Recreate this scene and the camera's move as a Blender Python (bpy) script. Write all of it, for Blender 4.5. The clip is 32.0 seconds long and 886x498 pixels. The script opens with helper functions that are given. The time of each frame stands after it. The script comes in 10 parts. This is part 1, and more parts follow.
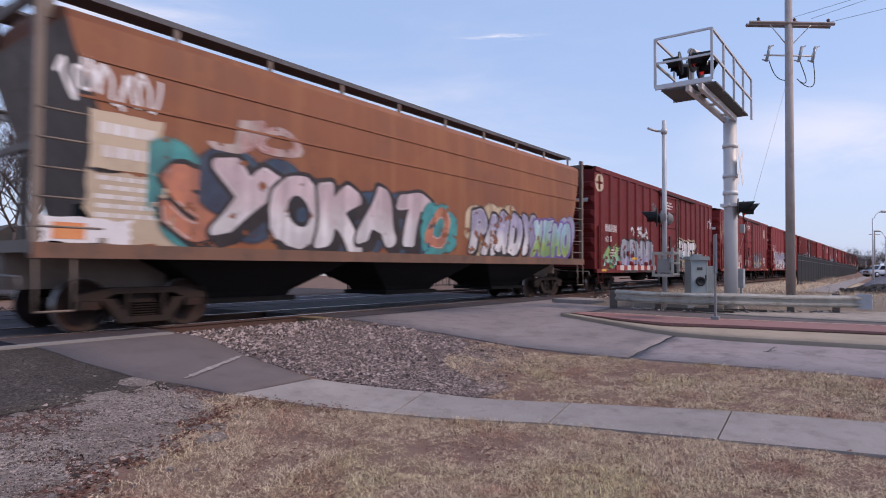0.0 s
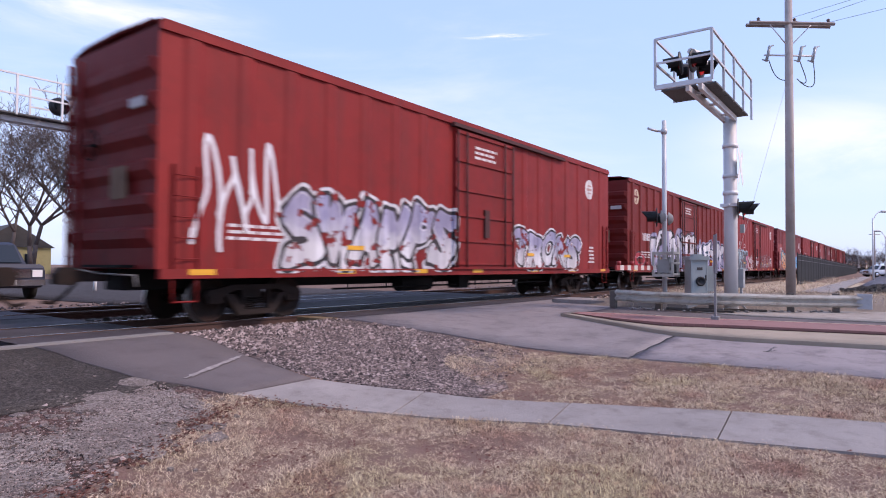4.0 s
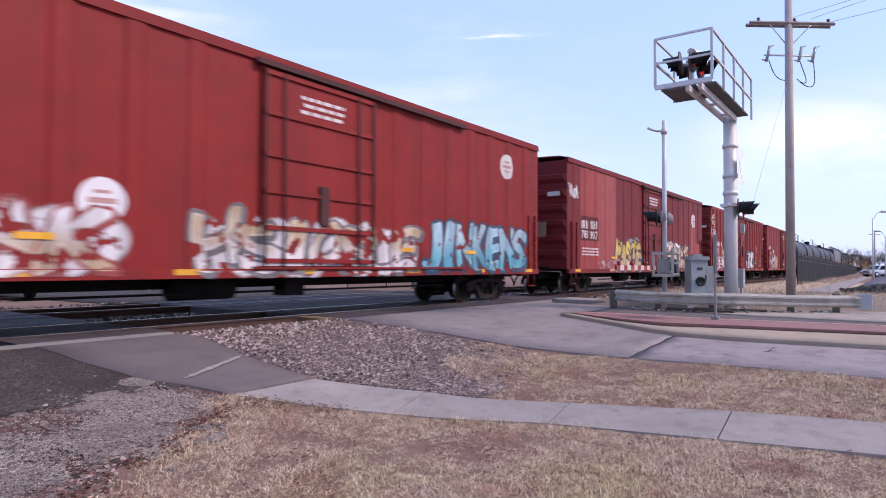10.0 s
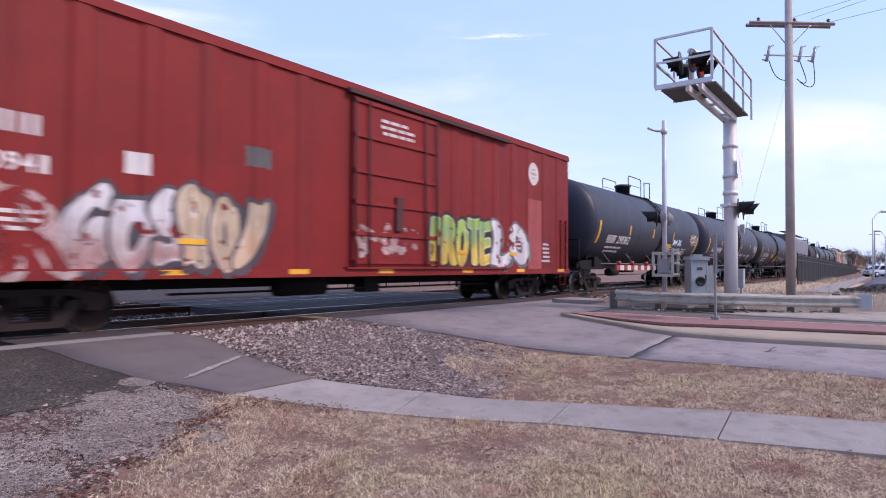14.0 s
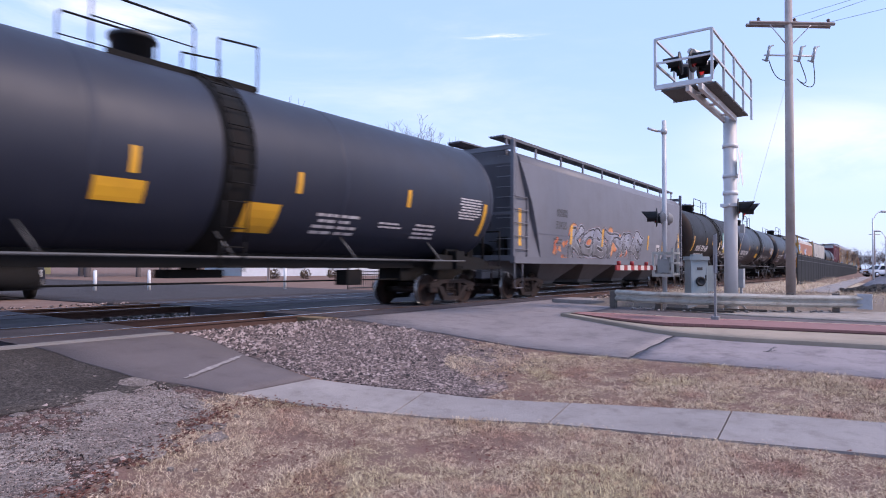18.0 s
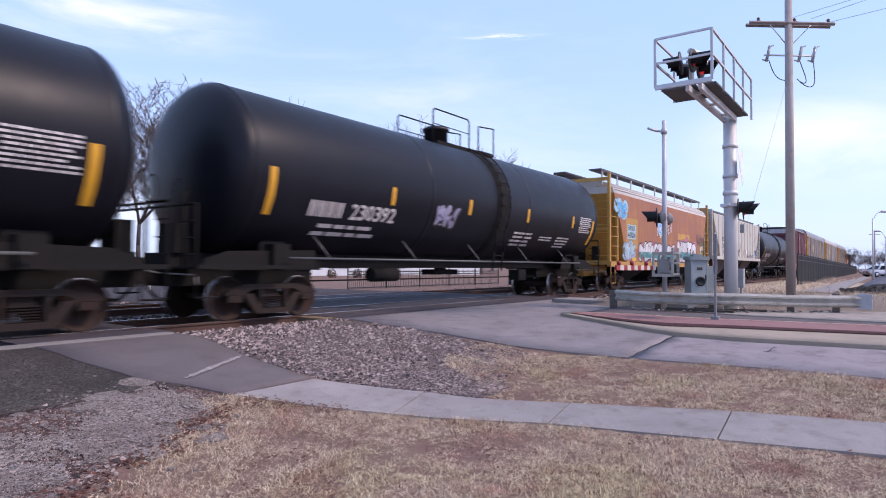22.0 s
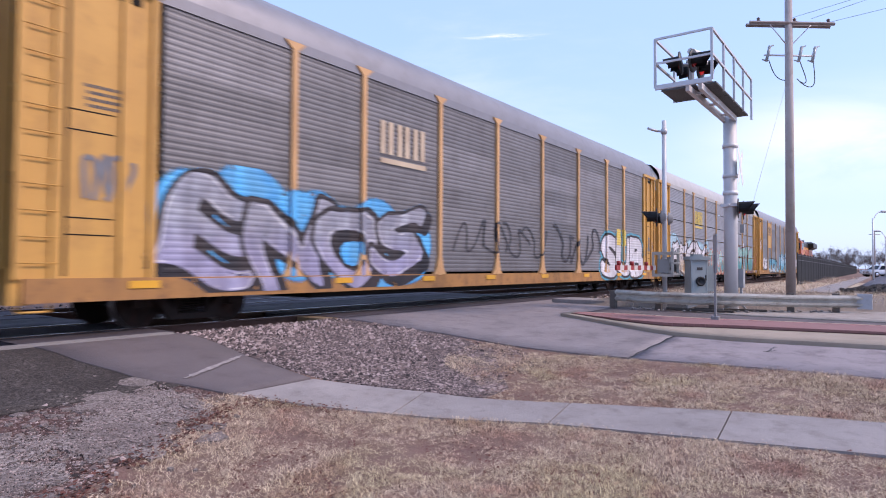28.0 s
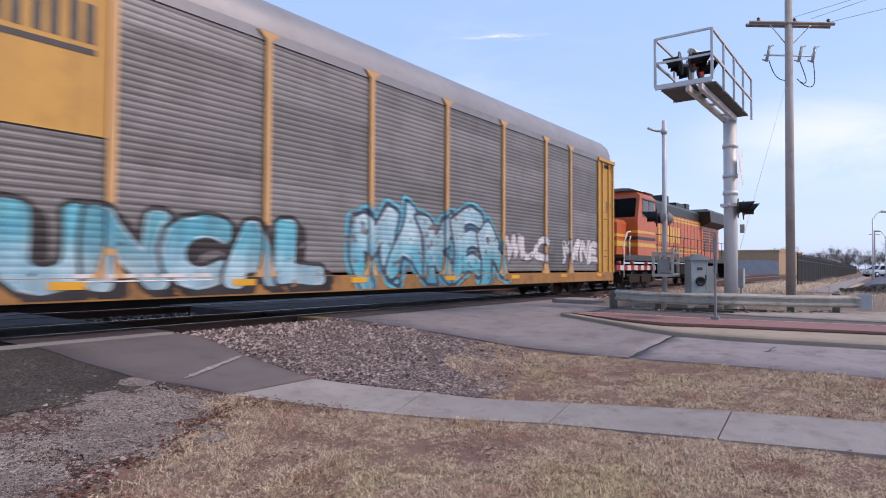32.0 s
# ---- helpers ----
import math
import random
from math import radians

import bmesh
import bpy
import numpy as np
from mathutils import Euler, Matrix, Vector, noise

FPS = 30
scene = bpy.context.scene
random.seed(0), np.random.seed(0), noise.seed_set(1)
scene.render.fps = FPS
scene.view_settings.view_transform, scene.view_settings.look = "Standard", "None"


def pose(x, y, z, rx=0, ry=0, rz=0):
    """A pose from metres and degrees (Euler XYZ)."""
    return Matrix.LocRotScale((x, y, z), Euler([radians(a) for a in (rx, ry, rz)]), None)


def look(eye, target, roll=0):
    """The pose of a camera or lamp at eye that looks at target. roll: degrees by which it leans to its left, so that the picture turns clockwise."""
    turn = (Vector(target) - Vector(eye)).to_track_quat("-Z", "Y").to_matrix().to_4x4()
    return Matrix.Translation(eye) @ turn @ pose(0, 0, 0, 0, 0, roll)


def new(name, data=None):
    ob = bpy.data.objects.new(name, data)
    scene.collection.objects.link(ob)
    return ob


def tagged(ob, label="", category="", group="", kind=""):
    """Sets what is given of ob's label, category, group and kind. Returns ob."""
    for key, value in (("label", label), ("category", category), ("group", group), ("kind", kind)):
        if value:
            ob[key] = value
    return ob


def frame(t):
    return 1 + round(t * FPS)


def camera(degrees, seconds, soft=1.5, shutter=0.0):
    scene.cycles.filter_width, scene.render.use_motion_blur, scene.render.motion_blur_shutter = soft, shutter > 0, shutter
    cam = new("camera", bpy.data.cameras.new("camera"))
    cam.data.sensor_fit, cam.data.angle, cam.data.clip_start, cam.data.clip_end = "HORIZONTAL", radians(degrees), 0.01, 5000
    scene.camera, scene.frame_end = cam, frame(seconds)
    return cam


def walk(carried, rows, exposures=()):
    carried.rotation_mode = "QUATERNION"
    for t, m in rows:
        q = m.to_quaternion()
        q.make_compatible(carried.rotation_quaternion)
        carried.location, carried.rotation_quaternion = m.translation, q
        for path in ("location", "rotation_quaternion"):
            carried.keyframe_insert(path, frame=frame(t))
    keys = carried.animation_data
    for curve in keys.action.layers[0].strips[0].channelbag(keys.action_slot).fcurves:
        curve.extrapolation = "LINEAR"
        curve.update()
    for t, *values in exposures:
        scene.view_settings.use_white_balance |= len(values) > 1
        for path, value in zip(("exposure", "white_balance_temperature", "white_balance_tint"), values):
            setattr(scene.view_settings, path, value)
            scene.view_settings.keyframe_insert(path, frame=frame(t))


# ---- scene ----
import collections

# one place: a level crossing, a road with a brick median, two tracks; one long freight train passes
CLIP = 32.0
cam = camera(71.61, CLIP, soft=1.0, shutter=0.26)
EYE = Vector((0.0, -11.19, 1.072))
YAW, PITCH = radians(53.66), radians(1.614)
AIM = EYE + 10 * Vector((math.sin(YAW) * math.cos(PITCH), math.cos(YAW) * math.cos(PITCH), math.sin(PITCH)))
walk(cam, [(0.0, look(EYE, AIM, 0.3)), (CLIP, look(EYE, AIM, 0.3))], exposures=[(0, 0.14, 7200, 26), (1, 0.18, 7000, 28), (2, 0.14, 7000, 28), (3, 0.36, 6900, 30), (5.5, 0.58, 6880, 31), (14, 0.58, 6820, 31), (18, 0.58, 6600, 29), (20, 0.52, 6650, 29), (23, 0.57, 6700, 29), (24, 0.57, 6750, 28), (25, 0.37, 7000, 24), (27.5, 0.54, 6700, 29), (28, 0.60, 6650, 29), (30, 0.49, 6800, 28), (32, 0.36, 7100, 23)])

# ---- sky and sun ----
SUN_AZ, SUN_EL = radians(158), radians(42)   # compass from +y towards +x


def make_world():
    world = bpy.data.worlds.new("sky")
    scene.world = world
    world.use_nodes = True
    nt = world.node_tree
    nt.nodes.clear()
    out = nt.nodes.new("ShaderNodeOutputWorld")
    bg = nt.nodes.new("ShaderNodeBackground")
    sky = nt.nodes.new("ShaderNodeTexSky")
    sky.sky_type = "NISHITA"
    sky.sun_disc = False
    sky.sun_elevation, sky.sun_rotation = SUN_EL, SUN_AZ
    sky.air_density, sky.dust_density, sky.ozone_density = 1.0, 1.2, 2.2
    bg.inputs["Strength"].default_value = 0.118
    tc = nt.nodes.new("ShaderNodeTexCoord")

    def wisps(scale, turn, grain, lo, hi, detail=9):
        mp = nt.nodes.new("ShaderNodeMapping")
        mp.inputs["Scale"].default_value, mp.inputs["Rotation"].default_value = scale, turn
        n1 = nt.nodes.new("ShaderNodeTexNoise")
        n1.inputs["Scale"].default_value, n1.inputs["Detail"].default_value = grain, detail
        n1.inputs["Roughness"].default_value, n1.inputs["Distortion"].default_value = 0.6, 0.4
        r = nt.nodes.new("ShaderNodeMapRange")
        r.interpolation_type = "SMOOTHSTEP"
        r.inputs["From Min"].default_value, r.inputs["From Max"].default_value = lo, hi
        nt.links.new(tc.outputs["Generated"], mp.inputs["Vector"])
        nt.links.new(mp.outputs["Vector"], n1.inputs["Vector"])
        nt.links.new(n1.outputs["Fac"], r.inputs["Value"])
        return r.outputs["Result"]

    def around(where, reach):
        """1 in the given direction, falling to 0 at the reach (x, y, z)."""
        d = nt.nodes.new("ShaderNodeVectorMath")
        d.operation = "SUBTRACT"
        d.inputs[1].default_value = where
        k = nt.nodes.new("ShaderNodeVectorMath")
        k.operation = "DIVIDE"
        k.inputs[1].default_value = reach
        ln_ = nt.nodes.new("ShaderNodeVectorMath")
        ln_.operation = "LENGTH"
        r = nt.nodes.new("ShaderNodeMapRange")
        r.interpolation_type = "SMOOTHSTEP"
        r.inputs["From Min"].default_value, r.inputs["From Max"].default_value = 1.0, 0.0
        nt.links.new(tc.outputs["Generated"], d.inputs[0])
        nt.links.new(d.outputs[0], k.inputs[0])
        nt.links.new(k.outputs[0], ln_.inputs[0])
        nt.links.new(ln_.outputs["Value"], r.inputs["Value"])
        return r.outputs["Result"]

    def both(a, b, op="MULTIPLY"):
        x = nt.nodes.new("ShaderNodeMath")
        x.operation = op
        x.use_clamp = True
        for s_, v in zip(x.inputs, (a, b)):
            if isinstance(v, float):
                s_.default_value = v
            else:
                nt.links.new(v, s_)
        return x.outputs[0]

    thin = both(wisps((1.2, 1.2, 5.0), (0.1, 0.1, 0.5), 1.3, 0.46, 0.82), 0.30)
    streak = both(around((0.802, 0.483, 0.352), (0.085, 0.09, 0.0075)), wisps((5, 5, 60), (0.3, 0.1, 0), 3.0, 0.38, 0.78))
    corner = both(around((0.40, 0.85, 0.345), (0.24, 0.24, 0.065)), wisps((1.5, 1.5, 6), (0.1, 0, 0.2), 2.0, 0.34, 0.70))
    bank = both(both(around((0.98, 0.05, 0.18), (0.16, 0.28, 0.10)), wisps((2, 2, 6), (0.3, 0, 0), 1.5, 0.25, 0.6)), 0.5)
    low = both(around((0.73, 0.63, 0.02), (2.0, 2.0, 0.34)), 0.14)
    cover = both(both(both(thin, streak, "ADD"), both(corner, bank, "ADD"), "ADD"), low, "ADD")
    mix = nt.nodes.new("ShaderNodeMixRGB")
    mix.inputs[2].default_value = (7.3, 7.9, 8.6, 1)
    veil = nt.nodes.new("ShaderNodeMixRGB")
    veil.inputs[0].default_value, veil.inputs[2].default_value = 0.58, (3.4, 5.8, 9.45, 1)
    nt.links.new(sky.outputs["Color"], veil.inputs[1])
    nt.links.new(veil.outputs["Color"], mix.inputs[1])
    nt.links.new(cover, mix.inputs[0])
    nt.links.new(mix.outputs["Color"], bg.inputs["Color"])
    nt.links.new(bg.outputs["Background"], out.inputs["Surface"])


make_world()
sun = new("sun", bpy.data.lights.new("sun", "SUN"))
sun.data.energy, sun.data.angle, sun.data.color = 2.0, radians(12), (1.0, 0.90, 0.77)
sun.matrix_basis = look((math.sin(SUN_AZ) * math.cos(SUN_EL) * 50, math.cos(SUN_AZ) * math.cos(SUN_EL) * 50, math.sin(SUN_EL) * 50), (0, 0, 0))


# ---- materials ----
MATS = {}
COLS, COLS2 = {}, {}   # the two base colours of each surface


def surface(name, col, col2=None, rough=0.6, metal=0.0, dirt=(0.06, 0.045, 0.035), amount=0.3, streak=0.0, size=1.0, bump=0.15, fine=40.0, spread=0.5, vary=0.08, gloss=0.5, bleach=None):
    """A procedural surface: two colours in broad noise, dirt or rust in patches and vertical streaks, fine grain in colour and relief."""
    if name in MATS:
        return MATS[name]
    m = bpy.data.materials.new(name)
    MATS[name] = m
    m.use_nodes = True
    nt = m.node_tree
    nd, ln = nt.nodes, nt.links
    bsdf = nd["Principled BSDF"]
    bsdf.inputs["Metallic"].default_value = metal
    bsdf.inputs["Specular IOR Level"].default_value = gloss
    col2 = col2 or tuple(c * 0.78 for c in col)
    COLS[name], COLS2[name] = tuple(col), tuple(col2)
    tc = nd.new("ShaderNodeTexCoord")
    info = nd.new("ShaderNodeObjectInfo")
    shift = nd.new("ShaderNodeVectorMath")
    shift.operation = "MULTIPLY_ADD"
    shift.inputs[1].default_value = (1, 1, 1)
    off = nd.new("ShaderNodeMath")
    off.operation = "MULTIPLY"
    off.inputs[1].default_value = 37.0
    ln.new(info.outputs["Random"], off.inputs[0])
    ln.new(tc.outputs["Object"], shift.inputs[0])
    ln.new(off.outputs[0], shift.inputs[2])

    def noise_of(scale, detail, stretch=None, rough_=0.55):
        t = nd.new("ShaderNodeTexNoise")
        t.inputs["Scale"].default_value, t.inputs["Detail"].default_value = scale, detail
        t.inputs["Roughness"].default_value = rough_
        src = shift.outputs[0]
        if stretch:
            mp = nd.new("ShaderNodeMapping")
            mp.inputs["Scale"].default_value = stretch
            ln.new(src, mp.inputs["Vector"])
            src = mp.outputs["Vector"]
        ln.new(src, t.inputs["Vector"])
        return t.outputs["Fac"]

    def ramp(src, a, b):
        r = nd.new("ShaderNodeMapRange")
        r.inputs["From Min"].default_value, r.inputs["From Max"].default_value = a, b
        ln.new(src, r.inputs["Value"])
        return r.outputs["Result"]

    def mix(fac, a, b):
        x = nd.new("ShaderNodeMixRGB")
        for socket, value in ((x.inputs[0], fac), (x.inputs[1], a), (x.inputs[2], b)):
            if isinstance(value, tuple):
                socket.default_value = (*value, 1) if len(value) == 3 else value
            elif isinstance(value, float):
                socket.default_value = value
            else:
                ln.new(value, socket)
        return x.outputs["Color"]

    def times(a, k):
        x = nd.new("ShaderNodeMath")
        x.operation = "MULTIPLY"
        ln.new(a, x.inputs[0])
        x.inputs[1].default_value = k
        return x.outputs[0]

    c = mix(ramp(noise_of(0.9 / size, 5), 0.5 - spread / 2, 0.5 + spread / 2), tuple(col), tuple(col2))
    patch = noise_of(2.3 / size, 7, rough_=0.65)
    c = mix(times(ramp(patch, 0.50, 0.74), amount), c, dirt)
    if streak:
        c = mix(times(ramp(noise_of(1.0, 4, (2.6, 2.6, 0.16)), 0.48, 0.78), streak), c, dirt)
    if bleach:
        c = mix(times(ramp(noise_of(0.7, 5, (1.3, 1.3, 0.22)), 0.52, 0.74), 0.34), c, tuple(bleach))
        c = mix(times(ramp(noise_of(5.0, 6, rough_=0.7), 0.60, 0.72), 0.35), c, tuple(bleach))
    grain = noise_of(fine, 3)
    c = mix(times(ramp(grain, 0.35, 0.75), 0.35), c, tuple(min(1, k * 1.25) for k in col2))
    hsv = nd.new("ShaderNodeHueSaturation")
    val = nd.new("ShaderNodeMapRange")
    val.inputs["To Min"].default_value, val.inputs["To Max"].default_value = 1 - vary, 1 + vary
    ln.new(info.outputs["Random"], val.inputs["Value"])
    ln.new(val.outputs["Result"], hsv.inputs["Value"])
    ln.new(c, hsv.inputs["Color"])
    ln.new(hsv.outputs["Color"], bsdf.inputs["Base Color"])
    rr = nd.new("ShaderNodeMapRange")
    rr.inputs["To Min"].default_value, rr.inputs["To Max"].default_value = max(0.04, rough - 0.12), min(1, rough + 0.14)
    ln.new(patch, rr.inputs["Value"])
    ln.new(rr.outputs["Result"], bsdf.inputs["Roughness"])
    if bump:
        b = nd.new("ShaderNodeBump")
        b.inputs["Strength"].default_value, b.inputs["Distance"].default_value = bump, 0.02
        ln.new(grain, b.inputs["Height"])
        ln.new(b.outputs["Normal"], bsdf.inputs["Normal"])
    return m


def plain(name, col, rough=0.5, metal=0.0, glow=0.0, clear=0.0):
    if name in MATS:
        return MATS[name]
    m = bpy.data.materials.new(name)
    MATS[name] = m
    m.use_nodes = True
    b = m.node_tree.nodes["Principled BSDF"]
    b.inputs["Base Color"].default_value = (*col, 1)
    b.inputs["Roughness"].default_value, b.inputs["Metallic"].default_value = rough, metal
    b.inputs["Transmission Weight"].default_value = clear
    if glow:
        b.inputs["Emission Color"].default_value = (*col, 1)
        b.inputs["Emission Strength"].default_value = glow
    return m


def gravel(name, cols, scale=60.0, bump=1.0, patch=(0.1, 0.085, 0.08), amount=0.5):
    """A loose stony surface: cells of several stone colours at two sizes, dusty patches, strong relief."""
    m = bpy.data.materials.new(name)
    m.use_nodes = True
    nt = m.node_tree
    nd, ln = nt.nodes, nt.links
    bsdf = nd["Principled BSDF"]
    bsdf.inputs["Roughness"].default_value, bsdf.inputs["Specular IOR Level"].default_value = 0.95, 0.15
    tc = nd.new("ShaderNodeTexCoord")

    def cells(s):
        v = nd.new("ShaderNodeTexVoronoi")
        v.inputs["Scale"].default_value = s
        ln.new(tc.outputs["Object"], v.inputs["Vector"])
        sep = nd.new("ShaderNodeSeparateColor")
        ln.new(v.outputs["Color"], sep.inputs[0])
        ramp = nd.new("ShaderNodeValToRGB")
        ramp.color_ramp.interpolation = "LINEAR"
        els = ramp.color_ramp.elements
        els[0].color, els[1].color = (*cols[0], 1), (*cols[-1], 1)
        for i, c in enumerate(cols[1:-1]):
            els.new((i + 1) / (len(cols) - 1)).color = (*c, 1)
        ln.new(sep.outputs[0], ramp.inputs["Fac"])
        return ramp.outputs["Color"], v.outputs["Distance"], sep.outputs[1]

    def noise_of(s, a, b, k):
        n = nd.new("ShaderNodeTexNoise")
        n.inputs["Scale"].default_value, n.inputs["Detail"].default_value = s, 6
        ln.new(tc.outputs["Object"], n.inputs["Vector"])
        r = nd.new("ShaderNodeMapRange")
        r.inputs["From Min"].default_value, r.inputs["From Max"].default_value, r.inputs["To Max"].default_value = a, b, k
        ln.new(n.outputs["Fac"], r.inputs["Value"])
        return r.outputs["Result"]

    c1, d1, _ = cells(scale)
    c2, d2, pick = cells(scale * 0.42)
    sel = nd.new("ShaderNodeMath")
    sel.operation = "GREATER_THAN"
    sel.inputs[1].default_value = 0.72
    ln.new(pick, sel.inputs[0])
    mix = nd.new("ShaderNodeMixRGB")
    ln.new(sel.outputs[0], mix.inputs[0])
    ln.new(c1, mix.inputs[1])
    ln.new(c2, mix.inputs[2])
    dust = nd.new("ShaderNodeMixRGB")
    ln.new(noise_of(1.7, 0.42, 0.66, amount), dust.inputs[0])
    ln.new(mix.outputs[0], dust.inputs[1])
    dust.inputs[2].default_value = (*patch, 1)
    ln.new(dust.outputs[0], bsdf.inputs["Base Color"])
    hm = nd.new("ShaderNodeMixRGB")
    ln.new(sel.outputs[0], hm.inputs[0])
    ln.new(d1, hm.inputs[1])
    ln.new(d2, hm.inputs[2])
    b = nd.new("ShaderNodeBump")
    b.invert = True
    b.inputs["Strength"].default_value, b.inputs["Distance"].default_value = bump, 0.02
    ln.new(hm.outputs[0], b.inputs["Height"])
    ln.new(b.outputs["Normal"], bsdf.inputs["Normal"])
    return m


RUST = (0.10, 0.045, 0.025)
steel_dark = surface("truck_steel", (0.034, 0.022, 0.019), (0.016, 0.012, 0.011), 0.85, dirt=(0.05, 0.026, 0.018), amount=0.6, bump=0.3, gloss=0.25)
wheel_mat = surface("wheel_steel", (0.035, 0.02, 0.016), (0.018, 0.012, 0.010), 0.75, 0.1, dirt=(0.07, 0.026, 0.018), amount=0.6, gloss=0.25)
tread_mat = plain("wheel_tread", (0.30, 0.28, 0.27), 0.35, 0.9)
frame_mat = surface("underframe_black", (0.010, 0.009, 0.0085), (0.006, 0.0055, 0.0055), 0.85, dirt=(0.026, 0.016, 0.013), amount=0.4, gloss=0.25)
rail_mat = surface("rail_rust", (0.095, 0.042, 0.03), (0.06, 0.03, 0.022), 0.8, dirt=(0.13, 0.06, 0.04), amount=0.5, bump=0.3)
railhead_mat = plain("rail_head", (0.42, 0.42, 0.44), 0.25, 0.9)
asphalt_mat = surface("asphalt", (0.165, 0.138, 0.138), (0.125, 0.104, 0.105), 0.95, dirt=(0.075, 0.058, 0.055), amount=0.5, size=1.2, bump=0.6, fine=110, vary=0.0, gloss=0.2)
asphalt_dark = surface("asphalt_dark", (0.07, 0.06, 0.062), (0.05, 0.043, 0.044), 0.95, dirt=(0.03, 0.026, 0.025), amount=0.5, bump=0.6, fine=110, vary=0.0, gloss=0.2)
road_mat = surface("road_concrete_asphalt", (0.36, 0.305, 0.305), (0.25, 0.212, 0.215), 0.95, dirt=(0.11, 0.09, 0.092), amount=0.75, size=1.0, bump=0.6, fine=120, vary=0.0, gloss=0.2, bleach=(0.46, 0.395, 0.385))
approach_mat = surface("approach_asphalt", (0.275, 0.236, 0.233), (0.21, 0.18, 0.18), 0.95, dirt=(0.095, 0.08, 0.08), amount=0.6, size=1.0, bump=0.6, fine=120, vary=0.0, gloss=0.2, bleach=(0.38, 0.33, 0.325))
old_asphalt = gravel("old_asphalt", [(0.03, 0.026, 0.025), (0.055, 0.048, 0.045), (0.085, 0.074, 0.07), (0.15, 0.13, 0.12)], 90, 0.7, (0.045, 0.038, 0.036), 0.6)
pale_asphalt = gravel("crumbled_asphalt", [(0.10, 0.082, 0.076), (0.20, 0.167, 0.152), (0.28, 0.235, 0.215), (0.38, 0.32, 0.29)], 75, 0.8, (0.13, 0.10, 0.092), 0.5)
concrete = surface("sidewalk_concrete", (0.315, 0.282, 0.268), (0.245, 0.218, 0.208), 0.95, dirt=(0.14, 0.118, 0.11), amount=0.6, size=0.5, bump=0.5, fine=120, vary=0.06, gloss=0.2, bleach=(0.40, 0.365, 0.35))
curb_mat = surface("tan_concrete", (0.40, 0.32, 0.25), (0.31, 0.25, 0.195), 0.9, dirt=(0.19, 0.15, 0.12), amount=0.4, bump=0.3, fine=90, gloss=0.2)
brick_mat = surface("median_brick", (0.44, 0.195, 0.185), (0.37, 0.165, 0.155), 0.9, dirt=(0.24, 0.14, 0.125), amount=0.35, size=0.4, bump=0.3, fine=60, vary=0.1, gloss=0.2)
soil = surface("dry_lawn_soil", (0.26, 0.172, 0.135), (0.155, 0.10, 0.082), 1.0, dirt=(0.20, 0.095, 0.08), amount=0.6, size=0.5, bump=1.0, fine=35, vary=0.0, gloss=0.1)
ballast_soil = gravel("ballast_fines", [(0.022, 0.018, 0.018), (0.085, 0.065, 0.062), (0.22, 0.168, 0.158), (0.46, 0.36, 0.33)], 50, 1.0, (0.085, 0.062, 0.058), 0.55)
reddish_bed = gravel("reddish_gravel", [(0.03, 0.02, 0.019), (0.09, 0.058, 0.052), (0.19, 0.13, 0.118), (0.42, 0.32, 0.29)], 55, 1.0, (0.10, 0.055, 0.048), 0.7)
galv = surface("galvanised_steel", (0.70, 0.68, 0.67), (0.60, 0.585, 0.58), 0.5, 0.1, dirt=(0.30, 0.28, 0.26), amount=0.35, streak=0.25, bump=0.05)
alu = surface("dull_aluminium", (0.60, 0.59, 0.60), (0.52, 0.515, 0.52), 0.5, 0.2, dirt=(0.26, 0.25, 0.25), amount=0.3, streak=0.2, bump=0.05)
black_paint = surface("black_paint", (0.016, 0.016, 0.018), (0.011, 0.011, 0.012), 0.5, dirt=(0.05, 0.045, 0.042), amount=0.3, bump=0.05)
wood_pole = surface("weathered_pole_wood", (0.44, 0.375, 0.345), (0.34, 0.29, 0.27), 0.9, dirt=(0.13, 0.10, 0.09), amount=0.45, streak=0.5, bump=0.5)
guard_zinc = surface("guardrail_zinc", (0.74, 0.71, 0.655), (0.60, 0.575, 0.53), 0.6, 0.1, dirt=(0.20, 0.15, 0.11), amount=0.6, streak=0.35, size=0.6, bump=0.05)
straw = surface("straw_verge", (0.50, 0.395, 0.285), (0.36, 0.28, 0.205), 1.0, dirt=(0.24, 0.165, 0.125), amount=0.5, size=0.7, bump=1.0, fine=35, vary=0.0, gloss=0.1)
tie_mat = surface("old_tie_wood", (0.075, 0.06, 0.05), (0.05, 0.042, 0.036), 0.95, dirt=(0.12, 0.10, 0.085), amount=0.5, bump=0.6)
white_paint = plain("white_paint", (0.72, 0.72, 0.72), 0.6)
yellow_refl = surface("yellow_reflector", (0.75, 0.38, 0.02), (0.62, 0.30, 0.02), 0.45, dirt=(0.25, 0.13, 0.03), amount=0.25, bump=0)
red_refl = plain("red_reflector", (0.5, 0.03, 0.03), 0.4)
stencil = surface("stencil_white", (0.62, 0.60, 0.59), (0.5, 0.46, 0.46), 0.7, dirt=(0.3, 0.16, 0.14), amount=0.4, bump=0)
stencil_dark = surface("stencil_dark", (0.055, 0.05, 0.052), (0.08, 0.075, 0.075), 0.7, dirt=(0.2, 0.18, 0.17), amount=0.3, bump=0)


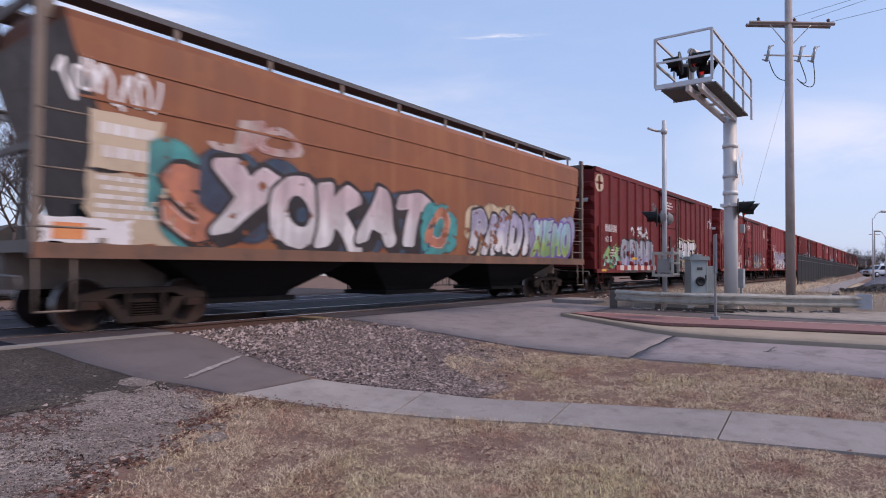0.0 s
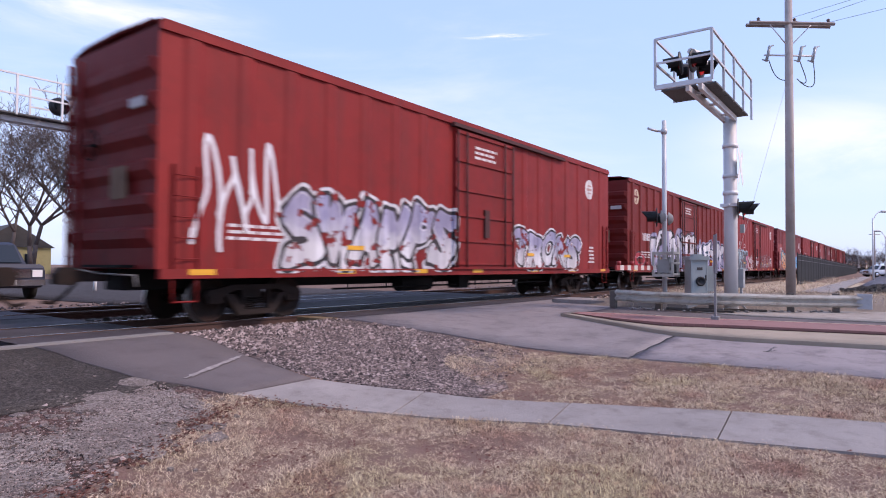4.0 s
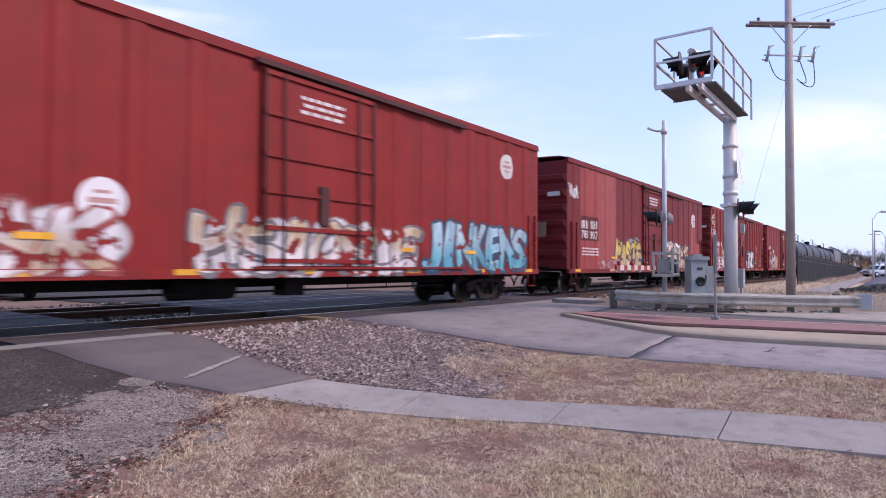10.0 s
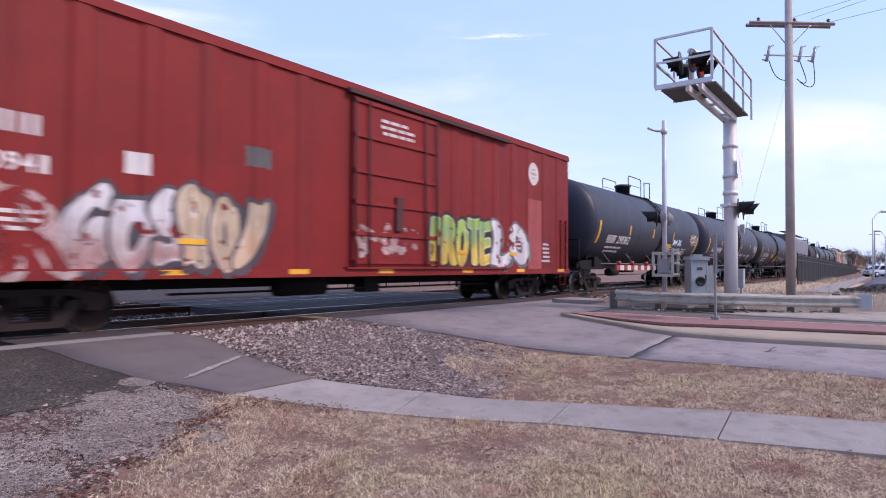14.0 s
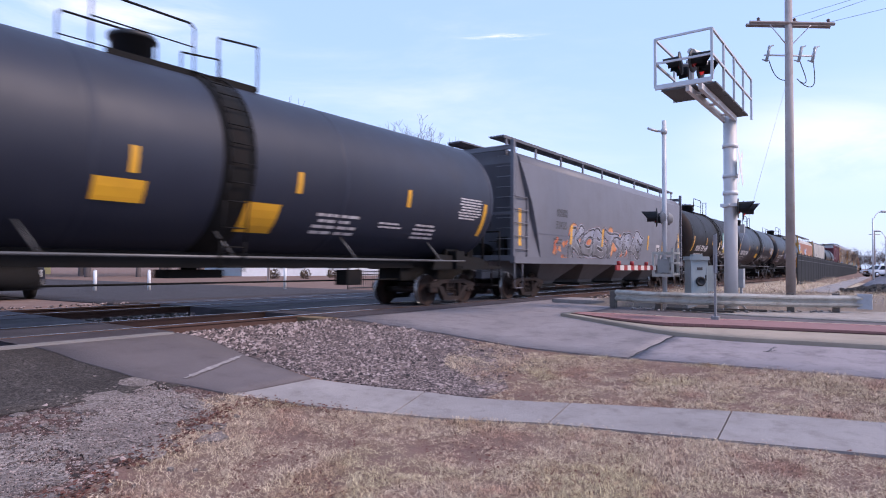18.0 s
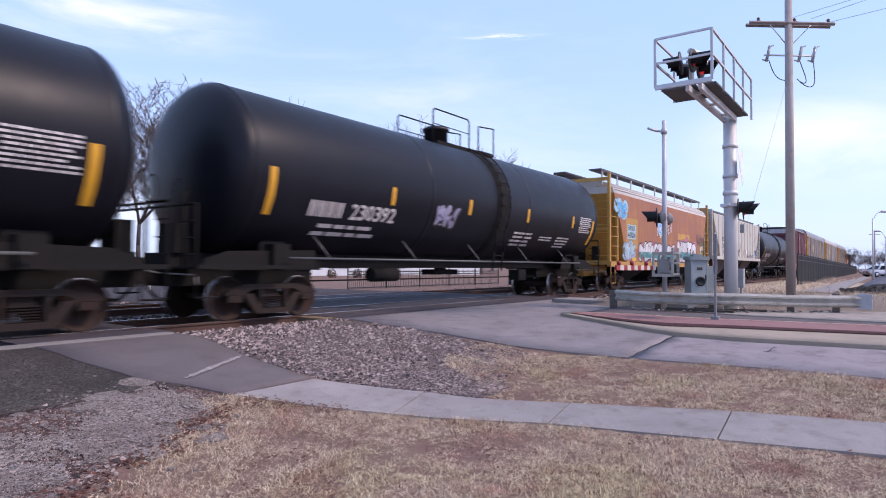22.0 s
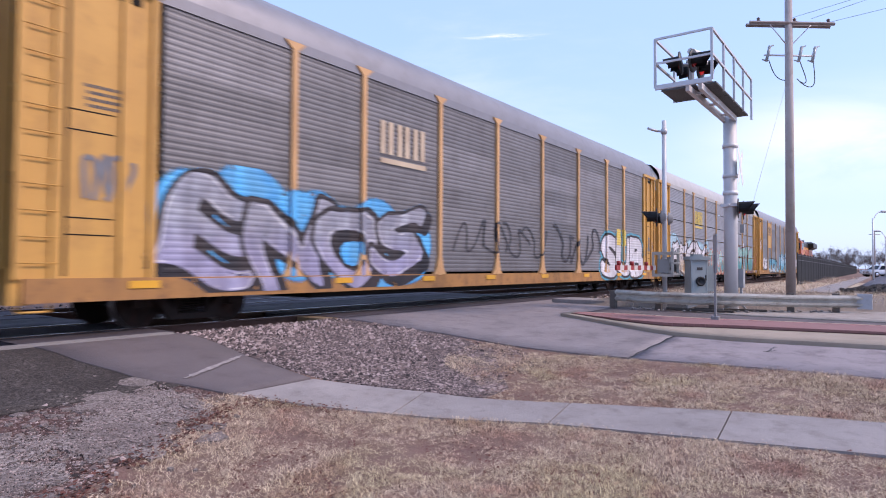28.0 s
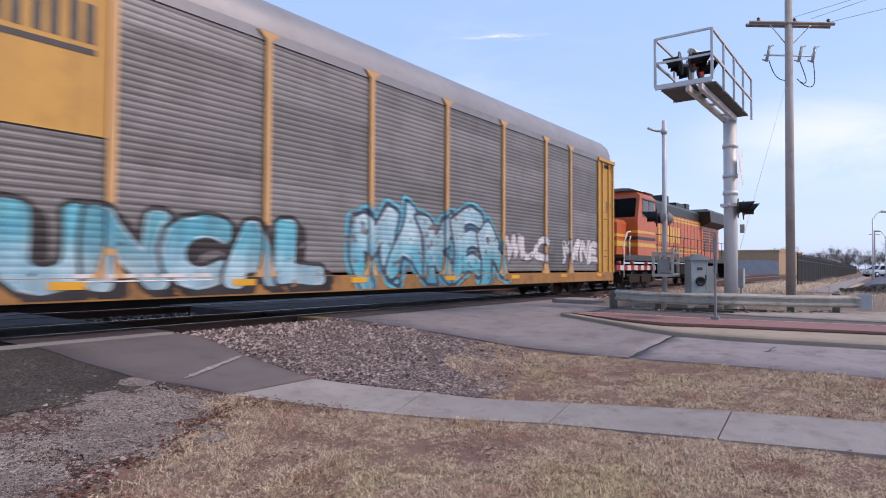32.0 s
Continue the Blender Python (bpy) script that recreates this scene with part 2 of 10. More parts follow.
# ---- small builders ----
def box(bm, x0, x1, y0, y1, z0, z1, mat=0):
    v = [bm.verts.new((x, y, z)) for z in (z0, z1) for x, y in ((x0, y0), (x1, y0), (x1, y1), (x0, y1))]
    for idx in ((3, 2, 1, 0), (4, 5, 6, 7), (0, 1, 5, 4), (1, 2, 6, 5), (2, 3, 7, 6), (3, 0, 4, 7)):
        bm.faces.new([v[i] for i in idx]).material_index = mat
    return v


def rod(bm, a, b, r, seg=8, mat=0, r2=None, smooth=True):
    """A round bar from a to b, tapering to r2."""
    a, b = Vector(a), Vector(b)
    q = (b - a).to_track_quat("Z", "Y")
    rings = []
    for p, k in ((a, r), (b, r if r2 is None else r2)):
        rings.append([bm.verts.new(p + q @ Vector((k * math.cos(i * math.tau / seg), k * math.sin(i * math.tau / seg), 0))) for i in range(seg)])
    for i in range(seg):
        f = bm.faces.new((rings[0][i], rings[0][(i + 1) % seg], rings[1][(i + 1) % seg], rings[1][i]))
        f.material_index, f.smooth = mat, smooth
    bm.faces.new(rings[0][::-1]).material_index = mat
    bm.faces.new(rings[1]).material_index = mat


def pipe(bm, pts, r, seg=6, mat=0):
    for a, b in zip(pts, pts[1:]):
        rod(bm, a, b, r, seg, mat)


def lathe(bm, origin, axis, profile, seg=24, mat=0, caps=True):
    """Turns (distance along axis, radius) pairs about an axis through origin."""
    q = Vector(axis).normalized().to_track_quat("Z", "Y")
    o = Vector(origin)
    rings = [[bm.verts.new(o + q @ Vector((r * math.cos(i * math.tau / seg), r * math.sin(i * math.tau / seg), d))) for i in range(seg)] for d, r in profile]
    for a, b in zip(rings, rings[1:]):
        for i in range(seg):
            f = bm.faces.new((a[i], a[(i + 1) % seg], b[(i + 1) % seg], b[i]))
            f.smooth, f.material_index = True, mat
    if caps:
        bm.faces.new(rings[0][::-1]).material_index = mat
        bm.faces.new(rings[-1]).material_index = mat


def slab(bm, poly, z0, z1, mat=0):
    """A flat polygon (list of x, y) given thickness."""
    lo = [bm.verts.new((x, y, z0)) for x, y in poly]
    hi = [bm.verts.new((x, y, z1)) for x, y in poly]
    n = len(poly)
    bm.faces.new(hi).material_index = mat
    bm.faces.new(lo[::-1]).material_index = mat
    for i in range(n):
        bm.faces.new((lo[i], lo[(i + 1) % n], hi[(i + 1) % n], hi[i])).material_index = mat


def upright(bm, poly, y0, y1, mat=0):
    """A polygon in x, z given thickness in y."""
    a = [bm.verts.new((x, y0, z)) for x, z in poly]
    b = [bm.verts.new((x, y1, z)) for x, z in poly]
    n = len(poly)
    bm.faces.new(a).material_index = mat
    bm.faces.new(b[::-1]).material_index = mat
    for i in range(n):
        bm.faces.new((a[(i + 1) % n], a[i], b[i], b[(i + 1) % n])).material_index = mat


def mesh_of(name, bm, mats, fix=True):
    if fix:
        bmesh.ops.recalc_face_normals(bm, faces=bm.faces)
    me = bpy.data.meshes.new(name)
    bm.to_mesh(me)
    bm.free()
    for m in mats if isinstance(mats, (list, tuple)) else [mats]:
        me.materials.append(m)
    return me


def part(name, bm, mats, parent=None, label="", m=None):
    me = bm if isinstance(bm, bpy.types.Mesh) else mesh_of(name, bm, mats)
    ob = new(name, me)
    if parent:
        ob.parent = parent
    if m is not None:
        ob.matrix_basis = m
    if label:
        ob["label"] = label
    return ob


def thing(name, label, category, group="", m=None):
    ob = new(name)
    ob.empty_display_size = 0.3
    if m is not None:
        ob.matrix_basis = m
    return tagged(ob, label, category, group)


def lump(bm, p, r, rnd, mat=0, flat=0.7):
    """A stone: an octahedron with its corners pushed about."""
    c = Vector(p)
    pts = []
    for d in ((1, 0, 0), (0, 1, 0), (-1, 0, 0), (0, -1, 0), (0, 0, 1), (0, 0, -1)):
        k = r * rnd.uniform(0.65, 1.25)
        pts.append(bm.verts.new(c + Vector((d[0] * k + rnd.uniform(-.3, .3) * r, d[1] * k + rnd.uniform(-.3, .3) * r, d[2] * k * flat))))
    for i in range(4):
        bm.faces.new((pts[i], pts[(i + 1) % 4], pts[4])).material_index = mat
        bm.faces.new((pts[(i + 1) % 4], pts[i], pts[5])).material_index = mat


def smooth01(a, b, x):
    k = min(1, max(0, (x - a) / (b - a)))
    return k * k * (3 - 2 * k)


def ground_z(x, y):
    """The lie of the land: level with the rails at the tracks, falling to the lawn and the near lane."""
    base = -0.10 - 0.52 * (1 - smooth01(3, 17, x))
    return -0.03 + (base + 0.03) * (1 - smooth01(-7.5, -2.0, y))


# ---- ground, pavements, tracks ----
def along(pts, y):
    """x of a line of (x, y) points at y."""
    pts = sorted(pts, key=lambda p: p[1])
    if y <= pts[0][1]:
        (x0, y0), (x1, y1) = pts[0], pts[1]
    elif y >= pts[-1][1]:
        (x0, y0), (x1, y1) = pts[-2], pts[-1]
    else:
        (x0, y0), (x1, y1) = next((a, b) for a, b in zip(pts, pts[1:]) if a[1] <= y <= b[1])
    return x0 + (x1 - x0) * (y - y0) / (y1 - y0)


WALK_NEAR = [(4.2, -5.16), (4.85, -6.17), (5.18, -6.74), (5.86, -8.23), (6.25, -9.82), (6.56, -11.11), (8.6, -20)]
WALK_FAR = [(5.36, -5.2), (6.08, -6.38), (6.45, -7.38), (6.79, -8.22), (7.35, -9.75), (7.68, -11.1), (9.8, -20)]
ROAD_NEAR = [(7.0, 40), (8.2, 9), (9.1, 1.5), (9.1, -1.7), (9.08, -3.4), (9.3, -4.6), (9.42, -5.8), (9.62, -6.7), (9.72, -7.7), (9.88, -9.3), (9.95, -11.1), (10.4, -40)]
ROAD_FAR = [(19.5, 40), (20.6, 9), (20.6, 1.5), (20.6, -1.7), (18.6, -3.6), (17.0, -5.1), (16.7, -6.7), (16.1, -8.2), (16.0, -11.1), (15.6, -40)]
MED_NEAR = [(13.5, -4.75), (12.9, -6.2), (12.15, -7.8), (12.05, -8.9), (12.25, -11.1), (11.9, -40)]
MED_RED_NEAR = [(13.66, -4.95), (13.2, -6.2), (12.95, -7.3), (13.2, -8.6), (13.5, -11.1), (13.1, -40)]
MED_RED_FAR = [(14.05, -4.85), (14.5, -5.9), (14.62, -8.0), (14.95, -11.1), (14.5, -40)]
MED_FAR = [(14.15, -4.72), (14.7, -5.85), (14.8, -8.0), (15.15, -11.1), (14.7, -40)]
PED_LEFT = [(3.3, 9), (3.35, -0.9), (3.4, -3.2), (3.65, -4.23), (3.93, -4.6), (4.2, -5.16)]
PED_RIGHT = [(5.5, 9), (5.45, -2.4), (5.27, -3.96), (5.36, -5.2)]


def steps(y0, y1, d):
    n = max(1, round(abs(y1 - y0) / d))
    return [y0 + (y1 - y0) * i / n for i in range(n + 1)]


def strip(name, left, right, ys, lift, mat, across=3, depth=0.12, label="", rough_edge=0.0, rnd=None):
    """A paved strip between two lines, laid on the ground, with a real thickness."""
    bm = bmesh.new()
    rows = []
    for y in ys:
        a, b = along(left, y), along(right, y)
        if rough_edge and rnd:
            a, b = a + rnd.uniform(-1, 1) * rough_edge, b + rnd.uniform(-1, 1) * rough_edge
        rows.append([bm.verts.new((a + (b - a) * k / across, y, ground_z(a + (b - a) * k / across, y) + lift)) for k in range(across + 1)])
    for r, s in zip(rows, rows[1:]):
        for k in range(across):
            bm.faces.new((r[k], r[k + 1], s[k + 1], s[k])).smooth = True
    rim = rows[0] + [r[-1] for r in rows[1:-1]] + rows[-1][::-1] + [r[0] for r in rows[-2:0:-1]]
    low = [bm.verts.new(v.co - Vector((0, 0, depth))) for v in rim]
    for i in range(len(rim)):
        j = (i + 1) % len(rim)
        bm.faces.new((rim[i], rim[j], low[j], low[i]))
    me = mesh_of(name, bm, mat)
    return tagged(new(name, me), label or name.replace("_", " "), "", "", "structure")


def bed(x, y):
    """The sheet lies a little under the pavings and dips under the tracks."""
    dip = smooth01(-2.6, -1.7, y) * (1 - smooth01(6.4, 7.4, y))
    return ground_z(x, y) - 0.022 - 0.24 * dip


def make_ground():
    xs = sorted({-2500, -900, -300, -120, -60, -30, *range(-20, -4, 2), *[i * 0.25 for i in range(-16, 100)], *range(25, 60, 3), 80, 120, 200, 400, 900, 2500})
    ys = sorted({-2500, -900, -300, -120, -60, -40, -30, -24, -20, -17, *[i * 0.25 for i in range(-60, 40)], *range(10, 40, 3), 60, 100, 200, 400, 900, 2500})
    verts = [(x, y, bed(x, y) + (0.006 * noise.noise((x * 1.3, y * 1.3, 0)) if abs(x) < 30 else 0)) for y in ys for x in xs]
    nx = len(xs)
    faces = [(j * nx + i, j * nx + i + 1, (j + 1) * nx + i + 1, (j + 1) * nx + i) for j in range(len(ys) - 1) for i in range(nx - 1)]
    me = bpy.data.meshes.new("ground")
    me.from_pydata(verts, [], faces)
    me.materials.append(soil)
    for p in me.polygons:
        p.use_smooth = True
    tagged(new("ground", me), "dry winter ground of tan dead grass and bare soil", "", "", "structure")


make_ground()
rnd = random.Random(5)
YS = steps(-40, -12, 2) + steps(-11.5, 2, 0.25) + steps(2.5, 40, 2.5)
strip("road", ROAD_NEAR, ROAD_FAR, [y for y in YS if y <= -7.75], 0.0, road_mat, 8, label="pale worn concrete road beside the lawn")
strip("road", ROAD_NEAR, ROAD_FAR, [y for y in YS if -7.75 <= y <= -1.75], 0.003, approach_mat, 8, label="worn grey asphalt rising to the railway crossing")
strip("far_lane", MED_FAR, [(x + 0.25, y) for x, y in ROAD_FAR], steps(-20, -4.8, 0.4), 0.006, asphalt_mat, 5, depth=0.02, label="darker asphalt of the far lane behind the median")
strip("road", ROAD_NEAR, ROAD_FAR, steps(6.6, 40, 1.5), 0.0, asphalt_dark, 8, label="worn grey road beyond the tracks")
strip("footpath_ramp", PED_LEFT, PED_RIGHT, steps(-5.16, -1.75, 0.2), 0.008, asphalt_mat, 4, label="grey asphalt footpath ramp up to the rails")
strip("verge", [(-60, -1.72), (-60, -1.0), (-60, -4)], [(3.7, -1.0), (3.7, -3.2), (3.95, -4.2), (4.2, -4.6)], steps(-4.6, -1.75, 0.3), 0.0, old_asphalt, 30, rough_edge=0.04, rnd=rnd, label="dark crumbling asphalt verge beside the footpath")
strip("gravel_bed", [(5.4, -1.7), (5.45, -2.4), (5.27, -3.96), (5.5, -5.2), (6.05, -6.2), (6.5, -7.2)], [(9.05, -1.7), (9.02, -3.4), (9.3, -4.6), (8.9, -5.7), (7.7, -6.6), (6.9, -7.2)], steps(-7.1, -1.72, 0.2), -0.012, ballast_soil, 10, label="grey gravel bed between footpath and road")
strip("gravel_bed", [(-6, -4.6), (-6, -9)], [(4.25, -4.6), (4.3, -5.1), (3.4, -5.75), (2.6, -6.1), (1.7, -6.6), (0.2, -7.4), (-3, -9)], steps(-8.8, -4.6, 0.1), -0.010, reddish_bed, 10, rough_edge=0.1, rnd=rnd, label="stony gravel patch beside the lawn")


def make_asphalt_patch():
    """Old asphalt broken into plates and crumbs, thick in the middle and scattered at the rim."""
    q = random.Random(19)
    bm = bmesh.new()
    def plate(cx, cy, s, lift):
        n = q.randrange(5, 9)
        a0 = q.uniform(0, 6)
        pts = [(cx + s * q.uniform(0.55, 1.2) * math.cos(a0 + k * math.tau / n), cy + s * q.uniform(0.5, 1.0) * math.sin(a0 + k * math.tau / n)) for k in range(n)]
        hi = [bm.verts.new((x, y, ground_z(x, y) + lift + q.uniform(-0.004, 0.004))) for x, y in pts]
        lo = [bm.verts.new((v.co.x, v.co.y, v.co.z - 0.03)) for v in hi]
        bm.faces.new(hi)
        for k in range(n):
            bm.faces.new((lo[k], lo[(k + 1) % n], hi[(k + 1) % n], hi[k]))
    for _ in range(330):
        t = q.random()
        cx, cy = 1.5 + 2.2 * t + q.gauss(0, 0.22), -5.9 + 0.95 * t + q.gauss(0, 0.30)
        if cx < 3.75 and noise.noise((cx * 1.5, cy * 1.5, 31)) > -0.2:
            plate(cx, cy, q.uniform(0.05, 0.22), q.uniform(-0.002, 0.01))
    for _ in range(500):
        t = q.random()
        plate(1.3 + 2.5 * t + q.gauss(0, 0.3), -5.9 + 1.0 * t + q.gauss(0, 0.42), q.uniform(0.015, 0.05), q.uniform(-0.004, 0.008))
    tagged(new("broken_asphalt", mesh_of("broken_asphalt", bm, pale_asphalt)), "pale broken patch of old asphalt in crumbling plates", "asphalt", "", "stuff")


make_asphalt_patch()


def make_sidewalk():
    walk_ = tagged(new("sidewalk"), "pale grey concrete sidewalk of square slabs", "sidewalk", "", "structure")
    cuts = [(-5.16, -5.2), (-6.71, -6.43), (-8.25, -8.1), (-9.82, -9.73), (-11.35, -11.3), (-12.9, -12.85), (-14.4, -14.4), (-16, -16), (-17.6, -17.6), (-19.2, -19.2)]
    for (n0, f0), (n1, f1) in zip(cuts, cuts[1:]):
        bm = bmesh.new()
        g = 0.008
        rows = []
        for k in range(5):
            t = k / 4
            yn, yf = (n0 - g) + (n1 - n0 + 2 * g) * t, (f0 - g) + (f1 - f0 + 2 * g) * t
            xn, xf = along(WALK_NEAR, yn), along(WALK_FAR, yf)
            rows.append([bm.verts.new((xn + (xf - xn) * s / 3, yn + (yf - yn) * s / 3, ground_z(xn + (xf - xn) * s / 3, yn + (yf - yn) * s / 3) + 0.004)) for s in range(4)])
        for r, s in zip(rows, rows[1:]):
            for k in range(3):
                bm.faces.new((r[k], r[k + 1], s[k + 1], s[k]))
        rim = rows[0] + [r[-1] for r in rows[1:-1]] + rows[-1][::-1] + [r[0] for r in rows[-2:0:-1]]
        low = [bm.verts.new(v.co + Vector((0, 0, -0.1))) for v in rim]
        for i in range(len(rim)):
            bm.faces.new((rim[i], rim[(i + 1) % len(rim)], low[(i + 1) % len(rim)], low[i]))
        part("paving_slab", bm, concrete, walk_)


make_sidewalk()
strip("median_curb", MED_NEAR, MED_FAR, steps(-40, -12, 2) + steps(-11.5, -4.75, 0.25), 0.07, curb_mat, 6, depth=0.2, label="low tan concrete median with sloped curb")


def make_median_bricks():
    bm = bmesh.new()
    y, row = -4.95, 0
    while y > -16:
        a, b = along(MED_RED_NEAR, y), along(MED_RED_FAR, y)
        x = a
        box(bm, a, b, y - 0.102, y, ground_z(a, y) + 0.05, ground_z(b, y) + 0.077, 1)
        if row % 2:
            z = ground_z(x, y) + 0.082
            box(bm, x, x + 0.1, y - 0.099, y, z - 0.03, z)
            x += 0.103
        while x < b:
            z = ground_z(x, y) + 0.082 + random.uniform(-0.002, 0.003)
            box(bm, x, min(x + 0.2, b), y - 0.099, y, z - 0.03, z)
            x += 0.203
        y -= 0.102
        row += 1
    med = tagged(new("median_brick_strip", mesh_of("median_brick_strip", bm, [brick_mat, surface("brick_joint", (0.30, 0.14, 0.13), (0.24, 0.12, 0.11), 0.95, bump=0.2)], False)), "red brick paving strip along the median", "brick paving", "", "stuff")
    return med


make_median_bricks()
# cracks and seams in the road, and the painted line across the footpath
bm = bmesh.new()
for (xa, ya, xb, yb, w) in ((9.73, -7.75, 12.15, -7.75, 0.03), (11.2, -9.45, 11.35, -9.6, 0.02), (11.3, -9.5, 11.75, -9.55, 0.014)):
    pts = []
    for k in range(13):
        t = k / 12
        pts.append((xa + (xb - xa) * t + random.uniform(-.03, .03), ya + (yb - ya) * t + random.uniform(-.03, .03)))
    for (x0, y0), (x1, y1) in zip(pts, pts[1:]):
        d = Vector((x1 - x0, y1 - y0, 0)).normalized()
        n_ = Vector((-d.y, d.x, 0)) * w / 2
        quad = [Vector((x0, y0, 0)) - n_, Vector((x1, y1, 0)) - n_, Vector((x1, y1, 0)) + n_, Vector((x0, y0, 0)) + n_]
        bm.faces.new([bm.verts.new((p.x, p.y, ground_z(p.x, p.y) + 0.006)) for p in quad])
tagged(new("road_crack", mesh_of("road_crack", bm, plain("tar", (0.02, 0.02, 0.02), 0.8))), "dark tar filled cracks across the road", "", "", "structure")
bm = bmesh.new()
pts = []
for k in range(41):
    t = k / 40
    w = 0.06 * (0.4 + 0.9 * abs(noise.noise((t * 14, 0.3, 0)))) * (1 if 3 < k < 38 else 0.4)
    c = 0.012 * noise.noise((t * 9, 4.0, 0))
    pts.append(((4.05 + 1.15 * t, -4.46 + 0.52 * t + c - w), (4.05 + 1.15 * t, -4.46 + 0.52 * t + c + w)))
for k, (a, b) in enumerate(zip(pts, pts[1:])):
    bm.faces.new([bm.verts.new((x, y, ground_z(x, y) + 0.021)) for x, y in (a[0], b[0], b[1], a[1])])
tagged(new("painted_line", mesh_of("painted_line", bm, surface("worn_line_paint", (0.34, 0.30, 0.285), (0.20, 0.17, 0.165), 0.9, dirt=(0.15, 0.12, 0.118), amount=1.0, size=0.08, bump=0))), "worn pale painted stop line across the footpath", "", "", "structure")


def rail_profile_bar(bm, y, x0, x1):
    """A rail: foot, web and head, its top at z = 0."""
    for a, b, z0, z1, mat in ((-0.07, 0.07, -0.172, -0.155, 0), (-0.011, 0.011, -0.155, -0.04, 0), (-0.036, 0.036, -0.04, -0.003, 0), (-0.03, 0.03, -0.003, 0.0, 1)):
        box(bm, x0, x1, y + a, y + b, z0, z1, mat)


PAVED = [(3.3, 5.5), (9.1, 20.6)]


def make_track(yc):
    track = tagged(new("railway_track"), "rusty steel rails on wooden ties in grey ballast", "railway track", "railway tracks", "structure")
    for s in (-0.755, 0.755):
        bm = bmesh.new()
        rail_profile_bar(bm, yc + s, -120, 900)
        part("rail", bm, [rail_mat, railhead_mat], track)
    bm = bmesh.new()
    box(bm, 0, 0.23, -1.3, 1.3, -0.36, -0.174)
    tie = mesh_of("tie", bm, tie_mat)
    x = -6.0
    while x < 60:
        if not any(a - 0.2 < x < b for a, b in PAVED):
            part("tie", tie, None, track, m=pose(x, yc, 0, 0, 0, random.uniform(-1, 1)))
        x += 0.52
    return track


def make_crossing(yc):
    """Concrete panels between and beside the rails, flush with the rail heads."""
    for x0, x1 in PAVED:
        n = max(1, round((x1 - x0) / 2.4))
        cross = tagged(new("crossing_panels"), "flush concrete crossing panels with dark flange gaps", "crossing panel", "crossing panels", "structure")
        for i in range(n):
            a, b = x0 + (x1 - x0) * i / n + 0.01, x0 + (x1 - x0) * (i + 1) / n - 0.01
            for y0, y1 in ((-0.64, 0.64), (-1.75, -0.83), (0.83, 1.75)):
                bm = bmesh.new()
                v = box(bm, a, b, yc + y0, yc + y1, -0.3, -0.012)
                part("panel", bm, surface("crossing_concrete", (0.085, 0.07, 0.078), (0.058, 0.048, 0.054), 0.9, gloss=0.2, dirt=(0.03, 0.027, 0.026), amount=0.5, size=0.7, bump=0.3, fine=80), cross)


TRACKS = (0.0, 4.6)
for yc in TRACKS:
    make_track(yc)
    make_crossing(yc)
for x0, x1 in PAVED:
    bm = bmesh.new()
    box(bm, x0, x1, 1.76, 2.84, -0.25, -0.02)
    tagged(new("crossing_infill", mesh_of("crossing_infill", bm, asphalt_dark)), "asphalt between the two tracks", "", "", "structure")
# pale timber header at the footpath and the timber stub where the rail emerges
bm = bmesh.new()
box(bm, -2.0, 5.35, -1.98, -1.76, -0.2, 0.0)
tagged(new("concrete_header", mesh_of("concrete_header", bm, surface("pale_header", (0.27, 0.245, 0.23), (0.20, 0.18, 0.17), 0.9, bump=0.3))), "pale concrete edge strip beside the rail", "", "", "structure")
bm = bmesh.new()
box(bm, 8.75, 9.15, -1.75, -0.9, -0.22, -0.02)
tagged(new("timber_stub", mesh_of("timber_stub", bm, surface("yellowed_timber", (0.24, 0.165, 0.09), (0.15, 0.1, 0.06), 0.9, bump=0.5))), "weathered timber end at the road crossing", "timber", "", "structure")


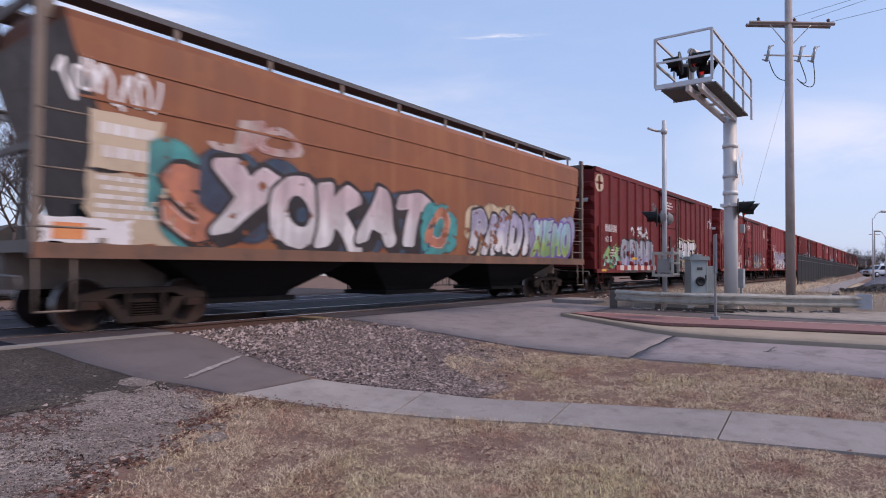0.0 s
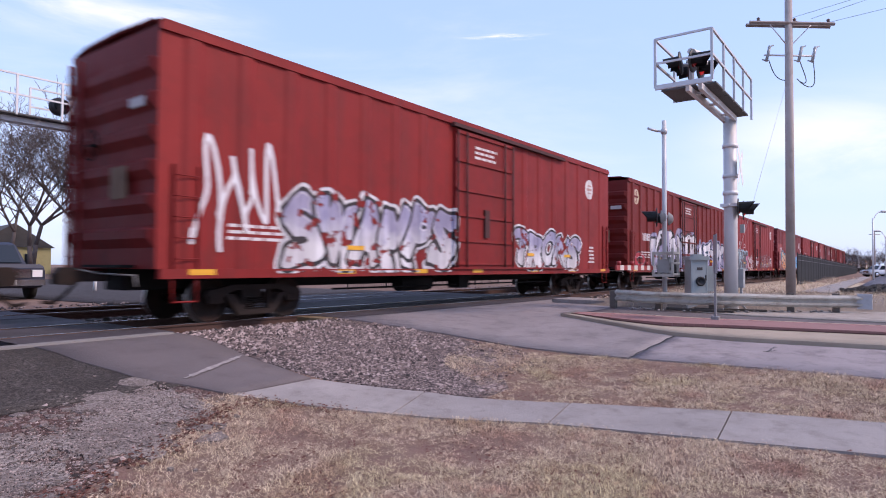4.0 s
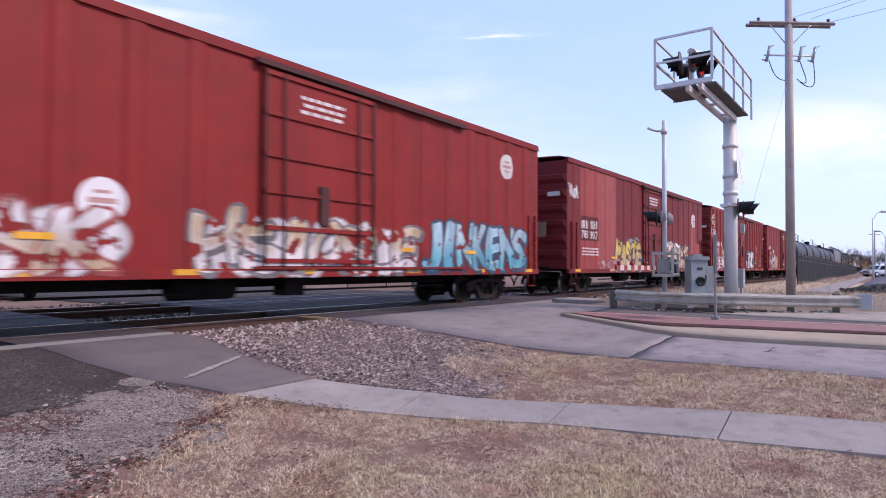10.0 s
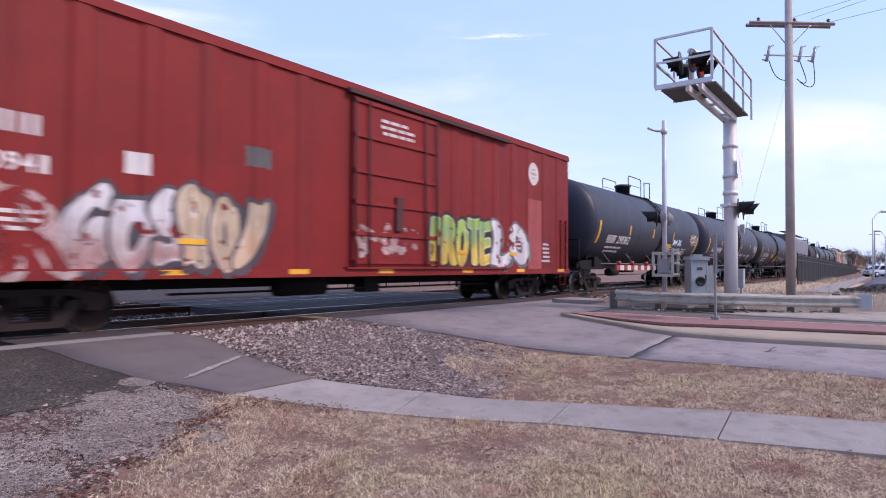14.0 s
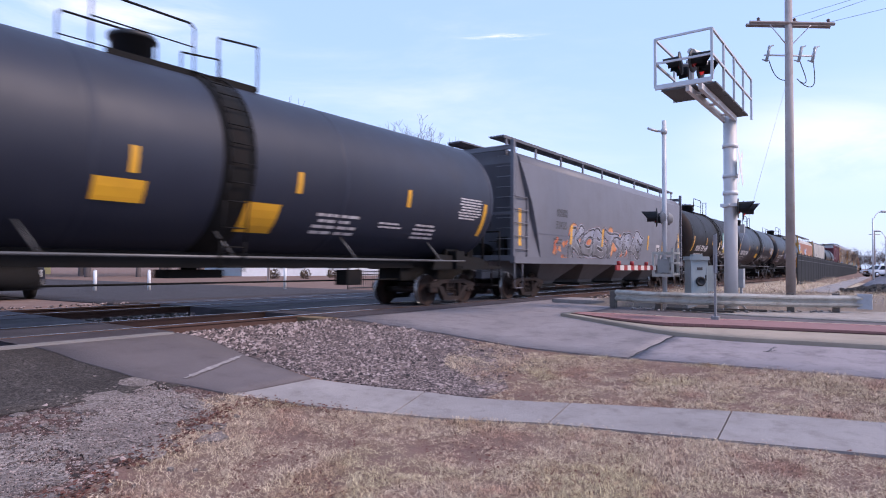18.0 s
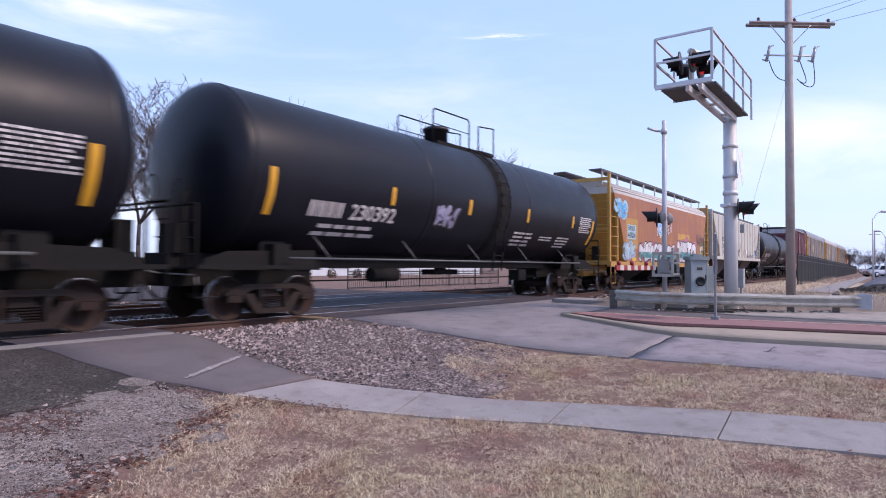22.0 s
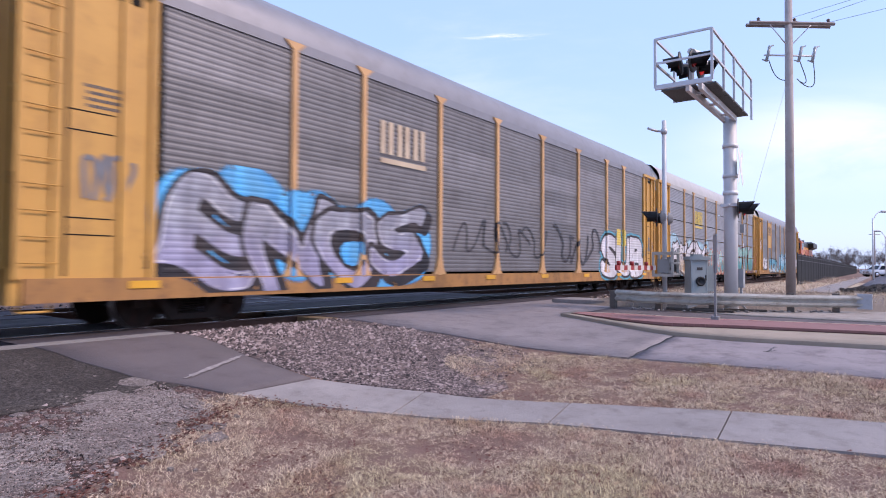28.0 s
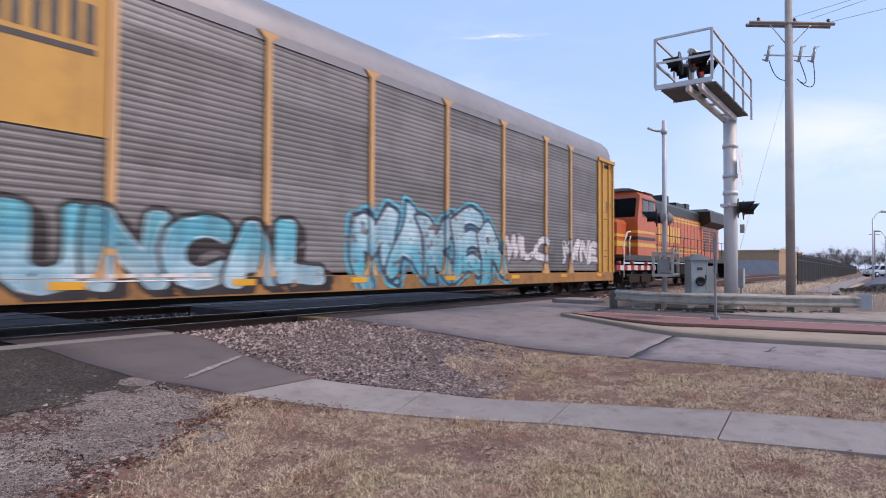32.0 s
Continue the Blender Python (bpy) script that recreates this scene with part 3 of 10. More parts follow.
def make_ballast():
    """Loose stones: thick beside the rails, thin on the gravel."""
    r = random.Random(11)
    verts, faces = [], []
    def stones(n, x0, x1, y0, y1, r0, r1, inside=lambda x, y: True, lift=0.0):
        for _ in range(n):
            x, y = r.uniform(x0, x1), r.uniform(y0, y1)
            if not inside(x, y):
                continue
            k = r.uniform(r0, r1)
            z = (-0.2 if -1.75 < y < 6.4 else ground_z(x, y) - 0.02) + k * 0.3 + lift
            i = len(verts)
            for d in ((1, 0, 0), (0, 1, 0), (-1, 0, 0), (0, -1, 0), (0.2, 0.1, 1), (0, 0, -1)):
                q = k * r.uniform(0.65, 1.25)
                verts.append((x + d[0] * q + r.uniform(-.3, .3) * k, y + d[1] * q + r.uniform(-.3, .3) * k, z + d[2] * q * 0.7))
            for a, b in ((0, 1), (1, 2), (2, 3), (3, 0)):
                faces.append((i + a, i + b, i + 4))
                faces.append((i + b, i + a, i + 5))
    gap = lambda x, y: along(PED_RIGHT, y) + 0.05 < x < along(ROAD_NEAR, y) - 0.05
    stones(4600, 5.3, 9.1, -4.1, -0.84, 0.016, 0.050, lambda x, y: gap(x, y) and abs(y) > 0.83 and noise.noise((x, y, 5)) > -0.45 - 0.3 * (y + 2))
    stones(700, 5.4, 9.1, -0.66, 0.66, 0.025, 0.05)
    stones(1100, 5.2, 9.0, -5.8, -3.0, 0.018, 0.042, lambda x, y: gap(x, max(y, -5.2)) and x > along(WALK_FAR, y) + 0.1 and x < 8.9 + (y + 5.7) * 0.5 + 0.3)
    stones(9000, 5.2, 9.3, -6.8, -3.0, 0.006, 0.022, lambda x, y: gap(x, max(y, -5.2)) and x > along(WALK_FAR, y) + 0.1 and x < 8.9 + (y + 5.7) * 0.5 + 0.5)
    stones(9000, 0.9, 3.9, -6.6, -4.4, 0.005, 0.02, lambda x, y: x < 3.85 + min(0, (y + 5.1) * 1.3) and noise.noise((x * 1.6, y * 1.6, 8)) > -0.25)
    stones(500, 0.9, 3.9, -6.4, -4.5, 0.02, 0.04, lambda x, y: x < 3.8 + min(0, (y + 5.1) * 1.3) and noise.noise((x * 1.6, y * 1.6, 9)) > 0.05)
    stones(7000, 1.0, 3.8, -6.5, -4.4, 0.004, 0.011, lambda x, y: abs(y + 5.9 - 0.95 * (x - 1.5) / 2.2) < 0.5, 0.028)
    stones(3500, 0.3, 3.8, -4.7, -2.2, 0.004, 0.014, lambda x, y: x < along(PED_LEFT, y) - 0.03)
    stones(900, 3.5, 4.5, -5.4, -4.3, 0.004, 0.013, lambda x, y: abs(x - along(PED_LEFT, y)) < 0.12)
    stones(1500, -6, 9.1, 0.84, 3.8, 0.03, 0.055, lambda x, y: not any(a < x < b for a, b in PAVED))
    stones(1200, -6, 9.1, 3.9, 7.2, 0.03, 0.055, lambda x, y: not any(a < x < b for a, b in PAVED))
    stones(2500, 20.7, 45, -2.6, 7.0, 0.03, 0.06)
    me = bpy.data.meshes.new("ballast")
    me.from_pydata(verts, [], faces)
    m = bpy.data.materials.new("ballast_stone")
    m.use_nodes = True
    nt = m.node_tree
    geo = nt.nodes.new("ShaderNodeNewGeometry")
    ramp = nt.nodes.new("ShaderNodeValToRGB")
    els = ramp.color_ramp.elements
    els[0].color, els[1].color = (0.024, 0.02, 0.02, 1), (0.46, 0.36, 0.33, 1)
    e = els.new(0.55)
    e.color = (0.19, 0.135, 0.122, 1)
    nt.links.new(geo.outputs["Random Per Island"], ramp.inputs["Fac"])
    nt.links.new(ramp.outputs["Color"], nt.nodes["Principled BSDF"].inputs["Base Color"])
    nt.nodes["Principled BSDF"].inputs["Roughness"].default_value = 0.95
    me.materials.append(m)
    tagged(new("ballast", me), "loose pinkish grey ballast stones beside the rails", "gravel", "", "stuff")


make_ballast()


def make_grass():
    """Dead winter grass: short bent blades in tufts, matted and thin in patches, with dry leaf litter."""
    r = random.Random(3)
    verts, faces = [], []
    def blade(x, y, h, lean, w, a):
        dx, dy = math.cos(a), math.sin(a)
        z = bed(x, y) + 0.004
        i = len(verts)
        px, py = -dy * w, dx * w
        mx, my, mz = x + dx * h * lean * 0.4, y + dy * h * lean * 0.4, z + h * 0.7
        verts.extend(((x - px, y - py, z), (x + px, y + py, z), (mx + px, my + py, mz), (mx - px, my - py, mz), (x + dx * h * lean, y + dy * h * lean, z + h * max(0.2, 1.2 - 0.5 * lean))))
        faces.extend(((i, i + 1, i + 2, i + 3), (i + 3, i + 2, i + 4)))
    def blades(n, x0, x1, y0, y1, inside, h0, h1, w0=0.0009, w1=0.0023, tuft=6, spread=0.03):
        for _ in range(n // tuft):
            x, y = r.uniform(x0, x1), r.uniform(y0, y1)
            if not inside(x, y):
                continue
            thick = noise.noise((x * 0.8, y * 0.8, 3.0)) + 0.7 * noise.noise((x * 2.7, y * 2.7, 7.0)) + 0.3 * noise.noise((x * 8, y * 8, 2.0))
            if r.random() > 0.92 + thick * 1.3:
                continue
            a0 = r.uniform(0, math.tau)
            low = r.random() < 0.78 - 0.45 * thick
            for _k in range(tuft):
                h = r.uniform(h0, h1) * max(0.35, 1 + 0.6 * thick) * (0.4 if low else 1)
                blade(x + r.gauss(0, spread), y + r.gauss(0, spread), h, r.uniform(2.2, 6.5) if low else r.uniform(0.7, 2.8), r.uniform(w0, w1), a0 + r.uniform(-2.6, 2.6))
    edge = lambda y: 3.9 + (y + 5.1) * 1.25 if y < -5.1 else 3.7
    near = lambda x, y: x < along(WALK_NEAR, y) + 0.03 + 0.05 * noise.noise((y * 3, 0, 0)) and (x > min(edge(y), 3.9) + 0.35 * noise.noise((x * 2, y * 2, 1)) or y < -7.2)
    far = lambda x, y: along(WALK_FAR, y) - 0.02 < x < along(ROAD_NEAR, y) + 0.02 and (x > 8.2 + (y + 5.6) * 1.4 + 0.8 * noise.noise((x, y, 2)) or y < -7.4)
    thin = lambda x, y: min((x - 1.0) / 1.5, (y + 12.0) / 0.7)   # the fine blades give way to coarse ones
    blades(245000, 1.0, 6.7, -12.0, -5.15, lambda x, y: near(x, y) and r.random() < thin(x, y), 0.018, 0.055)
    blades(110000, -7.0, 9.0, -22.0, -5.15, lambda x, y: near(x, y) and r.random() > thin(x, y), 0.025, 0.065, 0.0025, 0.006)
    blades(16000, 6.5, 10.3, -22.0, -12.4, far, 0.03, 0.07, 0.003, 0.007)
    blades(130000, 5.9, 10.1, -12.5, -5.3, far, 0.018, 0.06, 0.0012, 0.0028)
    blades(5000, 30.0, 80.0, -8.2, -3.6, lambda x, y: True, 0.2, 0.4, 0.003, 0.008)
    me = bpy.data.meshes.new("grass")
    me.from_pydata(verts, [], faces)
    m = bpy.data.materials.new("dead_grass")
    m.use_nodes = True
    nt = m.node_tree
    geo = nt.nodes.new("ShaderNodeNewGeometry")
    ramp = nt.nodes.new("ShaderNodeValToRGB")
    els = ramp.color_ramp.elements
    els[0].color, els[1].color = (0.10, 0.062, 0.05, 1), (0.92, 0.74, 0.53, 1)
    for p, c in ((0.25, (0.40, 0.285, 0.22, 1)), (0.6, (0.62, 0.475, 0.34, 1))):
        els.new(p).color = c
    nt.links.new(geo.outputs["Random Per Island"], ramp.inputs["Fac"])

    def tint(prev, scale, lo, hi, colour, strength):
        n = nt.nodes.new("ShaderNodeTexNoise")
        n.inputs["Scale"].default_value, n.inputs["Detail"].default_value = scale, 4
        k = nt.nodes.new("ShaderNodeMapRange")
        k.inputs["From Min"].default_value, k.inputs["From Max"].default_value, k.inputs["To Max"].default_value = lo, hi, strength
        x = nt.nodes.new("ShaderNodeMixRGB")
        x.blend_type = "MULTIPLY"
        nt.links.new(geo.outputs["Position"], n.inputs["Vector"])
        nt.links.new(n.outputs["Fac"], k.inputs["Value"])
        nt.links.new(k.outputs["Result"], x.inputs[0])
        nt.links.new(prev, x.inputs[1])
        x.inputs[2].default_value = (*colour, 1)
        return x.outputs["Color"]

    c = tint(ramp.outputs["Color"], 0.9, 0.50, 0.66, (0.88, 0.94, 0.74), 0.6)
    c = tint(c, 1.4, 0.45, 0.34, (0.74, 0.56, 0.58), 0.8)
    c = tint(c, 5.0, 0.52, 0.7, (0.62, 0.52, 0.53), 0.8)
    nt.links.new(c, nt.nodes["Principled BSDF"].inputs["Base Color"])
    nt.nodes["Principled BSDF"].inputs["Roughness"].default_value = 0.85
    nt.nodes["Principled BSDF"].inputs["Specular IOR Level"].default_value = 0.2
    me.materials.append(m)
    tagged(new("grass", me), "short dead tan winter grass with thin patches", "grass", "", "stuff")
    verts, faces = [], []
    for _ in range(15000):
        x, y = r.uniform(1.5, 9.9), r.uniform(-11.5, -5.2)
        if not (near(x, y) or far(x, y)) or noise.noise((x * 0.9, y * 0.9, 12)) < -0.05:
            continue
        a, s = r.uniform(0, math.tau), r.uniform(0.005, 0.018)
        z = bed(x, y) + r.uniform(0.006, 0.03)
        i = len(verts)
        for k in range(5):
            q = s * r.uniform(0.6, 1.2)
            verts.append((x + q * math.cos(a + k * 1.2566), y + q * 0.7 * math.sin(a + k * 1.2566), z + r.uniform(-0.3, 0.5) * s))
        faces.append(tuple(range(i, i + 5)))
    rim = [(0.4, -7.3), (1.7, -6.6), (2.6, -6.15), (3.4, -5.75), (4.1, -5.3), (4.9, -6.25)]
    for (xa, ya), (xb, yb) in zip(rim, rim[1:]):
        for _ in range(420):
            t = r.random()
            x, y = xa + (xb - xa) * t + r.gauss(0, 0.10), ya + (yb - ya) * t + r.gauss(0, 0.13)
            if noise.noise((x * 2.2, y * 2.2, 14)) < -0.12:
                continue
            a, s, z, i = r.uniform(0, math.tau), r.uniform(0.006, 0.022), bed(x, y) + r.uniform(0.015, 0.04), len(verts)
            for k in range(5):
                q = s * r.uniform(0.6, 1.2)
                verts.append((x + q * math.cos(a + k * 1.2566), y + q * 0.7 * math.sin(a + k * 1.2566), z + r.uniform(-0.4, 0.6) * s))
            faces.append(tuple(range(i, i + 5)))
    me = bpy.data.meshes.new("leaf_litter")
    me.from_pydata(verts, [], faces)
    me.materials.append(surface("dry_leaf", (0.19, 0.07, 0.05), (0.11, 0.048, 0.04), 0.9, bump=0, gloss=0.2))
    tagged(new("leaf_litter", me), "brown crumbled leaf litter scattered in the grass", "leaf litter", "", "stuff")


make_grass()


# ---- crossing equipment ----
def signal_head(parent, p, facing, lit=False):
    """One crossing lamp: dark round backing plate, hood and red lens. facing: the way it shines."""
    f = Vector(facing).normalized()
    bm = bmesh.new()
    lathe(bm, p, f, ((0, 0.06), (0.02, 0.255), (0.045, 0.255), (0.046, 0.16)), 24)
    plate = part("signal_head", bm, black_paint, parent, "round black backing plate with lamp housing")
    bm = bmesh.new()
    q = f.to_track_quat("Z", "Y")
    a0 = q @ Vector((0, 1, 0))
    seg = 14
    rows = []
    for d, r in ((0.045, 0.165), (0.43, 0.17)):
        row = []
        for i in range(seg + 1):
            ang = math.pi * (-0.22 + 1.44 * i / seg)
            # upper arc of the hood
            side = q @ Vector((math.cos(ang), 0, 0)) if abs(f.z) > 0.9 else Vector((f.y, -f.x, 0)).normalized() * math.cos(ang)
            up_ = Vector((0, 0, 1)) * math.sin(ang)
            drop = 0.0 if d < 0.1 else 0.05 * (1 - max(0, math.sin(ang)))
            row.append(bm.verts.new(Vector(p) + f * (d - drop * 3) + (side + up_) * r))
        rows.append(row)
    for i in range(seg):
        bm.faces.new((rows[0][i], rows[0][i + 1], rows[1][i + 1], rows[1][i]))
    geom = bmesh.ops.solidify(bm, geom=bm.faces[:], thickness=0.008)
    part("hood", bm, black_paint, plate)
    bm = bmesh.new()
    lathe(bm, Vector(p) + f * 0.046, f, ((0, 0.15), (0.03, 0.13), (0.045, 0.06), (0.048, 0.005)), 20)
    part("lens", bm, plain("red_lens_lit", (0.6, 0.03, 0.03), 0.2, glow=0.3) if lit else plain("red_lens_dark", (0.22, 0.015, 0.015), 0.15), plate)
    return plate


def crossbuck(parent, p, facing, size=1.2):
    f = Vector(facing).normalized()
    s = Vector((f.y, -f.x, 0))
    for sign in (1, -1):
        bm = bmesh.new()
        d = (s * 0.707 + Vector((0, 0, 0.707 * sign)))
        n_ = (s * -0.707 * sign + Vector((0, 0, 0.707)))
        q = [Vector(p) + d * size / 2 * a + n_ * 0.115 * b for a, b in ((-1, -1), (1, -1), (1, 1), (-1, 1))]
        off = f * (0.004 * sign)
        lo = [bm.verts.new(v + off) for v in q]
        hi = [bm.verts.new(v + off + f * 0.004) for v in q]
        bm.faces.new(lo), bm.faces.new(hi)
        for i in range(4):
            bm.faces.new((lo[i], lo[(i + 1) % 4], hi[(i + 1) % 4], hi[i]))
        part("crossbuck_blade", bm, white_paint, parent, "white crossing sign board")


def make_cantilever(mx, my, side, name_label, base_z=-0.1):
    """A mast with an arm over the road, its walkway, rails and lamps. side -1: the arm reaches towards lower x."""
    th = thing("cantilever_signal", name_label, "crossing signal", "cantilever signals", pose(mx, my, 0))
    s = side
    L = 3.65
    zf = 5.15
    bm = bmesh.new()
    rod(bm, (0, 0, base_z - 0.1), (0, 0, zf - 0.05), 0.17, 24, r2=0.165)
    part("mast", bm, galv, th, "tall dull aluminium mast")
    for z in (base_z + 0.06, 3.05, 3.5, 4.3):
        bm = bmesh.new()
        lathe(bm, (0, 0, z), (0, 0, 1), ((-0.05, 0.165), (-0.05, 0.19), (0.05, 0.19), (0.05, 0.165)), 20, caps=False)
        part("collar", bm, galv, th)
    bm = bmesh.new()
    for dy in (-0.13, 0.13):
        box(bm, min(0, s * L), max(0, s * L), dy - 0.04, dy + 0.04, zf - 0.2, zf - 0.06)
    for k in range(3):
        x = s * L * (k + 0.5) / 3
        box(bm, x - 0.03, x + 0.03, -0.13, 0.13, zf - 0.15, zf - 0.1)
    part("arm", bm, galv, th, "double beam arm over the road")
    for lo, hi in ((-0.40, -0.02), (0.02, 0.78)):
        bm = bmesh.new()
        n = 3
        for i in range(n) if lo < 0 else (n - 1,):
            a, b = s * L * i / n * 1.0 - s * 0.25, s * L * (i + 1) / n - s * 0.25 - s * 0.03
            y0, y1 = lo, hi
            box(bm, min(a, b), max(a, b), y0, y1, zf - 0.04, zf)
        part("walkway", bm, surface("walkway_grating", (0.13, 0.125, 0.125), (0.09, 0.09, 0.09), 0.7, 0.4, bump=0.5, fine=200), th, "dark steel grating walkway")
    # railings
    x0, x1 = s * (L + 0.1), -s * 0.72
    for y in (-0.40, 0.80):
        rail = bmesh.new()
        n = 4
        xe = x1 if y < 0 else x0 - s * 1.5   # the far rail guards the lamps alone
        n = 4 if y < 0 else 1
        for i in range(n + 1):
            x = x0 + (xe - x0) * i / n
            box(rail, x - 0.025, x + 0.025, y - 0.025, y + 0.025, zf - 0.05, zf + 1.05)
        for z in (zf + 0.5, zf + 1.05):
            box(rail, min(x0, xe), max(x0, xe), y - 0.022, y + 0.022, z - 0.025, z + 0.02)
        part("railing", rail, alu, th)
    rail = bmesh.new()
    for z in (zf + 0.5, zf + 1.05):
        box(rail, x0 - 0.02, x0 + 0.02, -0.40, 0.80, z - 0.025, z + 0.02)
    box(rail, x0 - 0.03, x0 + 0.03, -0.40, 0.80, zf - 0.1, zf)
    part("end_railing", rail, alu, th)
    # lamp cluster near the tip
    xl = s * (L - 0.55)
    bm = bmesh.new()
    rod(bm, (xl, 0.18, zf), (xl, 0.18, zf + 0.75), 0.06, 12)
    rod(bm, (xl - s * 0.1, -0.15, zf + 0.55), (xl + s * 0.1, 0.6, zf + 0.55), 0.04, 10)
    rod(bm, (xl - 0.12, 0.18, zf + 0.82), (xl + 0.3, 0.05, zf + 0.82), 0.07, 12)
    part("lamp_post", bm, galv, th)
    for dx in (-0.32, 0.36):
        signal_head(th, (xl + dx, 0.1, zf + 0.52), (0.1 * s, -1 if s < 0 else 1, -0.08), lit=dx > 0)
        signal_head(th, (xl + dx, 0.3, zf + 0.52), (0.1 * s, 1 if s < 0 else -1, -0.08))
    # lower lamps and sign on the mast
    bm = bmesh.new()
    rod(bm, (-0.35, 0, 2.72), (0.35, 0, 2.72), 0.035, 10)
    box(bm, -0.21, 0.21, -0.21, 0.21, 2.68, 2.76)
    part("lamp_bracket", bm, galv, th)
    for dx in (-0.38, 0.38):
        signal_head(th, (dx * 0.9 + 0.1, -0.2 if s < 0 else 0.2, 2.62), (0.15, -1 if s < 0 else 1, 0), lit=dx > 0)
    crossbuck(th, (0.05, -0.24 if s < 0 else 0.24, 3.75), (0.05, -1 if s < 0 else 1, 0))
    bm = bmesh.new()
    box(bm, 0.12, 0.26, -0.3, -0.2, 2.0, 2.22)
    part("junction_box", bm, surface("grey_box_paint", (0.36, 0.365, 0.37), (0.28, 0.285, 0.29), 0.55, bump=0.05), th, "small grey electrical box")
    bm = bmesh.new()
    box(bm, 0.1, 0.32, -0.28, -0.12, 0.55, 1.05)
    pipe(bm, [(0.21, -0.2, 0.6), (0.24, -0.22, 0.1), (0.5, -0.3, -0.1)], 0.03, 8)
    part("junction_box", bm, surface("grey_box_paint", (0.28, 0.285, 0.29), (0.22, 0.225, 0.23), 0.55, bump=0.05), th, "small grey electrical box with conduit")
    return th


make_cantilever(17.6, -7.7, -1, "aluminium cantilever crossing signal with railed walkway and red lamps")
make_cantilever(4.9, 8.2, 1, "far cantilever crossing signal with railed walkway beyond the tracks")


def make_gate():
    th = thing("crossing_gate", "lowered crossing gate with red and white striped arm", "crossing gate", m=pose(17.3, -6.07, 0))
    bm = bmesh.new()
    rod(bm, (0, 0, -0.15), (0, 0, 5.15), 0.065, 16, r2=0.06)
    part("post", bm, alu, th, "slim aluminium post")
    bm = bmesh.new()
    pipe(bm, [(0, 0, 4.85), (-0.12, 0.16, 4.86), (-0.3, 0.36, 4.93)], 0.035, 8)
    rod(bm, (0, 0, 4.78), (0, 0, 4.92), 0.085, 12)
    part("bell_bracket", bm, alu, th)
    bm = bmesh.new()
    box(bm, -0.14, 0.14, -0.16, 0.16, 0.92, 1.3)
    box(bm, 0.1, 0.2, -0.12, 0.12, 0.9, 1.36)
    lathe(bm, (0, -0.16, 1.12), (0, -1, 0), ((0, 0.12), (0.05, 0.12), (0.06, 0.07)), 16)
    part("gate_mechanism", bm, surface("grey_mechanism", (0.36, 0.345, 0.325), (0.27, 0.26, 0.245), 0.7, dirt=(0.14, 0.12, 0.10), amount=0.5, bump=0.1), th, "grey gate machine housing")
    for x in (-0.3, 0.22):
        bm = bmesh.new()
        for y0, y1, z0, z1 in ((-0.32, -0.26, 0.82, 1.6), (0.2, 0.26, 0.82, 1.5), (-0.26, 0.2, 0.82, 0.9), (-0.26, 0.2, 1.42, 1.5)):
            box(bm, x, x + 0.05, y0, y1, z0, z1)
        part("side_frame", bm, surface("pale_gate_frame", (0.50, 0.46, 0.40), (0.40, 0.37, 0.32), 0.7, dirt=(0.2, 0.16, 0.12), amount=0.5, bump=0.1), th, "pale open counterweight frame")
    for z in (0.86, 1.16, 1.44):
        bm = bmesh.new()
        box(bm, -0.34, 0.3, -0.33, -0.27, z, z + 0.06)
        part("bracket_bar", bm, MATS["pale_gate_frame"], th)
    bm = bmesh.new()
    for k in range(4):
        box(bm, 0.28 + 0.045 * k, 0.315 + 0.045 * k, -0.22, 0.16, 0.95, 1.3)
    part("counterweight", bm, surface("weight_iron", (0.14, 0.125, 0.115), (0.09, 0.08, 0.075), 0.8, bump=0.2), th, "stack of iron counterweights")
    n = 12
    for i in range(n):
        a, b = -0.35 - 2.95 * i / n, -0.35 - 2.95 * (i + 1) / n
        bm = bmesh.new()
        vs = box(bm, b, a, 0.13, 0.17, 1.0, 1.12)
        part("arm_stripe", bm, surface("arm_red", (0.34, 0.03, 0.025), (0.26, 0.03, 0.026), 0.5, bump=0) if i % 2 else surface("arm_white", (0.62, 0.58, 0.54), (0.5, 0.46, 0.42), 0.6, dirt=(0.3, 0.25, 0.2), amount=0.4, bump=0), th)
    for x in (-1.1, -2.2, -3.1):
        bm = bmesh.new()
        rod(bm, (x, 0.15, 1.12), (x, 0.15, 1.22), 0.05, 10)
        part("arm_lamp", bm, plain("arm_lamp_red", (0.30, 0.02, 0.02), 0.3), th)
    bm = bmesh.new()
    rod(bm, (-0.33, 0, 2.5), (0.33, 0, 2.5), 0.035, 8)
    part("lamp_bracket", bm, galv, th)
    for dx in (-0.33, 0.33):
        signal_head(th, (dx, 0.08, 2.44), (-0.35, 1, 0))
        bm = bmesh.new()
        lathe(bm, (dx, -0.02, 2.44), (0.1, -1, 0), ((0, 0.19), (0.03, 0.16), (0.11, 0.09), (0.12, 0.02)), 18)
        part("lamp_housing", bm, surface("grey_lamp_back", (0.22, 0.22, 0.225), (0.17, 0.17, 0.175), 0.6), th)


make_gate()


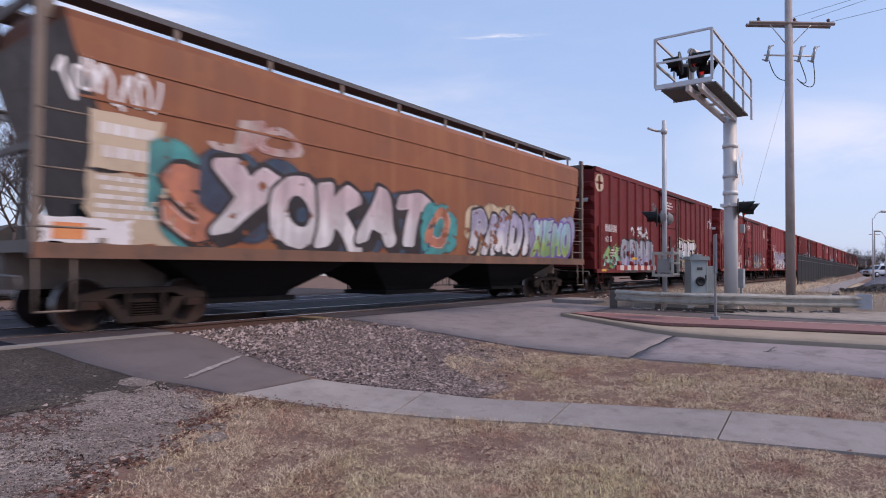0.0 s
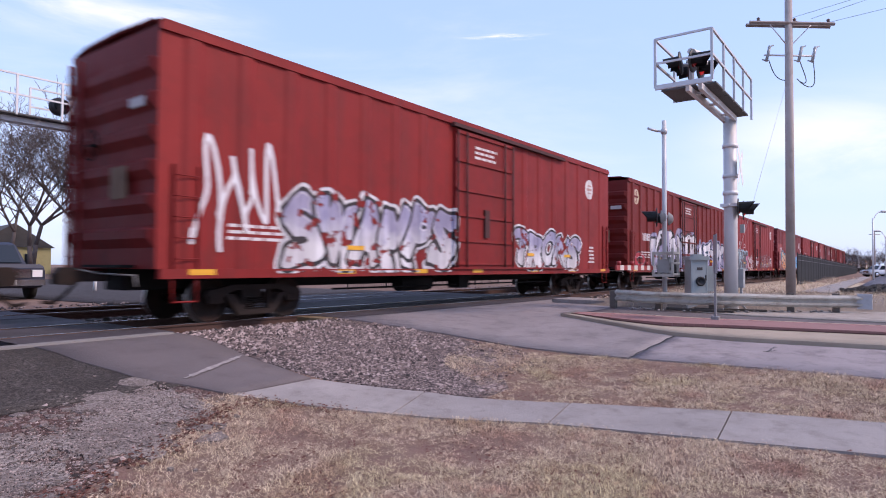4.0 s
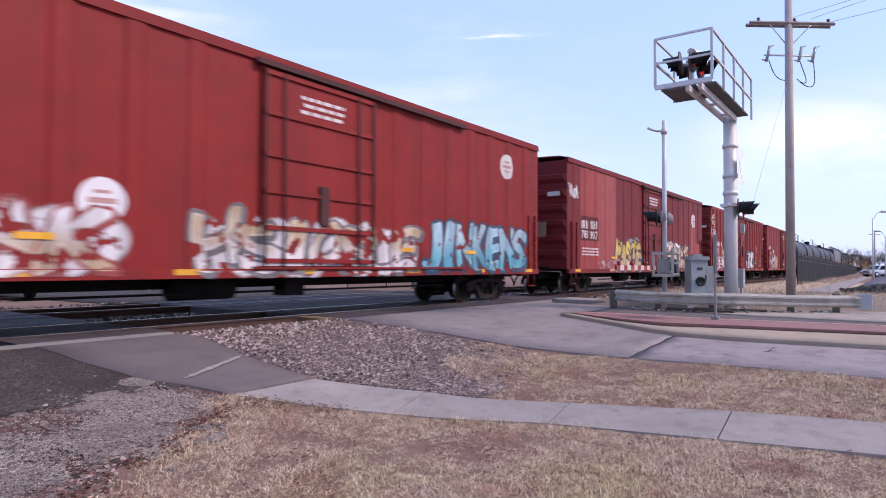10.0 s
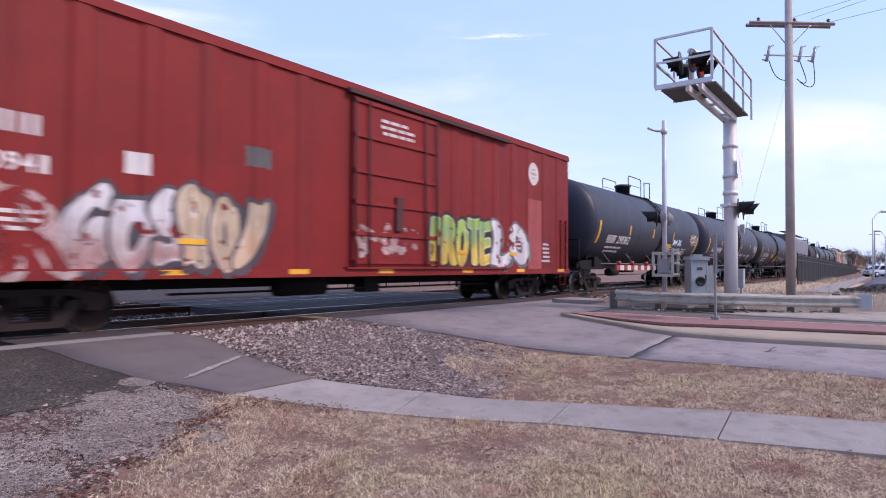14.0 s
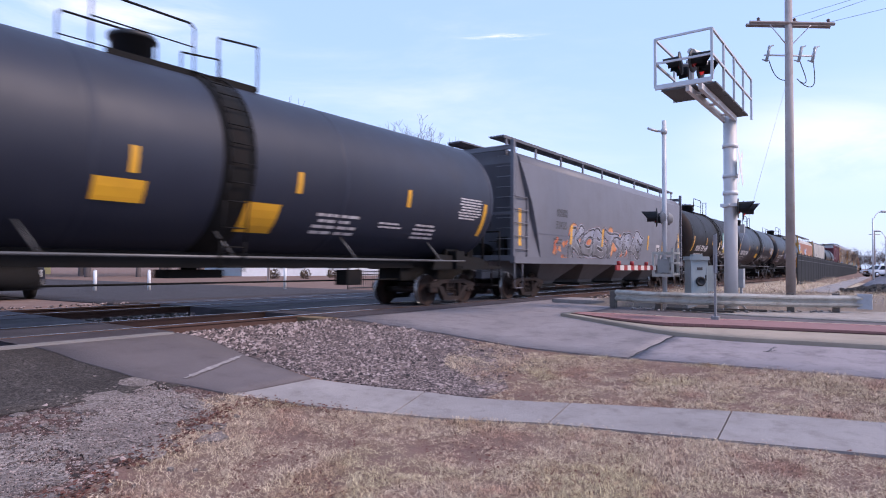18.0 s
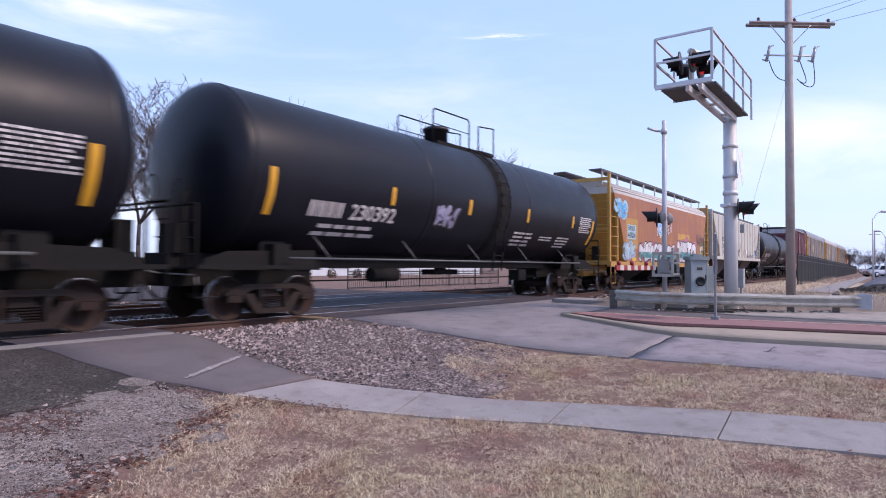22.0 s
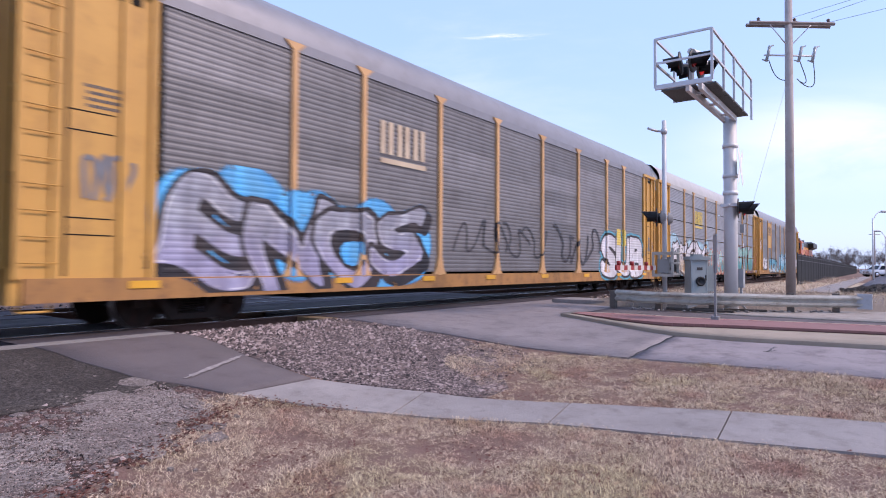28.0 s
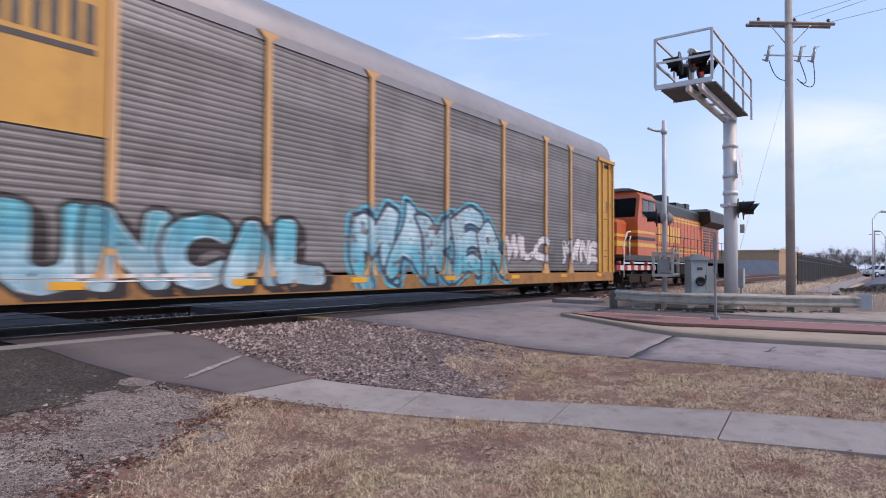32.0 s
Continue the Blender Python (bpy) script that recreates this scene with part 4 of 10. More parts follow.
def make_cabinet():
    th = thing("relay_cabinet", "grey metal signal cabinet with a black round fan beside the gate", "cabinet", m=pose(17.88, -6.75, -0.08, 0, 0, -53))
    bm = bmesh.new()
    box(bm, -0.23, 0.23, -0.22, 0.22, 0.42, 1.36)
    for z in (0.46, 1.3):
        box(bm, -0.21, 0.21, -0.228, -0.22, z, z + 0.012)
    for y in (-0.2, 0.19):
        box(bm, y, y + 0.012, -0.228, -0.22, 0.46, 1.31)
    part("cabinet_body", bm, surface("cabinet_grey", (0.36, 0.40, 0.40), (0.29, 0.325, 0.325), 0.5, amount=0.25, bump=0.03), th)
    bm = bmesh.new()
    upright(bm, [(-0.27, 1.36), (0.27, 1.36), (0.25, 1.46), (-0.25, 1.46)], -0.27, 0.25)
    box(bm, -0.12, 0.14, -0.1, 0.1, 1.462, 1.52)
    part("lid", bm, MATS["cabinet_grey"], th, "overhanging grey lid")
    bm = bmesh.new()
    slab(bm, [(-0.36, -0.3), (0.3, -0.3), (0.3, 0.3), (-0.36, 0.3)], -0.02, 0.4)
    part("pedestal", bm, surface("pale_plinth", (0.42, 0.42, 0.42), (0.34, 0.34, 0.345), 0.8, bump=0.2), th, "pale plinth")
    bm = bmesh.new()
    lathe(bm, (0.02, -0.225, 0.78), (0, -1, 0), ((0, 0.13), (0.05, 0.13), (0.06, 0.09), (0.02, 0.07), (0.01, 0.02)), 20)
    part("fan", bm, black_paint, th, "round black fan cover")
    bm = bmesh.new()
    box(bm, 0.235, 0.42, -0.18, 0.1, 0.5, 1.2)
    part("side_box", bm, MATS["cabinet_grey"], th)
    bm = bmesh.new()
    box(bm, -0.07, 0.08, -0.232, -0.226, 1.08, 1.16)
    part("number_bar", bm, stencil_dark, th)
    bm = bmesh.new()
    box(bm, 0.15, 0.18, -0.25, -0.22, 0.8, 0.95)
    part("latch", bm, black_paint, th)
    bm = bmesh.new()
    pipe(bm, [(0.33, -0.05, 0.5), (0.33, -0.05, 0.2), (0.36, -0.06, -0.1)], 0.03, 8)
    part("conduit", bm, galv, th)


make_cabinet()


def make_guardrail():
    th = thing("guardrail", "dented galvanised W-beam guardrail on short posts", "guardrail")
    line = [(16.62, -4.95), (16.55, -5.3), (16.6, -6.0), (16.85, -7.35), (17.4, -8.2), (18.06, -9.05), (18.9, -10.2), (19.1, -10.5)]
    prof = [(0.0, -0.155), (0.035, -0.13), (0.08, -0.1), (0.08, -0.06), (0.0, -0.02), (0.0, 0.02), (0.08, 0.06), (0.08, 0.1), (0.035, 0.13), (0.0, 0.155)]
    fine_ = []
    for i in range(len(line) - 1):
        for k in range(6):
            t = k / 6
            p0, p1, p2, p3 = (Vector((*line[max(0, min(len(line) - 1, j))], 0)) for j in (i - 1, i, i + 1, i + 2))
            fine_.append(0.5 * ((2 * p1) + (p2 - p0) * t + (2 * p0 - 5 * p1 + 4 * p2 - p3) * t * t + (3 * p1 - p0 - 3 * p2 + p3) * t ** 3))
    fine_.append(Vector((*line[-1], 0)))
    bm = bmesh.new()
    rows = []
    for i, p in enumerate(fine_):
        d = (fine_[min(i + 1, len(fine_) - 1)] - fine_[max(i - 1, 0)]).normalized()
        n_ = Vector((d.y, -d.x, 0))
        if n_.x > 0:
            n_ = -n_
        z = 0.30 + 0.008 * math.sin(i * 0.35) - 0.0022 * i
        rows.append([bm.verts.new(p + n_ * o + Vector((0, 0, z + h))) for o, h in prof])
    for r, s in zip(rows, rows[1:]):
        for k in range(len(prof) - 1):
            bm.faces.new((r[k], r[k + 1], s[k + 1], s[k]))
    bmesh.ops.solidify(bm, geom=bm.faces[:], thickness=0.006)
    part("beam", bm, guard_zinc, th, "W-shaped steel beam")
    for x, y in ((16.68, -4.8), (16.7, -6.05), (16.98, -7.35), (18.15, -9.0), (18.82, -9.95)):
        bm = bmesh.new()
        box(bm, x + 0.03, x + 0.2, y - 0.08, y + 0.08, -0.3, 0.42)
        part("post", bm, surface("timber_post", (0.16, 0.135, 0.115), (0.11, 0.09, 0.08), 0.9, bump=0.4), th, "squat weathered timber post")
    bm = bmesh.new()
    box(bm, 19.02, 19.2, -10.72, -10.4, 0.03, 0.42)
    part("end_cap", bm, surface("end_cap_grey", (0.46, 0.47, 0.5), (0.38, 0.39, 0.42), 0.5, 0.3), th, "flat pale end plate")


make_guardrail()


def bank_z(x, y):
    """A low bank behind the guardrail on which the crossing equipment stands."""
    line = [(16.95, -3.2), (16.8, -5.2), (16.85, -6.0), (17.1, -7.35), (17.65, -8.2), (18.35, -9.05), (19.2, -10.2), (19.6, -11.0)]
    d = x - along(line, y) - 0.3
    k = smooth01(0.0, 0.45, d) * (1 - smooth01(24, 36, x)) * (1 - smooth01(-4.4, -3.2, y)) * smooth01(-12.5, -10.8, y)
    return ground_z(x, y) - 0.03 + 0.26 * k + 0.02 * noise.noise((x * 2, y * 2, 0)) * k


def make_bank():
    xs = [16.7 + 0.15 * i for i in range(40)] + [22.7 + 0.5 * i for i in range(29)]
    ys = [-12.6 + 0.15 * i for i in range(64)]
    verts = [(x, y, bank_z(x, y)) for y in ys for x in xs]
    n = len(xs)
    me = bpy.data.meshes.new("verge_bank")
    me.from_pydata(verts, [], [(j * n + i, j * n + i + 1, (j + 1) * n + i + 1, (j + 1) * n + i) for j in range(len(ys) - 1) for i in range(n - 1)])
    me.materials.append(surface("bank_gravel_soil", (0.29, 0.235, 0.19), (0.19, 0.15, 0.125), 1.0, dirt=(0.10, 0.08, 0.07), amount=0.6, size=0.5, bump=1.0, fine=45, vary=0.0, gloss=0.1))
    for p in me.polygons:
        p.use_smooth = True
    tagged(new("verge_bank", me), "low bank of straw and gravel behind the guardrail", "", "", "structure")
    r = random.Random(41)
    verts, faces = [], []
    for _ in range(16000):
        x, y = r.uniform(17.0, 36), r.uniform(-12.4, -3.3)
        if noise.noise((x * 0.6, y * 0.6, 4)) < -0.15 or bank_z(x, y) < ground_z(x, y) - 0.01:
            continue
        a, h, w = r.uniform(0, math.tau), r.uniform(0.06, 0.22), r.uniform(0.002, 0.005)
        dx, dy, z, i = math.cos(a), math.sin(a), bank_z(x, y), len(verts)
        verts.extend(((x - dy * w, y + dx * w, z), (x + dy * w, y - dx * w, z), (x + dx * h * 0.8, y + dy * h * 0.8, z + h)))
        faces.append((i, i + 1, i + 2))
    me = bpy.data.meshes.new("bank_grass")
    me.from_pydata(verts, [], faces)
    me.materials.append(bpy.data.materials["dead_grass"])
    tagged(new("bank_grass", me), "tufts of pale dead grass on the bank", "grass", "", "stuff")


make_bank()
strip("curb_apron", [(x + 0.24, y) for x, y in ROAD_FAR], [(17.5, -3.4), (17.3, -6.0), (17.6, -7.35), (18.2, -8.2), (18.9, -9.05), (19.7, -10.2), (20.2, -11.4)], steps(-11.4, -4.4, 0.35), 0.03, surface("apron_concrete", (0.40, 0.34, 0.29), (0.30, 0.255, 0.22), 0.95, dirt=(0.12, 0.1, 0.09), amount=0.6, size=0.6, bump=0.6, fine=70, vary=0.0, gloss=0.2), 4, depth=0.05, label="broken tan concrete apron under the guardrail")


def make_rubble():
    """Broken concrete and splintered wood lying under the guardrail."""
    q = random.Random(63)
    bm = bmesh.new()
    line = [(16.6, -5.4), (16.7, -6.0), (16.95, -7.35), (17.5, -8.2), (18.15, -9.05), (18.8, -9.9)]
    for _ in range(130):
        y = q.uniform(-9.9, -5.4)
        x = along(line, y) + q.gauss(0.15, 0.22)
        lump(bm, (x, y, ground_z(x, y) + 0.05), q.uniform(0.015, 0.06), q)
    rubble = tagged(new("rubble", mesh_of("rubble", bm, surface("rubble_concrete", (0.36, 0.32, 0.29), (0.2, 0.17, 0.155), 0.95, amount=0.5, bump=0.4), False)), "broken concrete rubble under the guardrail", "rubble", "", "stuff")
    for (xa, ya, xb, yb) in ((16.6, -6.3, 16.85, -7.7), (17.1, -6.9, 16.9, -7.9), (17.3, -7.6, 17.8, -8.5)):
        bm = bmesh.new()
        rod(bm, (xa, ya, ground_z(xa, ya) + 0.09), (xb, yb, ground_z(xb, yb) + 0.06), 0.035, 5, smooth=False)
        tagged(new("timber_scrap", mesh_of("timber_scrap", bm, tie_mat)), "dark broken timber lying under the guardrail", "timber", "timber scraps")


make_rubble()
bm = bmesh.new()
for x0, x1, y0, y1 in ((16.2, 17.2, -4.6, -2.0),):
    box(bm, x0 + 1.2, x1 + 1.6, y0 + 0.3, y1 - 0.6, -0.2, 0.08)
tagged(new("concrete_curb", mesh_of("concrete_curb", bm, concrete)), "low concrete curb beside the crossing", "curb", "", "structure")


def make_median_sign():
    th = thing("median_sign", "narrow edge-on traffic sign on a thin steel post", "traffic sign", m=pose(14.45, -8.0, ground_z(14.45, -8.0) + 0.1))
    bm = bmesh.new()
    box(bm, -0.025, 0.025, -0.02, 0.02, -0.1, 1.4)
    part("post", bm, surface("dull_post", (0.30, 0.30, 0.30), (0.22, 0.22, 0.22), 0.6, 0.3, bump=0.1), th)
    bm = bmesh.new()
    q = [(-0.3, 1.0), (0.3, 1.0), (0.3, 1.85), (-0.3, 1.85)]
    for sgn in (1,):
        upright(bm, q, -0.012, 0.004)
    bmesh.ops.rotate(bm, verts=bm.verts, cent=(0, 0, 0), matrix=Matrix.Rotation(radians(19), 3, "Z"))
    part("sign_plate", bm, surface("sign_back", (0.40, 0.40, 0.41), (0.33, 0.33, 0.34), 0.5, 0.3, bump=0), th, "bare grey back of the sign plate")
    bm = bmesh.new()
    box(bm, -0.08, 0.08, -0.08, 0.08, -0.02, 0.05)
    part("base", bm, MATS["dull_post"], th)


make_median_sign()


def make_utility_pole():
    th = thing("utility_pole", "weathered wooden utility pole with crossarm, cutouts and wires", "utility pole", m=pose(22.85, -8.45, 0))
    bm = bmesh.new()
    rod(bm, (0, 0, -0.4), (-0.3, -0.06, 11.2), 0.148, 16, r2=0.105)
    part("pole", bm, wood_pole, th)
    a, b = Vector((-0.98, 1.02, 9.05)), Vector((0.62, -1.2, 9.0))
    d = (b - a).normalized()
    for off in (0.1, -0.14):
        bm = bmesh.new()
        n_ = Vector((d.y, -d.x, 0)) * off
        rod(bm, a + n_, b + n_, 0.06, 4, smooth=False)
        part("crossarm", bm, surface("grey_crossarm", (0.30, 0.25, 0.235), (0.20, 0.165, 0.155), 0.9, streak=0.3, bump=0.4), th, "weathered wooden crossarm")
    bm = bmesh.new()
    for p in (a + (b - a) * 0.25, a + (b - a) * 0.75):
        rod(bm, p, Vector((-0.25, -0.05, 8.25)), 0.018, 6)
    part("arm_brace", bm, galv, th)
    for t in (0.12, 0.55, 0.95):
        bm = bmesh.new()
        p = a + (b - a) * t + Vector((0, 0, 0.04))
        lathe(bm, p, (0, 0, 1), ((0, 0.03), (0.05, 0.07), (0.09, 0.035), (0.13, 0.06), (0.17, 0.02)), 10)
        part("insulator", bm, surface("brown_porcelain", (0.12, 0.05, 0.035), (0.09, 0.04, 0.03), 0.25, bump=0), th)
    bm = bmesh.new()
    rod(bm, Vector((-0.24, 0, 8.0)) - d * 0.75, Vector((-0.24, 0, 8.0)) + d * 0.9, 0.03, 6)
    part("cutout_bracket", bm, galv, th)
    for t in (-0.62, 0.42, 0.86):
        bm = bmesh.new()
        p = Vector((-0.24, 0, 8.05)) + d * t
        rod(bm, p + Vector((0, 0, -0.25)) - d * 0.06, p + Vector((0, 0, 0.25)) + d * 0.06, 0.05, 8)
        rod(bm, p + Vector((0, 0, 0.2)), p + Vector((0, 0, 0.28)) + d * 0.18, 0.022, 6)
        rod(bm, p + Vector((0, 0, -0.2)) - d * 0.2, p + Vector((0, 0, -0.24)), 0.022, 6)
        part("cutout", bm, surface("grey_porcelain", (0.34, 0.35, 0.37), (0.28, 0.29, 0.3), 0.3, bump=0), th, "grey fuse cutout")
    for t, sag in ((-0.6, 0.5), (0.4, 0.7), (0.84, 0.95)):
        bm = bmesh.new()
        p = Vector((-0.24, 0, 7.85)) + d * t
        q = Vector((-0.2, 0, 7.25)) + d * (0.3 if t > 0 else 0.1)
        pts = [p.lerp(q, k / 10) + Vector((0, 0, -sag * 4 * 0.55 * (k / 10) * (1 - k / 10))) + d * (0.25 * math.sin(k / 10 * math.pi)) * (1 if t > 0 else -0.3) for k in range(11)]
        pipe(bm, pts, 0.014, 5)
        part("jumper_wire", bm, black_paint, th)
    for t, z, far_ in ((0.5, 0.2, (21.6, 0.65, 7.98)), (0.75, 0.2, (21.9, 0.35, 8.0)), (0.97, 0.1, (22.2, 0.0, 7.7))):
        bm = bmesh.new()
        p = a + (b - a) * t + Vector((0, 0, z))
        q = EYE + Vector(far_) - Vector((22.85, -8.45, 0))
        pipe(bm, [p, q, q + (q - p) * 4], 0.006, 4)
        part("power_line", bm, black_paint, th)
    bm = bmesh.new()
    rod(bm, (-0.25, 0, 7.2), (1.2, 1.9, 1.1), 0.005, 5)
    part("guy_wire", bm, galv, th)
    bm = bmesh.new()
    rod(bm, (1.2, 1.9, 1.5), (1.55, 2.35, -0.15), 0.035, 8)
    part("guy_guard", bm, surface("guy_guard_grey", (0.5, 0.5, 0.5), (0.42, 0.42, 0.42), 0.6, bump=0), th, "pale guy wire guard")


make_utility_pole()


def make_picket_fence(name_label, x0, x1, y0, y1, h, step, base=-0.12, mat=None, fall=0.0):
    """Steel pickets between two rails on posts; the run goes from (x0, y0) to (x1, y1)."""
    th = thing("picket_fence", name_label, "fence", "steel fences")
    a, b = Vector((x0, y0, base)), Vector((x1, y1, base - fall))
    L = (b - a).length
    d = (b - a) / L
    mat = mat or black_paint
    n = int(L / 2.4)
    bm = bmesh.new()
    rod(bm, (0, 0, -0.2), (0, 0, h + 0.12), 0.04, 4, smooth=False)
    post = mesh_of("post", bm, mat)
    for i in range(n + 1):
        p = a + d * (L * i / n)
        part("post", post, None, th, m=pose(p.x, p.y, p.z))
    for z in (0.15, h * 0.82, h - 0.04):
        bm = bmesh.new()
        rod(bm, a + Vector((0, 0, z)), b + Vector((0, 0, z)), 0.025, 4, smooth=False)
        part("rail", bm, mat, th)
    bm = bmesh.new()
    k = 0.0
    while k < L:
        p = a + d * k
        rod(bm, p + Vector((0, 0, 0.05)), p + Vector((0, 0, h + 0.05)), 0.011, 3, smooth=False)
        k += step
    ob = part("picket_run", bm, mat, th, "closely spaced black steel pickets")
    ob["kind"] = "stuff"
    return th


make_picket_fence("tall black steel picket fence along the track", 48.5, 175, -5.8, -3.9, 2.15, 0.13, fall=0.6)
make_picket_fence("low black steel picket fence beyond the tracks", 20.6, 34.0, 9.5, 9.4, 0.95, 0.13)


# ---- vehicles, buildings, lamps and trees beyond ----
glass_dark = plain("vehicle_glass", (0.02, 0.024, 0.03), 0.06)
tyre_mat = plain("tyre_rubber", (0.018, 0.018, 0.018), 0.85)
chrome = plain("chrome", (0.6, 0.6, 0.62), 0.15, 1.0)


def loft_box(bm, levels, mat=0, smooth=False):
    """levels: (z, x0, x1, half width, mat) from bottom to top; sides, ends, top and bottom."""
    rings = [[bm.verts.new(p) for p in ((x0, -w, z), (x1, -w, z), (x1, w, z), (x0, w, z))] for z, x0, x1, w, *_ in levels]
    for (r, s), lv in zip(zip(rings, rings[1:]), levels):
        for i in range(4):
            f = bm.faces.new((r[i], r[(i + 1) % 4], s[(i + 1) % 4], s[i]))
            f.material_index = lv[4] if len(lv) > 4 else mat
            f.smooth = smooth
    bm.faces.new(rings[0][::-1]).material_index = mat
    bm.faces.new(rings[-1]).material_index = mat


def make_vehicle(name, label, category, m, paint, length, width, hood_z, roof_z, cab0, cab1, bed_open=False):
    """A road vehicle: front at x = 0, length along +x, wheels on z = 0."""
    th = thing(name, label, category, m=m)
    w = width / 2
    bm = bmesh.new()
    loft_box(bm, [(0.38, 0.05, length - 0.05, w - 0.06), (0.55, 0, length, w), (hood_z - 0.15, 0.02, length, w), (hood_z, 0.12, length - 0.06, w - 0.06)])
    bmesh.ops.bevel(bm, geom=bm.edges[:], offset=0.04, segments=2, affect="EDGES")
    body = part("body", bm, paint, th)
    bm = bmesh.new()
    loft_box(bm, [(hood_z - 0.02, cab0, cab1, w - 0.05), (roof_z - 0.08, cab0 + 0.55, cab1 - (0.1 if bed_open else 0.35), w - 0.2), (roof_z, cab0 + 0.75, cab1 - (0.2 if bed_open else 0.5), w - 0.28)])
    bmesh.ops.bevel(bm, geom=bm.edges[:], offset=0.03, segments=2, affect="EDGES")
    cab = part("cabin", bm, paint, th)
    h = roof_z - 0.12 - hood_z
    for sgn in (-1, 1):
        bm = bmesh.new()
        q = [(cab0 + 0.22, hood_z + 0.03), (cab1 - 0.2, hood_z + 0.03), (cab1 - (0.2 if bed_open else 0.45), hood_z + h), (cab0 + 0.68, hood_z + h)]
        k = 0.115 / 1.0
        v = [bm.verts.new((x, sgn * (w - 0.045 - 0.15 * (z - hood_z) / (roof_z - 0.08 - hood_z)), z)) for x, z in q]
        f = bm.faces.new(v)
        bmesh.ops.solidify(bm, geom=[f], thickness=0.01)
        part("side_window", bm, glass_dark, cab)
    bm = bmesh.new()
    v = [bm.verts.new(p) for p in ((cab0 + 0.03, -w + 0.2, hood_z + 0.04), (cab0 + 0.03, w - 0.2, hood_z + 0.04), (cab0 + 0.5, w - 0.28, roof_z - 0.12), (cab0 + 0.5, -w + 0.28, roof_z - 0.12))]
    f = bm.faces.new(v)
    bmesh.ops.translate(bm, verts=bm.verts, vec=(-0.02, 0, 0.01))
    bmesh.ops.solidify(bm, geom=[f], thickness=0.01)
    part("windshield", bm, glass_dark, cab)
    for x in (length * 0.18, length * 0.8):
        for sgn in (-1, 1):
            bm = bmesh.new()
            lathe(bm, (x, sgn * (w - 0.2), 0.38), (0, sgn, 0), ((0, 0.3), (0.02, 0.37), (0.2, 0.37), (0.22, 0.32)), 20)
            wheel = part("wheel", bm, tyre_mat, th)
            bm = bmesh.new()
            lathe(bm, (x, sgn * (w + 0.015), 0.38), (0, sgn, 0), ((0, 0.24), (0.012, 0.22), (0.006, 0.1), (0.02, 0.04)), 14)
            part("rim", bm, chrome, wheel)
    bm = bmesh.new()
    box(bm, -0.03, 0.02, -w + 0.42, w - 0.42, hood_z - 0.42, hood_z - 0.16)
    part("grille", bm, chrome, th, "chrome grille")
    for sgn in (-1, 1):
        bm = bmesh.new()
        box(bm, -0.02, 0.05, sgn * (w - 0.24) - 0.14, sgn * (w - 0.24) + 0.14, hood_z - 0.4, hood_z - 0.18)
        part("headlight", bm, plain("headlight_lens", (0.8, 0.8, 0.82), 0.1), th)
    bm = bmesh.new()
    box(bm, -0.1, 0.08, -w + 0.04, w - 0.04, 0.45, 0.64)
    part("bumper", bm, chrome, th, "chrome bumper")
    bm = bmesh.new()
    box(bm, -0.115, -0.1, -0.15, 0.15, 0.48, 0.63)
    part("number_plate", bm, plain("plate_white", (0.6, 0.6, 0.62), 0.5), th, "blank pale number plate")
    return th


navy = surface("navy_paint", (0.014, 0.02, 0.045), (0.011, 0.015, 0.036), 0.5, amount=0.2, bump=0)
white_car = surface("white_car_paint", (0.62, 0.64, 0.68), (0.56, 0.58, 0.62), 0.3, amount=0.15, bump=0)
silver_car = surface("silver_car_paint", (0.36, 0.37, 0.40), (0.32, 0.33, 0.36), 0.3, 0.4, amount=0.15, bump=0)
make_vehicle("pickup_truck", "dark blue pickup truck waiting at the crossing", "pickup truck", pose(7.3, 10.6, -0.05, 0, 0, 90), navy, 5.4, 1.95, 1.12, 1.85, 1.35, 3.5, True)
make_vehicle("parked_suv", "white parked sport utility vehicle in the side lot", "car", pose(102.0, -8.0, -0.1, 0, 0, -50), white_car, 4.7, 1.85, 1.0, 1.68, 1.0, 4.6)
make_vehicle("parked_car", "silver car parked behind the white vehicle", "car", pose(113.0, -7.4, -0.1, 0, 0, -50), silver_car, 4.5, 1.8, 0.95, 1.5, 1.1, 4.2)


def make_building(name, label, m, lx, ly, h, wall, roof, windows, parapet=0.3, gable=0.0):
    """A block with walls, a roof and openings on its -y and -x faces; windows: (face, x0, x1, z0, z1, kind)."""
    th = thing(name, label, "building", m=m)
    bm = bmesh.new()
    box(bm, 0, lx, 0, ly, -0.3, h)
    part("wall", bm, wall, th)
    bm = bmesh.new()
    if gable:
        v = [(-0.3, h), (lx + 0.3, h), (lx / 2, h + gable)]
        upright(bm, v, -0.3, ly + 0.3)
    else:
        box(bm, -0.12, lx + 0.12, -0.12, ly + 0.12, h + 0.004, h + parapet)
    part("roof", bm, roof, th)
    for face, a, b, z0, z1, kind in windows:
        bm = bmesh.new()
        if face == "y":
            box(bm, a, b, -0.06, -0.01, z0, z1)
        else:
            box(bm, -0.06, -0.01, a, b, z0, z1)
        part(kind, bm, glass_dark if kind == "window" else plain("door_white", (0.6, 0.6, 0.62), 0.5) if kind == "door" else plain("sign_red", (0.5, 0.03, 0.03), 0.5), th)
    return th


